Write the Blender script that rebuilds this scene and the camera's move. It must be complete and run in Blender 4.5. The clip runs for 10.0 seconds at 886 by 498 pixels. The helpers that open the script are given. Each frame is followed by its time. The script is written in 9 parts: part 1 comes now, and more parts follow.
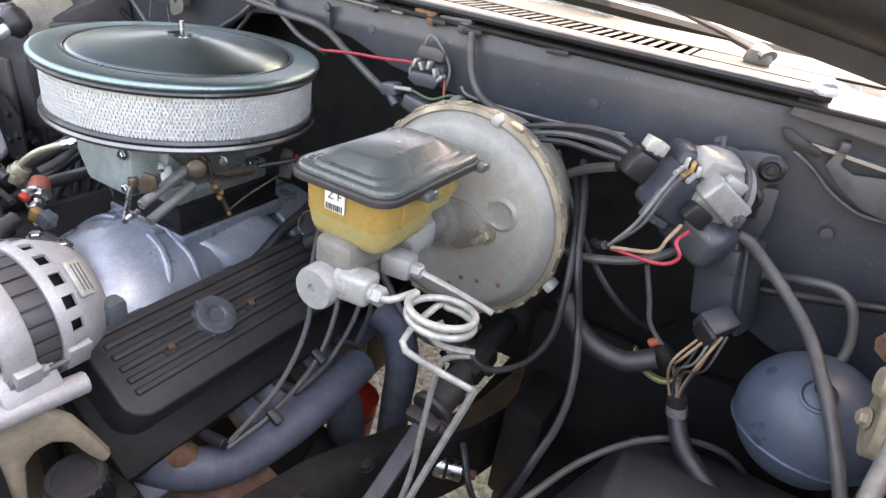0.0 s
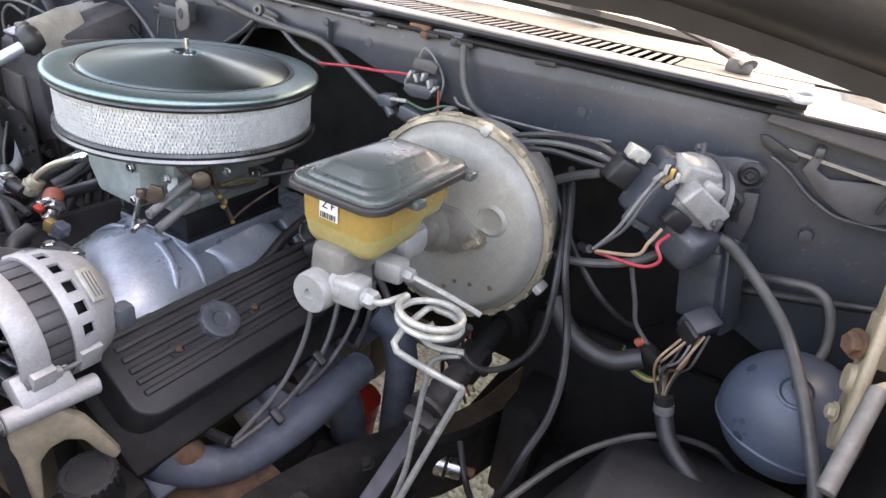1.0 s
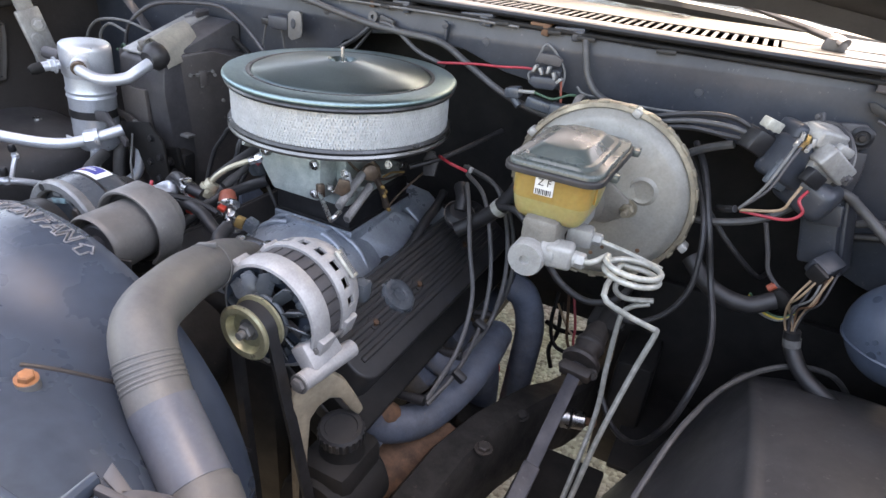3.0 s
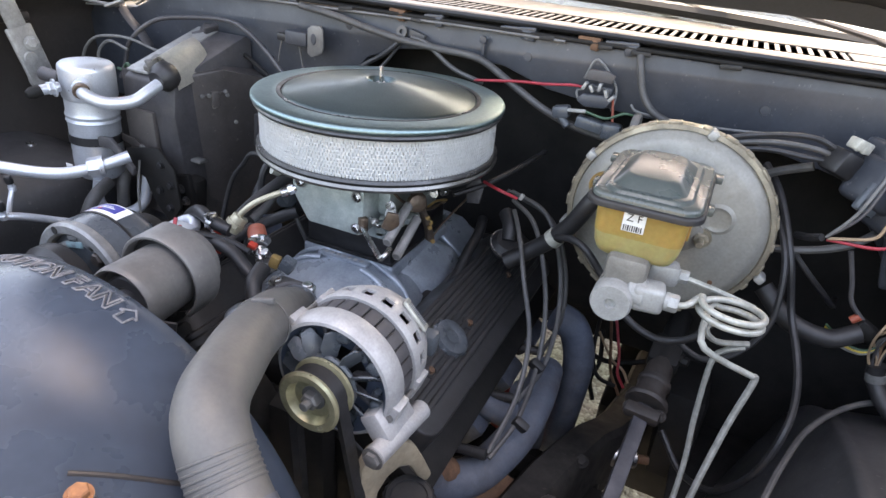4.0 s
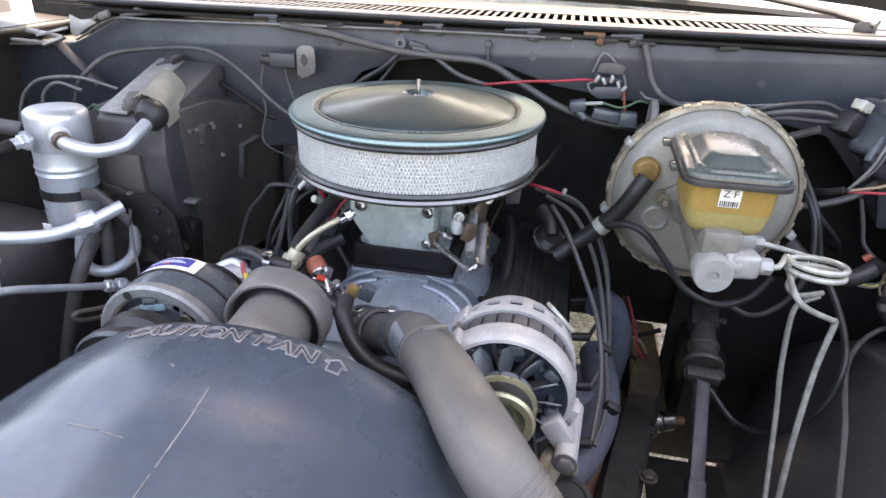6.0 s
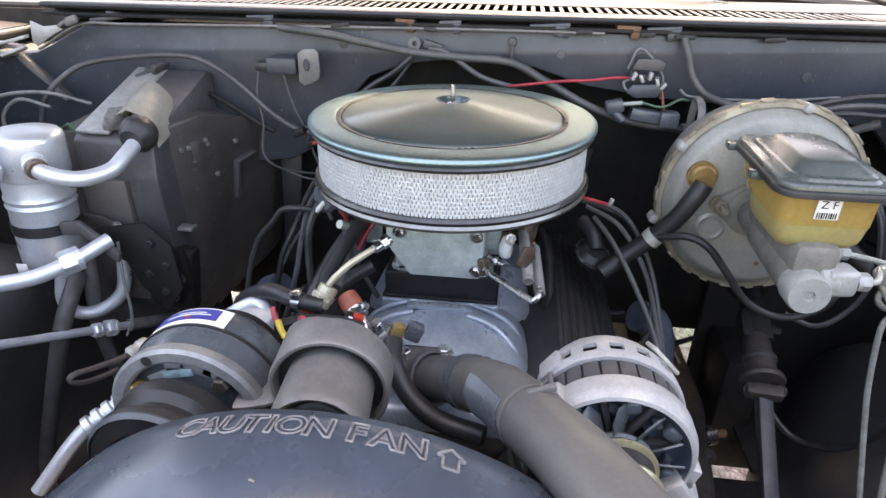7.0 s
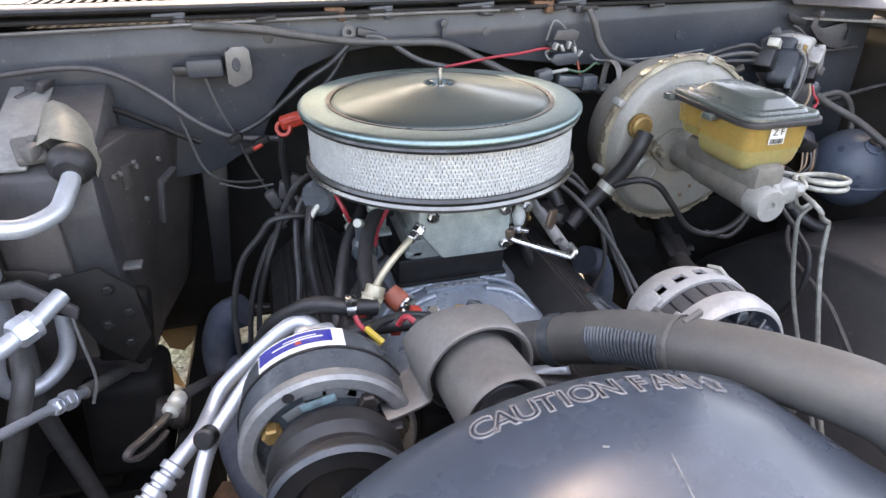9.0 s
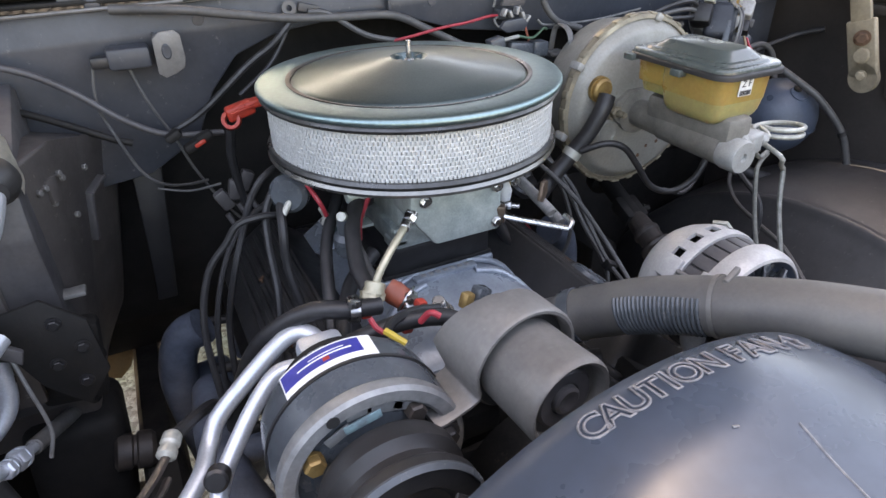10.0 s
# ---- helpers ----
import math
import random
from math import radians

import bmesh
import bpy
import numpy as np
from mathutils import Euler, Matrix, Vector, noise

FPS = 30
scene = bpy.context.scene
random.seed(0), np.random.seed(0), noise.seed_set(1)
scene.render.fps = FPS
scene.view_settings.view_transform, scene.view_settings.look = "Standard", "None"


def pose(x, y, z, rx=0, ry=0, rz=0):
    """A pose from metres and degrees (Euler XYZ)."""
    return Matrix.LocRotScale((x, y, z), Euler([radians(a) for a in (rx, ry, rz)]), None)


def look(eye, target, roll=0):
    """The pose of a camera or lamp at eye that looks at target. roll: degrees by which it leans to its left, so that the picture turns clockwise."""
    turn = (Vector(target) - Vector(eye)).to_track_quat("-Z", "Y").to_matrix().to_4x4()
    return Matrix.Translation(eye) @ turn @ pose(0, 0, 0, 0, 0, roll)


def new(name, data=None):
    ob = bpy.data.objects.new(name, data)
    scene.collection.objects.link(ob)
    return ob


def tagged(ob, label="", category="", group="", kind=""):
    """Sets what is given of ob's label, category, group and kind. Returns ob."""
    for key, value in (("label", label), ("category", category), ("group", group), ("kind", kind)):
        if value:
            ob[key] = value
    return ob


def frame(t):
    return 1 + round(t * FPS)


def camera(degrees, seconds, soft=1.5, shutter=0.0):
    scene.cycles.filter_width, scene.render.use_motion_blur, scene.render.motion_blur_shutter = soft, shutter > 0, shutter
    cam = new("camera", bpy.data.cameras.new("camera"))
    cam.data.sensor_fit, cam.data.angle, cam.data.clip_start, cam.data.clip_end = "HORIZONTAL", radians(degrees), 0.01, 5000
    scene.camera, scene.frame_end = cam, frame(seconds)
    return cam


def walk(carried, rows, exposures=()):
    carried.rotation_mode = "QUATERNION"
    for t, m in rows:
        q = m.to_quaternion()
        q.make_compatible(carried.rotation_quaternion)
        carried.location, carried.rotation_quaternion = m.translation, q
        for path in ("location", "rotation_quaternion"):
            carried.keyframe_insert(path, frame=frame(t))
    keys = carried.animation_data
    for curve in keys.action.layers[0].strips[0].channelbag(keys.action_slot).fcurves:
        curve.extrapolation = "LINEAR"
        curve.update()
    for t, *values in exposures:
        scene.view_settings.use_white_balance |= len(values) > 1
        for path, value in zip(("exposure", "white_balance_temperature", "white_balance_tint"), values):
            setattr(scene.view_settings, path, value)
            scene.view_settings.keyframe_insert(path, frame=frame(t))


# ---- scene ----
cam = camera(71.7, 10.0)
PATH = [
    (0, (0.713, -0.56, 1.252), (-0.08, 1.015, 0.308), 9.1),
    (0.5, (0.73, -0.558, 1.258), (-0.05, 1.021, 0.31), 8.9),
    (1, (0.743, -0.573, 1.271), (-0.083, 0.989, 0.333), 8.0),
    (1.5, (0.737, -0.608, 1.28), (-0.124, 0.935, 0.343), 7.3),
    (2, (0.697, -0.673, 1.276), (-0.184, 0.857, 0.336), 7.2),
    (2.5, (0.635, -0.773, 1.277), (-0.239, 0.76, 0.334), 6.3),
    (2.7, (0.61, -0.798, 1.276), (-0.188, 0.768, 0.321), 5.9),
    (4, (0.441, -0.761, 1.265), (-0.252, 0.87, 0.337), 5.1),
    (4.5, (0.382, -0.751, 1.256), (-0.253, 0.906, 0.333), 4.4),
    (5, (0.325, -0.779, 1.256), (-0.197, 0.918, 0.335), 3.6),
    (6.3, (0.168, -0.843, 1.257), (-0.132, 0.921, 0.362), 1.5),
    (6.5, (0.146, -0.823, 1.254), (-0.134, 0.94, 0.351), 1.3),
    (7, (0.081, -0.757, 1.249), (-0.13, 1.011, 0.339), 0.9),
    (7.5, (0.033, -0.717, 1.241), (-0.062, 1.057, 0.324), 1.0),
    (8, (-0.028, -0.705, 1.234), (0.058, 1.066, 0.309), 1.2),
    (8.5, (-0.127, -0.736, 1.237), (0.18, 1.009, 0.308), 0.9),
    (9, (-0.21, -0.752, 1.249), (0.273, 0.943, 0.303), 0.1),
    (9.5, (-0.255, -0.713, 1.236), (0.361, 0.923, 0.265), -0.7),
    (10, (-0.291, -0.673, 1.232), (0.47, 0.88, 0.228), -1.3),
]
walk(cam, [(t, look(eye, target, roll)) for t, eye, target, roll in PATH],
     exposures=((0.0, 3.41, 9350, 19), (1.0, 3.34, 9250, 19), (2.0, 3.19, 8950, 18), (4.0, 3.09, 8750, 16), (5.0, 3.16, 8850, 17), (6.5, 3.17, 8800, 18), (7.0, 3.11, 8850, 17), (8.0, 3.36, 9050, 17), (8.5, 3.38, 9050, 17), (9.0, 3.26, 9000, 17), (9.5, 3.07, 9000, 17), (10.0, 3.02, 9000, 17)))

# ---- world and light ----
SUN_ELEV, SUN_AZ = 76.0, 7.0   # degrees; azimuth from straight behind the cab towards the driver's side
world = bpy.data.worlds.new("sky")
scene.world = world
world.use_nodes = True
wn, wl = world.node_tree.nodes, world.node_tree.links
wn.clear()
sky = wn.new("ShaderNodeTexSky")
sky.sky_type = "NISHITA"
sky.sun_disc = False
sky.sun_elevation = radians(SUN_ELEV)
sky.sun_rotation = radians(SUN_AZ)
sky.air_density, sky.dust_density, sky.ozone_density = 1.0, 2.5, 1.0
back = wn.new("ShaderNodeBackground")
back.inputs["Strength"].default_value = 0.15
wout = wn.new("ShaderNodeOutputWorld")
wl.new(sky.outputs[0], back.inputs["Color"])
wl.new(back.outputs[0], wout.inputs["Surface"])

sun_data = bpy.data.lights.new("sun", "SUN")
sun_data.energy, sun_data.angle, sun_data.color = 3.0, radians(0.5), (1.0, 0.98, 0.94)
sun = new("sun", sun_data)
sd = Vector((math.sin(radians(SUN_AZ)) * math.cos(radians(SUN_ELEV)), math.cos(radians(SUN_AZ)) * math.cos(radians(SUN_ELEV)), math.sin(radians(SUN_ELEV))))
sun.matrix_world = look((sd * 20)[:], (0, 0, 0))


# ---- materials ----
def material(name, col, col2=None, rough=0.5, metal=0.0, scale=30.0, fine=220.0, bump=0.15, rough_var=0.12, coat=0.0, spec=0.5,
             dust=0.0, dust_col=(0.30, 0.27, 0.23), chips=0.0, chip_col=(0.2, 0.195, 0.185), trans=0.0, aniso=0.0, sss=0.0):
    """A procedural surface: two colours mixed by broad stains, fine grain in colour and relief, and optional dust in patches."""
    m = bpy.data.materials.new(name)
    m.use_nodes = True
    nt = m.node_tree
    n, l = nt.nodes, nt.links
    b = n["Principled BSDF"]
    col2 = col2 or tuple(c * 0.72 for c in col)
    tc = n.new("ShaderNodeTexCoord")
    big, small = n.new("ShaderNodeTexNoise"), n.new("ShaderNodeTexNoise")
    big.inputs["Scale"].default_value, big.inputs["Detail"].default_value, big.inputs["Roughness"].default_value = scale, 6, 0.62
    small.inputs["Scale"].default_value, small.inputs["Detail"].default_value = fine, 3
    for t in (big, small):
        l.new(tc.outputs["Object"], t.inputs["Vector"])
    ramp = n.new("ShaderNodeValToRGB")
    ramp.color_ramp.elements[0].position, ramp.color_ramp.elements[1].position = 0.36, 0.66
    ramp.color_ramp.elements[0].color, ramp.color_ramp.elements[1].color = (*col2, 1), (*col, 1)
    l.new(big.outputs["Fac"], ramp.inputs["Fac"])
    mixf = n.new("ShaderNodeMix")
    mixf.data_type, mixf.blend_type = "RGBA", "MULTIPLY"
    grain = n.new("ShaderNodeMapRange")
    grain.inputs["From Min"].default_value, grain.inputs["From Max"].default_value = 0.3, 0.7
    grain.inputs["To Min"].default_value, grain.inputs["To Max"].default_value = 0.9, 1.07
    l.new(small.outputs["Fac"], grain.inputs["Value"])
    mixf.inputs["Factor"].default_value = 1.0
    l.new(ramp.outputs["Color"], mixf.inputs["A"])
    l.new(grain.outputs["Result"], mixf.inputs["B"])
    out = mixf.outputs["Result"]
    rr = n.new("ShaderNodeMapRange")
    rr.inputs["From Min"].default_value, rr.inputs["From Max"].default_value = 0.3, 0.7
    rr.inputs["To Min"].default_value, rr.inputs["To Max"].default_value = min(1, rough + rough_var), max(0.03, rough - rough_var)
    l.new(big.outputs["Fac"], rr.inputs["Value"])
    rout = rr.outputs["Result"]
    if dust:
        dn = n.new("ShaderNodeTexNoise")
        dn.inputs["Scale"].default_value, dn.inputs["Detail"].default_value, dn.inputs["Roughness"].default_value = scale * 0.45, 8, 0.7
        l.new(tc.outputs["Object"], dn.inputs["Vector"])
        dr = n.new("ShaderNodeMapRange")
        dr.inputs["From Min"].default_value, dr.inputs["From Max"].default_value = 0.42, 0.68
        dr.inputs["To Min"].default_value, dr.inputs["To Max"].default_value = 0.0, dust
        l.new(dn.outputs["Fac"], dr.inputs["Value"])
        dm = n.new("ShaderNodeMix")
        dm.data_type = "RGBA"
        l.new(dr.outputs["Result"], dm.inputs["Factor"])
        l.new(out, dm.inputs["A"])
        dm.inputs["B"].default_value = (*dust_col, 1)
        out = dm.outputs["Result"]
    if chips:
        cn = n.new("ShaderNodeTexNoise")
        cn.inputs["Scale"].default_value, cn.inputs["Detail"].default_value, cn.inputs["Roughness"].default_value = 85, 5, 0.75
        l.new(tc.outputs["Object"], cn.inputs["Vector"])
        cr = n.new("ShaderNodeMapRange")
        cr.inputs["From Min"].default_value, cr.inputs["From Max"].default_value = 0.62, 0.70
        cr.inputs["To Min"].default_value, cr.inputs["To Max"].default_value = 0.0, chips
        l.new(cn.outputs["Fac"], cr.inputs["Value"])
        cm = n.new("ShaderNodeMix")
        cm.data_type = "RGBA"
        l.new(cr.outputs["Result"], cm.inputs["Factor"])
        l.new(out, cm.inputs["A"])
        cm.inputs["B"].default_value = (*chip_col, 1)
        out = cm.outputs["Result"]
    l.new(out, b.inputs["Base Color"])
    l.new(rout, b.inputs["Roughness"])
    b.inputs["Metallic"].default_value = metal
    b.inputs["Specular IOR Level"].default_value = spec
    b.inputs["Coat Weight"].default_value = coat
    b.inputs["Coat Roughness"].default_value = 0.12
    b.inputs["Transmission Weight"].default_value = trans
    b.inputs["Anisotropic"].default_value, b.inputs["Anisotropic Rotation"].default_value = aniso, 0.25 if aniso else 0.0
    b.inputs["Subsurface Weight"].default_value = sss
    b.inputs["Subsurface Scale"].default_value = 0.02
    if bump:
        bp = n.new("ShaderNodeBump")
        bp.inputs["Strength"].default_value, bp.inputs["Distance"].default_value = bump * 0.6, 0.0012
        l.new(small.outputs["Fac"], bp.inputs["Height"])
        l.new(bp.outputs["Normal"], b.inputs["Normal"])
    return m


M_FW = material("firewall_paint", (0.039, 0.047, 0.060), (0.02, 0.0245, 0.0335), 0.42, scale=7, fine=160, dust=0.5, dust_col=(0.094, 0.094, 0.098), bump=0.14, chips=0.6)
M_BLACK = material("black_plastic", (0.016, 0.016, 0.018), (0.009, 0.009, 0.01), 0.45, scale=25, dust=0.25, dust_col=(0.06, 0.056, 0.052))
M_DARK = material("rough_black", (0.012, 0.0115, 0.011), (0.006, 0.006, 0.006), 0.7, spec=0.3, scale=14, dust=0.4, dust_col=(0.034, 0.03, 0.027), bump=0.4)
M_CASE = material("heater_case_plastic", (0.088, 0.078, 0.075), (0.05, 0.045, 0.044), 0.46, scale=9, dust=0.6, dust_col=(0.085, 0.073, 0.066), chips=0.75, chip_col=(0.19, 0.17, 0.155), bump=0.25)
M_CASE2 = material("grey_case_plastic", (0.07, 0.068, 0.073), (0.04, 0.038, 0.041), 0.48, scale=15, dust=0.4, dust_col=(0.14, 0.13, 0.122))
M_RUB = material("black_rubber", (0.02, 0.02, 0.022), (0.012, 0.012, 0.013), 0.48, scale=40, dust=0.3, dust_col=(0.065, 0.062, 0.06))
M_RUBG = material("dusty_grey_rubber", (0.075, 0.074, 0.073), (0.048, 0.048, 0.049), 0.5, scale=30, dust=0.4, dust_col=(0.125, 0.118, 0.11))
M_HOSE = material("dusty_radiator_hose_rubber", (0.107, 0.104, 0.099), (0.069, 0.07, 0.072), 0.5, scale=10, fine=300, dust=0.6, dust_col=(0.165, 0.155, 0.135), chips=0.25, chip_col=(0.06, 0.06, 0.06))
M_HOSEB = material("scuffed_blue_hose_rubber", (0.092, 0.102, 0.126), (0.064, 0.072, 0.09), 0.42, scale=14, fine=260, dust=0.4, dust_col=(0.14, 0.14, 0.14), chips=0.3, chip_col=(0.18, 0.185, 0.2))
M_SHROUD = material("blue_black_shroud_plastic", (0.055, 0.073, 0.099), (0.032, 0.043, 0.062), 0.26, scale=4, fine=70, rough_var=0.2, bump=0.03)
M_LETTER = material("scuffed_letter_edge", (0.2, 0.2, 0.21), (0.1, 0.1, 0.11), 0.5, scale=120)
M_PAINT = material("bronze_brown_paint", (0.047, 0.0485, 0.05), (0.038, 0.039, 0.04), 0.55, metal=0.1, scale=4, coat=0.12, dust=0.1, dust_col=(0.12, 0.12, 0.118), bump=0.03)
M_COWL = material("weathered_cowl_paint", (0.02, 0.0205, 0.022), (0.012, 0.0125, 0.0135), 0.36, spec=0.3, scale=9, dust=0.25, dust_col=(0.07, 0.067, 0.063), bump=0.1)
M_BODY = material("light_silver_paint_and_glare", (0.24, 0.24, 0.23), (0.2, 0.2, 0.19), 0.32, metal=0.35, scale=5, coat=0.6, bump=0.03)
M_DASH = material("grey_brown_vinyl", (0.05, 0.05, 0.048), (0.036, 0.036, 0.035), 0.6, scale=9, fine=260, dust=0.2, dust_col=(0.08, 0.078, 0.074))
M_FENDER = material("dark_brown_inner_paint", (0.05, 0.043, 0.04), (0.03, 0.027, 0.026), 0.45, scale=6, fine=120, dust=0.4, dust_col=(0.075, 0.067, 0.06), chips=0.35, chip_col=(0.12, 0.11, 0.1))
M_WHEELH = material("dusty_wheelhouse_black", (0.058, 0.058, 0.061), (0.032, 0.032, 0.035), 0.4, scale=6, fine=120, dust=0.55, dust_col=(0.092, 0.089, 0.086), bump=0.2, chips=0.6, chip_col=(0.16, 0.152, 0.145))
M_ALU = material("cast_aluminium", (0.44, 0.436, 0.432), (0.345, 0.342, 0.34), 0.55, metal=0.3, scale=35, fine=400, dust=0.25, dust_col=(0.3, 0.285, 0.27), bump=0.2)
M_ALUB = material("bluish_manifold_aluminium", (0.44, 0.495, 0.55), (0.225, 0.262, 0.305), 0.34, metal=0.4, scale=11, fine=260, rough_var=0.16, dust=0.4, dust_col=(0.23, 0.24, 0.25), bump=0.25)
M_ALUB2 = material("grey_clutch_ring_metal", (0.31, 0.32, 0.32), (0.2, 0.205, 0.21), 0.45, metal=0.4, scale=40, dust=0.3, dust_col=(0.22, 0.21, 0.195))
M_STEEL = material("bright_steel", (0.62, 0.62, 0.62), (0.42, 0.41, 0.4), 0.28, metal=1.0, scale=60, bump=0.1)
M_TUBE = material("brushed_aluminium_tube", (0.62, 0.65, 0.69), (0.54, 0.57, 0.61), 0.36, metal=0.55, scale=25, fine=500, bump=0.06)
M_ZINC = material("zinc_carburettor_casting", (0.50, 0.56, 0.53), (0.33, 0.38, 0.37), 0.5, metal=0.45, scale=45, fine=420, dust=0.3, dust_col=(0.3, 0.29, 0.24), bump=0.35)
M_LID = material("brushed_air_cleaner_lid", (0.15, 0.203, 0.21), (0.13, 0.175, 0.182), 0.37, metal=1.0, scale=4, fine=500, rough_var=0.05, bump=0.02, aniso=0.8)
M_LIDRIM = material("satin_lid_rim", (0.245, 0.35, 0.365), (0.21, 0.3, 0.315), 0.42, metal=1.0, scale=6, rough_var=0.05, bump=0.02)
M_EDGE = material("dark_lid_edge", (0.1, 0.1, 0.1), (0.07, 0.07, 0.07), 0.35, metal=0.8, scale=30)
M_PAPER = material("white_filter_paper", (0.66, 0.68, 0.68), (0.57, 0.59, 0.59), 0.85, scale=40, fine=500, bump=0.2)
M_MESH = material("silver_wire_mesh", (0.58, 0.60, 0.60), (0.48, 0.5, 0.5), 0.5, metal=0.3, scale=50, bump=0.0)
M_BOOST = material("cadmium_booster_steel", (0.325, 0.32, 0.288), (0.255, 0.25, 0.226), 0.48, metal=0.25, scale=16, fine=260, dust=0.4, dust_col=(0.25, 0.23, 0.195), bump=0.1, chips=0.45, chip_col=(0.2, 0.17, 0.13))
M_BOOSTRIM = material("yellowed_cadmium_rim", (0.33, 0.29, 0.215), (0.2, 0.175, 0.13), 0.48, metal=0.35, scale=45, dust=0.4, dust_col=(0.16, 0.135, 0.11))
M_BRASS = material("yellow_brass", (0.42, 0.28, 0.11), (0.26, 0.16, 0.06), 0.45, metal=0.5, scale=60)
M_RES = material("amber_translucent_reservoir", (0.38, 0.25, 0.075), (0.33, 0.215, 0.065), 0.3, scale=6, fine=200, sss=0.35, bump=0.02)
M_FLUID = material("pale_lower_reservoir", (0.37, 0.305, 0.125), (0.33, 0.27, 0.11), 0.3, scale=6, fine=200, sss=0.35, bump=0.02)
M_MC = material("pale_cast_cylinder", (0.38, 0.385, 0.37), (0.29, 0.29, 0.275), 0.55, metal=0.25, scale=40, fine=420, dust=0.25, dust_col=(0.33, 0.31, 0.28), bump=0.25)
M_MCD = material("dirty_cast_cylinder", (0.235, 0.222, 0.195), (0.145, 0.135, 0.118), 0.6, metal=0.2, scale=30, fine=420, dust=0.3, dust_col=(0.2, 0.185, 0.16), bump=0.3)
M_LINE = material("cream_brake_line", (0.5, 0.5, 0.45), (0.33, 0.33, 0.29), 0.45, metal=0.3, scale=70, bump=0.12)
M_LINED = material("dirty_brake_line", (0.3, 0.3, 0.27), (0.19, 0.19, 0.17), 0.45, metal=0.3, scale=70, bump=0.1)
M_COVER = material("black_valve_cover_paint", (0.036, 0.036, 0.038), (0.02, 0.02, 0.021), 0.43, spec=0.5, scale=16, fine=200, dust=0.28, dust_col=(0.055, 0.051, 0.048), bump=0.2, chips=0.4, chip_col=(0.1, 0.095, 0.09))
M_SHAFT = material("blue_black_shaft_steel", (0.045, 0.047, 0.058), (0.028, 0.029, 0.036), 0.42, metal=0.2, scale=30, fine=260, dust=0.25, dust_col=(0.09, 0.085, 0.08), bump=0.15, chips=0.4, chip_col=(0.13, 0.125, 0.12))
M_IRON = material("blue_grey_manifold_iron", (0.085, 0.105, 0.14), (0.05, 0.06, 0.08), 0.6, scale=25, fine=260, dust=0.35, dust_col=(0.11, 0.1, 0.095), bump=0.5, chips=0.5, chip_col=(0.16, 0.12, 0.1))
M_RUST = material("rusty_iron", (0.17, 0.085, 0.045), (0.07, 0.04, 0.026), 0.8, scale=40, fine=300, bump=0.6)
M_TAN = material("yellowed_steel_bracket", (0.40, 0.335, 0.24), (0.28, 0.235, 0.17), 0.55, metal=0.2, scale=30, dust=0.3, dust_col=(0.2, 0.18, 0.15))
M_PULLEY = material("yellow_zinc_pulley", (0.55, 0.52, 0.34), (0.4, 0.37, 0.24), 0.35, metal=0.65, scale=40)
M_BALL = material("blue_grey_tank_plastic", (0.07, 0.092, 0.13), (0.048, 0.064, 0.092), 0.4, scale=9, fine=160, dust=0.25, dust_col=(0.12, 0.14, 0.165), chips=0.35, chip_col=(0.2, 0.22, 0.25))
M_WHITE = material("white_label_paper", (0.8, 0.8, 0.78), (0.7, 0.7, 0.68), 0.6, scale=60, bump=0.0)
M_BLUE = material("blue_label_ink", (0.03, 0.035, 0.26), (0.025, 0.03, 0.2), 0.5, scale=60, bump=0.0)
# Black for print, and for shade painted into holes, slots and gaps.
M_INK_GAP = material("black_ink_and_gap_shade", (0.02, 0.02, 0.02), (0.015, 0.015, 0.015), 0.6, scale=60, bump=0.0)
M_RED = material("red_plastic", (0.48, 0.045, 0.025), (0.34, 0.03, 0.018), 0.45, scale=50)
M_ORANGE = material("red_orange_plastic", (0.40, 0.085, 0.045), (0.27, 0.055, 0.03), 0.5, scale=50, dust=0.3, dust_col=(0.3, 0.2, 0.15))
M_REDW = material("red_wire_insulation", (0.42, 0.035, 0.05), (0.33, 0.028, 0.04), 0.45, scale=60)
M_YEL = material("yellow_wire_insulation", (0.62, 0.45, 0.06), (0.5, 0.36, 0.05), 0.4, scale=60)
M_TANW = material("tan_wire_insulation", (0.36, 0.25, 0.16), (0.27, 0.19, 0.12), 0.45, scale=60)
M_GRN = material("green_wire_insulation", (0.05, 0.115, 0.065), (0.035, 0.08, 0.045), 0.45, scale=60)
M_WIREG = material("grey_wire_insulation", (0.17, 0.17, 0.165), (0.11, 0.11, 0.105), 0.45, scale=60)
M_OLIVE = material("gold_foil_heat_shield", (0.5, 0.46, 0.34), (0.36, 0.33, 0.24), 0.38, metal=0.5, scale=25, bump=0.4)
M_FILTER = material("red_oil_filter_paint", (0.45, 0.035, 0.02), (0.33, 0.025, 0.015), 0.4, scale=30)
M_COPPER = material("copper_coloured_linkage", (0.2, 0.145, 0.11), (0.11, 0.08, 0.06), 0.42, metal=0.7, scale=60)
M_PUMP = material("warm_grey_pump_casting", (0.185, 0.18, 0.172), (0.125, 0.122, 0.118), 0.52, metal=0.3, scale=20, dust=0.4, dust_col=(0.2, 0.185, 0.17), bump=0.2, chips=0.4, chip_col=(0.3, 0.29, 0.27))
M_COMP = material("blue_black_compressor_paint", (0.08, 0.095, 0.108), (0.045, 0.054, 0.064), 0.27, scale=16, dust=0.3, dust_col=(0.14, 0.145, 0.15), chips=0.5)
M_BOOT = material("brown_joint_rubber", (0.05, 0.04, 0.035), (0.028, 0.024, 0.022), 0.55, scale=40, fine=260, bump=0.4)
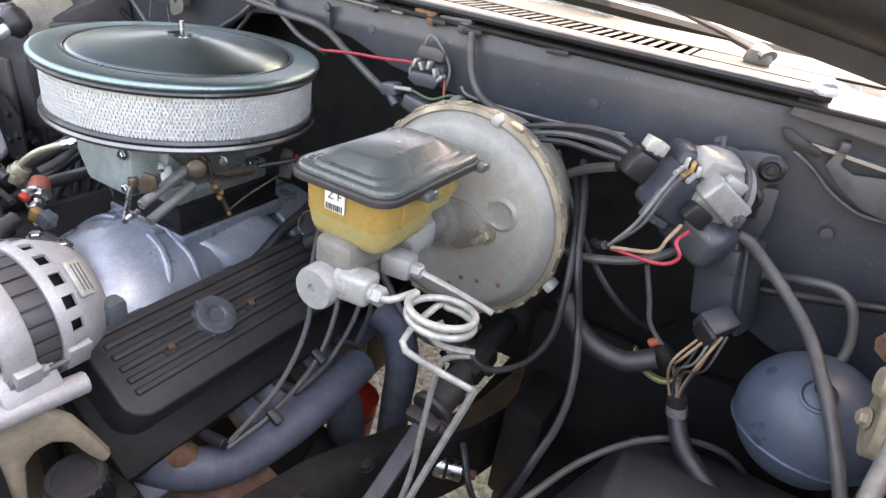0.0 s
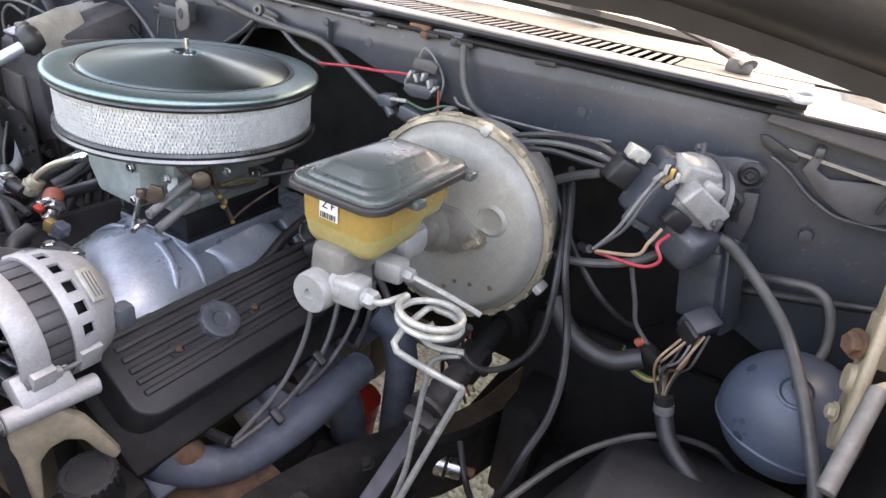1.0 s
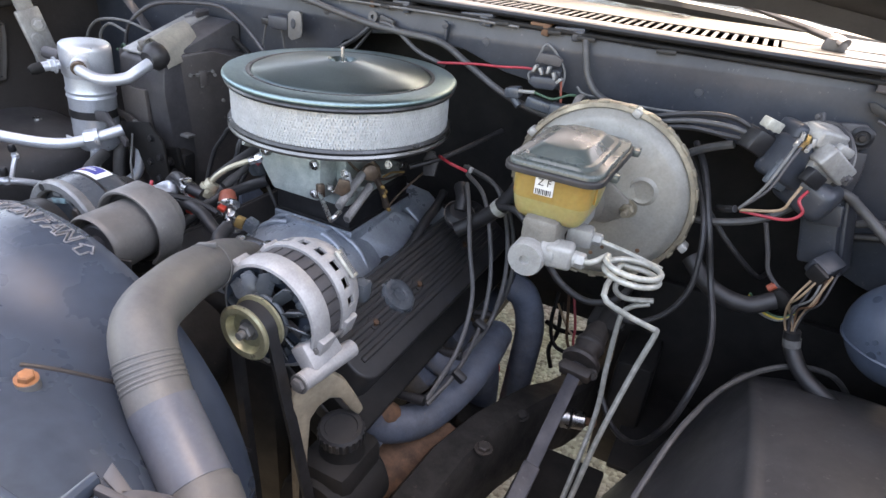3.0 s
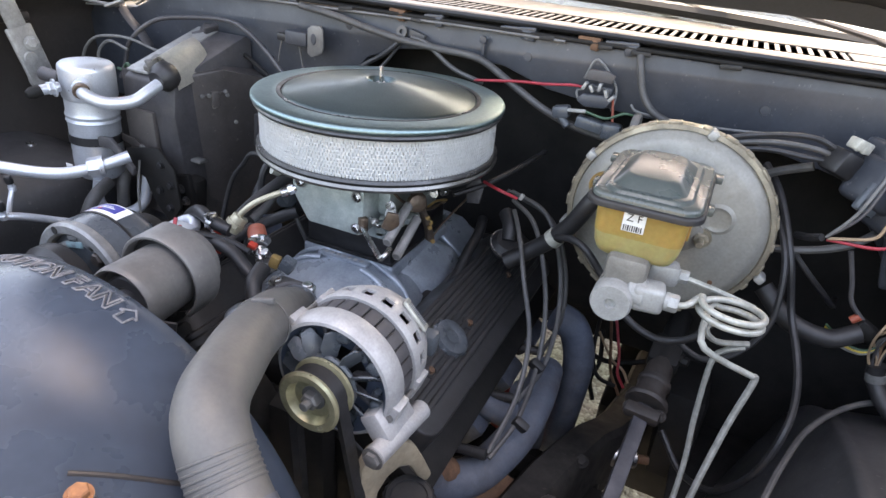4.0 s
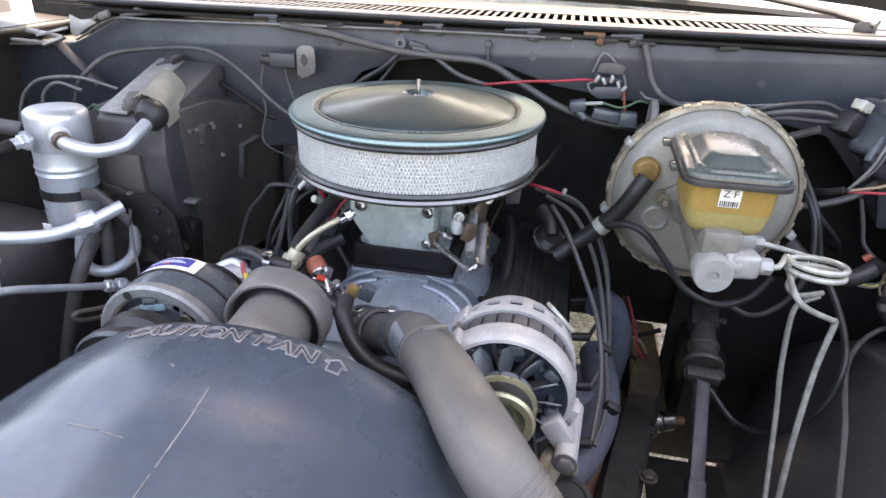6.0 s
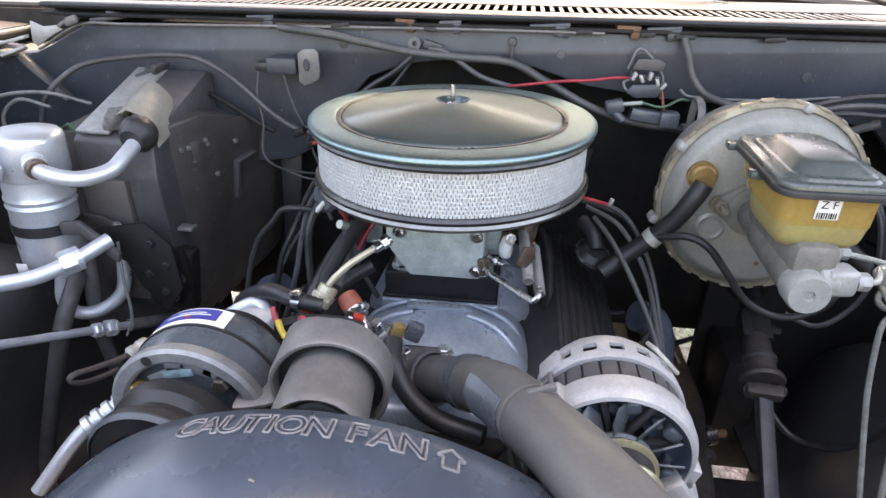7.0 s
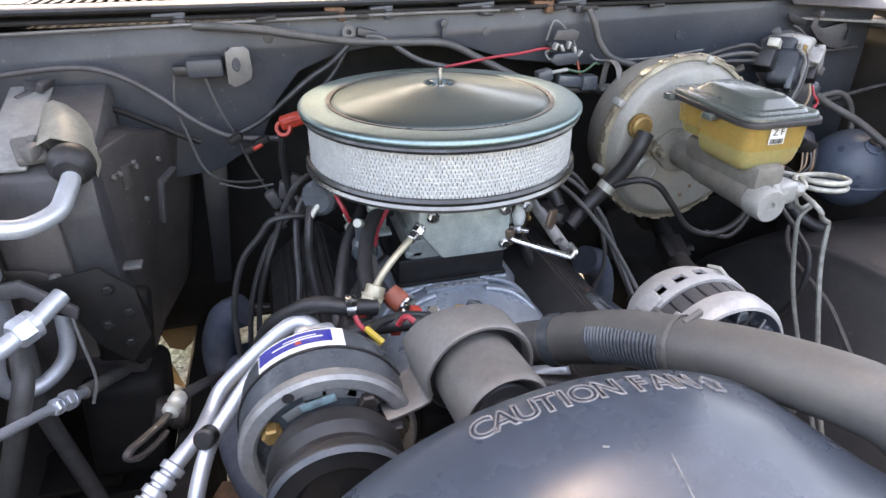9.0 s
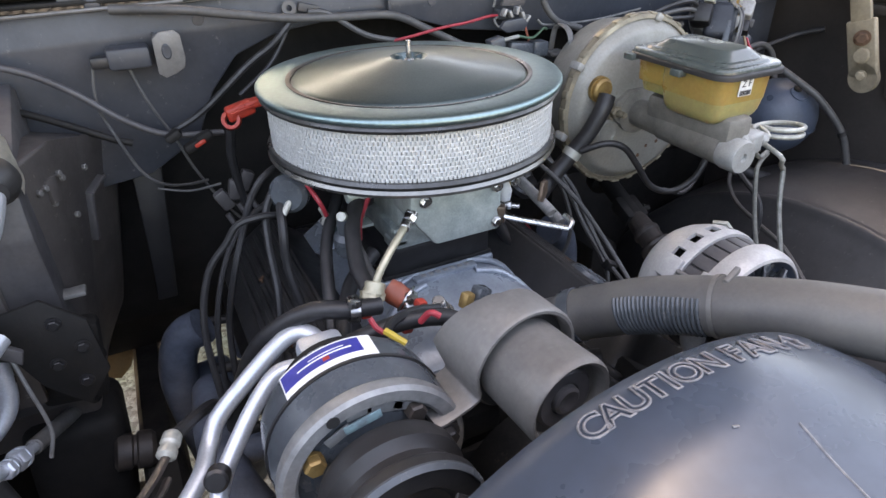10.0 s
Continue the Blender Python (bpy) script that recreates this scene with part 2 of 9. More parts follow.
M_CYAN = material("turquoise_paint_dab", (0.25, 0.42, 0.45), (0.16, 0.2, 0.21), 0.6, scale=90)
M_MOTOR = material("light_grey_motor_casting", (0.41, 0.41, 0.4), (0.29, 0.29, 0.282), 0.5, metal=0.4, scale=40, fine=300, dust=0.3, dust_col=(0.22, 0.2, 0.18), bump=0.25)
M_RLID = material("grey_black_lid_rubber", (0.074, 0.091, 0.086), (0.06, 0.075, 0.071), 0.28, scale=14, rough_var=0.05, coat=0.3, dust=0.06, dust_col=(0.12, 0.125, 0.12), bump=0.012)
M_GREASE = material("dusty_frame_steel", (0.028, 0.026, 0.025), (0.014, 0.0135, 0.013), 0.75, spec=0.2, scale=20, fine=200, dust=0.4, dust_col=(0.055, 0.05, 0.045), bump=0.5, chips=0.4, chip_col=(0.12, 0.09, 0.07))
M_RUSTO = material("orange_rusty_steel", (0.36, 0.15, 0.06), (0.22, 0.09, 0.04), 0.65, scale=80, bump=0.4)
M_FOIL = material("pale_foil_shield", (0.66, 0.63, 0.54), (0.5, 0.475, 0.41), 0.42, metal=0.15, scale=30, fine=260, dust=0.25, dust_col=(0.36, 0.33, 0.27), bump=0.5)
M_SLOT_SHADE = material("slot_shade_black", (0.004, 0.004, 0.004), (0.003, 0.003, 0.003), 0.9, spec=0.1, scale=20)
M_PAN = material("dull_base_pan_steel", (0.27, 0.265, 0.25), (0.2, 0.195, 0.185), 0.35, metal=0.9, scale=12, bump=0.05)
M_BUSH = material("tan_board", (0.36, 0.25, 0.13), (0.27, 0.18, 0.09), 0.7, scale=14, dust=0.2, dust_col=(0.3, 0.25, 0.18))


def gravel_material():
    m = bpy.data.materials.new("pebbled_concrete")
    m.use_nodes = True
    n, l = m.node_tree.nodes, m.node_tree.links
    b = n["Principled BSDF"]
    tc = n.new("ShaderNodeTexCoord")
    v = n.new("ShaderNodeTexVoronoi")
    v.inputs["Scale"].default_value = 85
    l.new(tc.outputs["Object"], v.inputs["Vector"])
    r = n.new("ShaderNodeValToRGB")
    r.color_ramp.elements[0].color, r.color_ramp.elements[1].color = (0.24, 0.19, 0.14, 1), (0.62, 0.54, 0.42, 1)
    sep = n.new("ShaderNodeSeparateColor")
    l.new(v.outputs["Color"], sep.inputs["Color"])
    l.new(sep.outputs[0], r.inputs["Fac"])
    ns = n.new("ShaderNodeTexNoise")
    ns.inputs["Scale"].default_value, ns.inputs["Detail"].default_value = 3, 8
    l.new(tc.outputs["Object"], ns.inputs["Vector"])
    mx = n.new("ShaderNodeMix")
    mx.data_type, mx.blend_type = "RGBA", "MULTIPLY"
    mx.inputs["Factor"].default_value = 0.5
    l.new(r.outputs["Color"], mx.inputs["A"])
    l.new(ns.outputs["Color"], mx.inputs["B"])
    l.new(mx.outputs["Result"], b.inputs["Base Color"])
    b.inputs["Roughness"].default_value = 0.9
    bp = n.new("ShaderNodeBump")
    bp.inputs["Strength"].default_value, bp.inputs["Distance"].default_value = 0.8, 0.006
    bp.invert = True
    l.new(v.outputs["Distance"], bp.inputs["Height"])
    l.new(bp.outputs["Normal"], b.inputs["Normal"])
    return m


def glass_material():
    m = bpy.data.materials.new("windscreen_glass")
    m.use_nodes = True
    b = m.node_tree.nodes["Principled BSDF"]
    b.inputs["Base Color"].default_value = (0.9, 0.95, 0.93, 1)
    b.inputs["Roughness"].default_value = 0.02
    b.inputs["Transmission Weight"].default_value = 1.0
    b.inputs["IOR"].default_value = 1.45
    return m


M_GROUND, M_GLASS = gravel_material(), glass_material()


# ---- mesh helpers ----
def ax(origin, direction, spin=0.0):
    """A matrix whose z axis runs along a direction from an origin."""
    q = Vector(direction).to_track_quat("Z", "Y").to_matrix().to_4x4()
    return Matrix.Translation(origin) @ q @ Matrix.Rotation(radians(spin), 4, "Z")


def box(c, s, bevel=0.003, rot=(0, 0, 0), seg=2):
    bm = bmesh.new()
    bmesh.ops.create_cube(bm, size=1.0)
    bmesh.ops.scale(bm, vec=s, verts=bm.verts)
    if bevel:
        bmesh.ops.bevel(bm, geom=bm.edges[:], offset=min(bevel, min(s) * 0.45), segments=seg, affect="EDGES", profile=0.5)
    bmesh.ops.transform(bm, matrix=pose(*c, *rot), verts=bm.verts)
    return bm


def box_m(m, s, bevel=0.003, seg=2):
    bm = box((0, 0, 0), s, bevel, seg=seg)
    bmesh.ops.transform(bm, matrix=m, verts=bm.verts)
    return bm


def lathe(prof, m, seg=36, wob=0.0):
    """A turned body: rows of (radius, height) along the matrix's z axis, closed at both ends where the radius is 0."""
    bm = bmesh.new()
    rings = []
    for r, h in prof:
        if r < 1e-5:
            rings.append([bm.verts.new(m @ Vector((0, 0, h)))])
        else:
            rings.append([bm.verts.new(m @ Vector((r * math.cos(2 * math.pi * k / seg), r * math.sin(2 * math.pi * k / seg), h + (wob * math.sin(6 * math.pi * k / seg))))) for k in range(seg)])
    for a, b in zip(rings, rings[1:]):
        for k in range(seg):
            j = (k + 1) % seg
            if len(a) == 1 and len(b) > 1:
                bm.faces.new((a[0], b[k], b[j]))
            elif len(b) == 1 and len(a) > 1:
                bm.faces.new((a[k], b[0], a[j]))
            elif len(a) > 1:
                bm.faces.new((a[k], b[k], b[j], a[j]))
    bmesh.ops.recalc_face_normals(bm, faces=bm.faces)
    return bm


def rod(a, b, r, seg=16, chamfer=0.0):
    a, b = Vector(a), Vector(b)
    h = (b - a).length
    c = chamfer or r * 0.12
    return lathe([(0, 0), (r - c, 0), (r, c), (r, h - c), (r - c, h), (0, h)], ax(a, b - a), seg)


def spline(pts, res=6):
    p = [Vector(q) for q in pts]
    p = [p[0] * 2 - p[1]] + p + [p[-1] * 2 - p[-2]]
    out = []
    for i in range(1, len(p) - 2):
        for k in range(res):
            t = k / res
            a, b, c, d = p[i - 1], p[i], p[i + 1], p[i + 2]
            out.append(0.5 * ((2 * b) + (c - a) * t + (2 * a - 5 * b + 4 * c - d) * t * t + (3 * b - a - 3 * c + d) * t ** 3))
    return out + [p[-2]]


def tube(pts, r, seg=10, res=6, ribs=None, flat=1.0, raw=False):
    """A swept round section along a smooth path. ribs: (from, to, count, depth) as parts of the length."""
    c = [Vector(q) for q in pts] if raw else spline(pts, res)
    if ribs:
        fine = []
        n = len(c) - 1
        steps = int(ribs[2] * 4 / (ribs[1] - ribs[0]))
        for k in range(steps + 1):
            u = k / steps * n
            i = min(int(u), n - 1)
            fine.append(c[i].lerp(c[i + 1], u - i))
        c = fine
    bm = bmesh.new()
    t0 = (c[1] - c[0]).normalized()
    up = Vector((0, 0, 1)) if abs(t0.z) < 0.9 else Vector((0, 1, 0))
    side = t0.cross(up).normalized()
    rings = []
    for i, q in enumerate(c):
        t = (c[min(i + 1, len(c) - 1)] - c[max(i - 1, 0)]).normalized()
        side = (side - t * side.dot(t)).normalized()
        upv = side.cross(t)
        rr = r(i / (len(c) - 1)) if callable(r) else r
        if ribs:
            u = i / (len(c) - 1)
            if ribs[0] < u < ribs[1]:
                rr += ribs[3] * (0.5 + 0.5 * math.cos(i * math.pi / 2))
        rings.append([bm.verts.new(q + (side * math.cos(2 * math.pi * k / seg) + upv * flat * math.sin(2 * math.pi * k / seg)) * rr) for k in range(seg)])
    for a, b in zip(rings, rings[1:]):
        for k in range(seg):
            bm.faces.new((a[k], a[(k + 1) % seg], b[(k + 1) % seg], b[k]))
    for ring in (rings[0][::-1], rings[-1]):
        bm.faces.new(ring)
    bmesh.ops.recalc_face_normals(bm, faces=bm.faces)
    return bm


def plate(poly, th, m, bevel=0.0):
    """A flat outline in the matrix's x-y plane, made th thick along its z."""
    bm = bmesh.new()
    f = bm.faces.new([bm.verts.new((x, y, 0)) for x, y in poly])
    g = bmesh.ops.extrude_face_region(bm, geom=[f])
    bmesh.ops.translate(bm, vec=(0, 0, th), verts=[v for v in g["geom"] if isinstance(v, bmesh.types.BMVert)])
    if bevel:
        bmesh.ops.bevel(bm, geom=bm.edges[:], offset=bevel, segments=2, affect="EDGES", profile=0.5)
    bmesh.ops.transform(bm, matrix=m, verts=bm.verts)
    bmesh.ops.recalc_face_normals(bm, faces=bm.faces)
    return bm


def nut(m, r=0.008, h=0.007, washer=True):
    bm = lathe([(0, 0), (r * 1.35, 0), (r * 1.35, h * 0.25), (r * 0.9, h * 0.25), (0, h * 0.25)] if washer else [(0, 0), (r, 0), (r, h * 0.3), (0, h * 0.3)], m, 16)
    return both(bm, lathe([(0, 0), (r, 0), (r, h * 0.85), (r * 0.82, h), (0, h)], m, 6))


def both(*bms):
    out = bmesh.new()
    for b in bms:
        me = bpy.data.meshes.new("tmp")
        b.to_mesh(me)
        b.free()
        out.from_mesh(me)
        bpy.data.meshes.remove(me)
    return out


def mesh_of(name, bm, mat, sharp=38):
    me = bpy.data.meshes.new(name)
    bm.to_mesh(me)
    bm.free()
    me.materials.append(mat)
    me.shade_smooth()
    me.set_sharp_from_angle(angle=radians(sharp))
    return me


def thing(name, label, category, group="", kind=""):
    return tagged(new(name), label, category, group, kind)


def part(name, bm, mat, parent, label="", sharp=38):
    ob = new(name, mesh_of(name, bm, mat, sharp))
    ob.parent = parent
    if label:
        ob["label"] = label
    return ob


def solo(name, bm, mat, label, category, group="", kind="", sharp=38):
    return tagged(new(name, mesh_of(name, bm, mat, sharp)), label, category, group, kind)


def wire(pts, r, mat, label, name="wire", category="wire", group="", seg=8, res=6, ribs=None):
    return solo(name, tube(pts, r, seg, res, ribs), mat, label, category, group)


def xz(y):
    """Outlines in x and z, thickness towards the cab from y."""
    return Matrix(((1, 0, 0, 0), (0, 0, 1, y), (0, 1, 0, 0), (0, 0, 0, 1)))


def rounded_slab(poly, z0, z1, r, inset=0.0):
    """A slab with rounded corners and soft top edge; inset draws its top in."""
    bm = bmesh.new()
    f = bm.faces.new([bm.verts.new((x, y, z0)) for x, y in poly])
    g = bmesh.ops.extrude_face_region(bm, geom=[f])
    top = [v for v in g["geom"] if isinstance(v, bmesh.types.BMVert)]
    cx, cy = sum(p[0] for p in poly) / 4, sum(p[1] for p in poly) / 4
    for v in top:
        v.co.z = z1
        v.co.x += inset * (1 if v.co.x < cx else -1)
        v.co.y += inset * (1 if v.co.y < cy else -1)
    ups = [e for e in bm.edges if abs(e.verts[0].co.z - e.verts[1].co.z) > 1e-4]
    bmesh.ops.bevel(bm, geom=ups, offset=r, segments=5, affect="EDGES", profile=0.5)
    tops = [e for e in bm.edges if e.verts[0].co.z > z1 - 1e-5 and e.verts[1].co.z > z1 - 1e-5]
    bmesh.ops.bevel(bm, geom=tops, offset=min(0.0035, (z1 - z0) * 0.4), segments=3, affect="EDGES", profile=0.5)
    bmesh.ops.recalc_face_normals(bm, faces=bm.faces)
    return bm


# ---- structure: ground, engine bay, cowl, hood ----
def quad_sheet(pts):
    bm = bmesh.new()
    bm.faces.new([bm.verts.new(p) for p in pts])
    return bm


solo("ground", quad_sheet([(-150, -150, 0), (150, -150, 0), (150, 150, 0), (-150, 150, 0)]), M_GROUND, "tan pebbled concrete ground", "ground", kind="structure")


def firewall():
    fw = thing("wall_firewall", "dusty blue-black painted steel firewall behind the engine", "firewall", kind="structure")
    upper = [(-0.90, 1.055), (-0.735, 1.064), (-0.706, 1.076), (-0.632, 1.112), (-0.3, 1.119), (0.0, 1.123), (0.93, 1.123), (0.93, 0.80), (0.80, 0.83), (0.73, 0.86), (0.68, 0.93), (0.62, 0.995), (0.5, 1.02), (0.3, 1.03), (0.18, 1.045), (0.1, 1.07), (-0.02, 1.078),
             (-0.1, 1.068), (-0.16, 1.045), (-0.2, 1.0), (-0.23, 0.94), (-0.3, 0.9), (-0.45, 0.88), (-0.90, 0.86)]
    part("upper_panel", plate(upper, 0.02, xz(0.225), 0.003), M_FW, fw)
    # Recessed lower panels are near-black, darker than the upper panel.
    part("recess_panel", box((0.0, 0.36, 0.862), (1.86, 0.02, 0.536), 0.004), M_DARK, fw, "near-black recessed lower panel")
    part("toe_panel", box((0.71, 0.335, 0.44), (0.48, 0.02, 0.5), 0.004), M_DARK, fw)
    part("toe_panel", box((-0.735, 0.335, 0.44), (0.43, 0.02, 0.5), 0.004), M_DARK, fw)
    part("recess_flange", plate([(-0.326, 0.94), (-0.284, 0.94), (-0.306, 0.753), (-0.314, 0.69), (-0.342, 0.69), (-0.336, 0.753)], 0.006, xz(0.235), 0.002), M_BLACK, fw, "dusty vertical flange of the firewall opening")
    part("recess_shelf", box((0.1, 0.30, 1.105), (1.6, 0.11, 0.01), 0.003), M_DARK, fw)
    # Flange is darker than the painted panel below it.
    part("top_flange", box((0.115, 0.240, 1.1275), (1.63, 0.05, 0.006), 0.002), M_DARK, fw, "dark flange under the cowl")
    part("edge_lip", tube([(-0.72, 0.2145, 1.071), (-0.705, 0.2145, 1.0775), (-0.632, 0.2145, 1.1125), (-0.55, 0.2145, 1.115), (-0.3, 0.2145, 1.1195), (0.0, 0.2145, 1.1235), (0.2, 0.2145, 1.1235)], 0.0024, 8), M_PUMP, fw, "pale worn panel edge")
    for x, z in ((-0.2, 1.095), (0.14, 1.09), (0.5, 1.07)):
        part("plug", lathe([(0, -0.002), (0.008, -0.002), (0.007, 0.001), (0, 0.0015)], ax((x, 0.2245, z), (0, -1, 0)), 12), M_FW, fw)
    for x, w, d, mt in ((0.235, 0.035, 0, M_RUST), (-0.1, 0.03, 0, M_RUST), (0.285, 0.05, 1, M_FW), (-0.03, 0.035, 1, M_FW), (-0.33, 0.045, 1, M_FW), (0.12, 0.06, 1, M_FW)):
        part("seam_bracket", both(box((x, 0.232, 1.1315), (w, 0.03, 0.007), 0.002, (0, 4 * math.sin(x * 40), 0)), box((x + w * 0.3, 0.221, 1.124), (w * 0.4, 0.012, 0.016), 0.003, (0, 8 * math.sin(x * 60), 0))), mt, fw, "small rusty clip on the top flange" if d == 0 else "")
    for x, w in ((0.262, 0.022), (0.315, 0.03), (-0.06, 0.02), (-0.2, 0.03), (0.17, 0.025), (0.44, 0.03)):
        # Black boxes stand for the shade in gaps under the flange.
        part("flange_gap_shade", box((x, 0.2135, 1.1225 + 0.003 * math.sin(x * 50)), (w, 0.004, 0.007), 0.002, (0, 6 * math.sin(x * 70), 0)), M_INK_GAP, fw, "black piece for the shaded gap under the flange")
    # dark oval hole near the driver's end: black plate, shade put into colour
    part("oval_hole", plate([(0.715, 1.100), (0.723, 1.088), (0.742, 1.0805), (0.760, 1.0785), (0.764, 1.084), (0.758, 1.0895), (0.744, 1.093), (0.724, 1.102)], 0.003, xz(0.2125), 0.001), M_INK_GAP, fw, "dark oval opening")
    part("edge_lip", tube([(0.735, 0.2145, 1.0785), (0.743, 0.2135, 1.0755), (0.761, 0.2135, 1.065), (0.782, 0.2135, 1.049), (0.805, 0.2135, 1.037), (0.83, 0.2135, 1.031), (0.90, 0.2145, 1.034)], 0.0024, 8), M_CASE2, fw, "pale worn panel edge")
    part("side_bracket", both(plate([(0.769, 1.075), (0.778, 1.103), (0.785, 1.102), (0.783, 1.079), (0.798, 1.072), (0.85, 1.082), (0.868, 1.041), (0.848, 1.033), (0.82, 1.038), (0.79, 1.055)], 0.004, xz(0.2075), 0.0015), box((0.779, 0.208, 1.099), (0.010, 0.02, 0.012), 0.003)), M_CASE2, fw, "dull grey bent sheet bracket")
    # The slot is a black strip carrying its own shade.
    part("bracket_slot", box((0.855, 0.204, 1.06), (0.005, 0.003, 0.02), 0.001, (0, 12, 0)), M_INK_GAP, fw)
    part("plug", lathe([(0, -0.002), (0.008, -0.002), (0.007, 0.002), (0, 0.0025)], ax((0.80, 0.2145, 1.0), (0, -1, 0)), 12), M_FW, fw)


firewall()


def cowl():
    cw = thing("cowl", "glossy weathered cowl panel with a row of air slots", "cowl panel", kind="structure")
    x0, pitch, n = -0.52, 0.0148, 75
    xe = x0 + pitch * n
    # Front lip is black: the shadow along the cowl edge painted on.
    part("front_lip", both(box((0.025, 0.2445, 1.144), (1.45, 0.047, 0.004), 0.0015), tube([(-0.70, 0.222, 1.141), (0, 0.222, 1.141), (0.75, 0.222, 1.141)], 0.0055, 8)), M_BLACK, cw)
    part("rear_panel", box((0.0625, 0.405, 1.1485), (1.775, 0.114, 0.004), 0.0015, (2.0, 0, 0)), M_COWL, cw)
    part("end_panel", box(((xe + 0.75) / 2, 0.306, 1.1455), (0.75 - xe, 0.078, 0.004), 0.001), M_COWL, cw)
    part("end_panel", box(((x0 - 0.72) / 2, 0.306, 1.1455), (x0 + 0.72, 0.078, 0.004), 0.001), M_COWL, cw)
    rib = mesh_of("slat", box((0, 0.306, 1.1462), (0.0066, 0.079, 0.0018), 0.0006), M_COWL)
    for k in range(n):
        o = new("slat", rib)
        o.parent, o.location = cw, (x0 + pitch * (k + 0.5), 0, 0)
    # Near-black chamber: the shade inside the slots is put into its colour.
    part("plenum", both(box((0.01, 0.362, 1.113), (1.42, 0.196, 0.004), 0), box((0.01, 0.462, 1.128), (1.42, 0.004, 0.034), 0)), M_SLOT_SHADE, cw, "air chamber under the slots, its shade painted black")
    part("rubber_seal", tube([(-0.8, 0.252, 1.136), (-0.3, 0.25, 1.135), (0.3, 0.25, 1.135), (0.7, 0.25, 1.135)], 0.006, 8), M_RUB, cw, "black rubber seal strip")
    # lowered driver's corner with a bolt
    # Light silver instead of cowl paint: the sun glare put into its colour.
    part("corner_panel", plate([(0.75, 0.215), (0.99, 0.17), (0.99, 0.46), (0.75, 0.46)], 0.004, pose(0, 0, 1.128, 0, 3, 0)), M_BODY, cw)
    part("corner_slope", box((0.865, 0.222, 1.124), (0.29, 0.07, 0.004), 0.0015, (28, 4, -6)), M_CASE, cw, "sloping dusty brown corner strip")
    # Light silver again, painted to stand for the bright outside here.
    part("corner_panel", plate([(-0.72, 0.23), (-0.88, 0.20), (-0.88, 0.46), (-0.72, 0.46)], 0.004, pose(0, 0, 1.085, 0, -2, 0)), M_BODY, cw)
    part("washer_nozzle", lathe([(0, 0), (0.013, 0), (0.0135, 0.004), (0.011, 0.009), (0.006, 0.011), (0, 0.0115)], ax((0.742, 0.222, 1.1455), (0, -0.2, 1)), 24), M_TUBE, cw, "round pale washer nozzle")


cowl()


def hood():
    hd = thing("hood", "raised bronze-brown hood seen from its underside", "hood", kind="structure")
    slope = radians(60)
    y0, z0 = 0.235, 1.230

    def edge(x):
        return 0.053 * (max(abs(x), 0.56) / 0.7) ** 2

    def sheet(y, z, s0, s1, x0, x1, th, nx=24, ny=10, bulge=0.0):
        bm = bmesh.new()
        rows = []
        for j in range(ny + 1):
            s = s0 + (s1 - s0) * j / ny
            row = []
            for i in range(nx + 1):
                x = x0 + (x1 - x0) * i / nx
                b = bulge * math.sin(math.pi * j / ny)
                row.append(bm.verts.new((x, y - s * math.cos(slope) - b * math.sin(slope), z - edge(x) + s * math.sin(slope) - b * math.cos(slope))))
            rows.append(row)
        for p, q in zip(rows, rows[1:]):
            for i in range(nx):
                bm.faces.new((p[i], p[i + 1], q[i + 1], q[i]))
        bmesh.ops.solidify(bm, geom=bm.faces[:], thickness=th)
        return bm

    part("panel", sheet(y0, z0, 0, 1.25, -0.92, 0.92, 0.012), M_PAINT, hd)
    part("rear_stiffener", sheet(y0, z0, 0.03, 0.15, -0.86, 0.86, 0.006, bulge=0.03), M_PAINT, hd)
    for x in (-0.7, 0.0, 0.7):
        part("stiffener", sheet(y0, z0, 0.14, 1.2, x - 0.05, x + 0.05, 0.006, 4, 10, 0.028), M_PAINT, hd)
    return hd


hood()


def cab():
    # Cab shell added to close the place and keep sun off the ground.
    c = thing("cab", "light silver cab body behind the engine bay", "cab", kind="structure")
    part("floor_box", box((0, 1.45, 0.75), (1.86, 2.12, 0.5), 0.02), M_DARK, c)
    part("dashboard", box((0, 0.78, 1.06), (1.62, 0.4, 0.12), 0.03, (4, 0, 0), 4), M_DASH, c, "brown vinyl dashboard under the windscreen")
    part("windscreen_seal", tube([(-0.84, 0.53, 1.135), (-0.4, 0.505, 1.163), (0, 0.50, 1.172), (0.4, 0.505, 1.163), (0.84, 0.53, 1.135)], 0.012, 8), M_PAINT, c, "dark brown windscreen trim")
    for sx in (1, -1):
        part("windscreen_pillar", rod((sx * 0.86, 0.56, 1.13), (sx * 0.72, 0.98, 1.82), 0.03), M_BODY, c)
    part("roof", box((0, 1.6, 1.83), (1.5, 1.3, 0.05), 0.02), M_BODY, c)
    part("back_panel", box((0, 2.3, 1.4), (1.7, 0.05, 0.9), 0.02), M_BODY, c)
    return c


cab()

wind = quad_sheet([(-0.84, 0.535, 1.14), (0.84, 0.535, 1.14), (0.72, 0.97, 1.81), (-0.72, 0.97, 1.81)])
bmesh.ops.solidify(wind, geom=wind.faces[:], thickness=0.006)
ws = solo("window_windscreen", wind, M_GLASS, "sloping clear windscreen glass above the cowl", "windscreen", kind="structure")
ws.visible_shadow = False


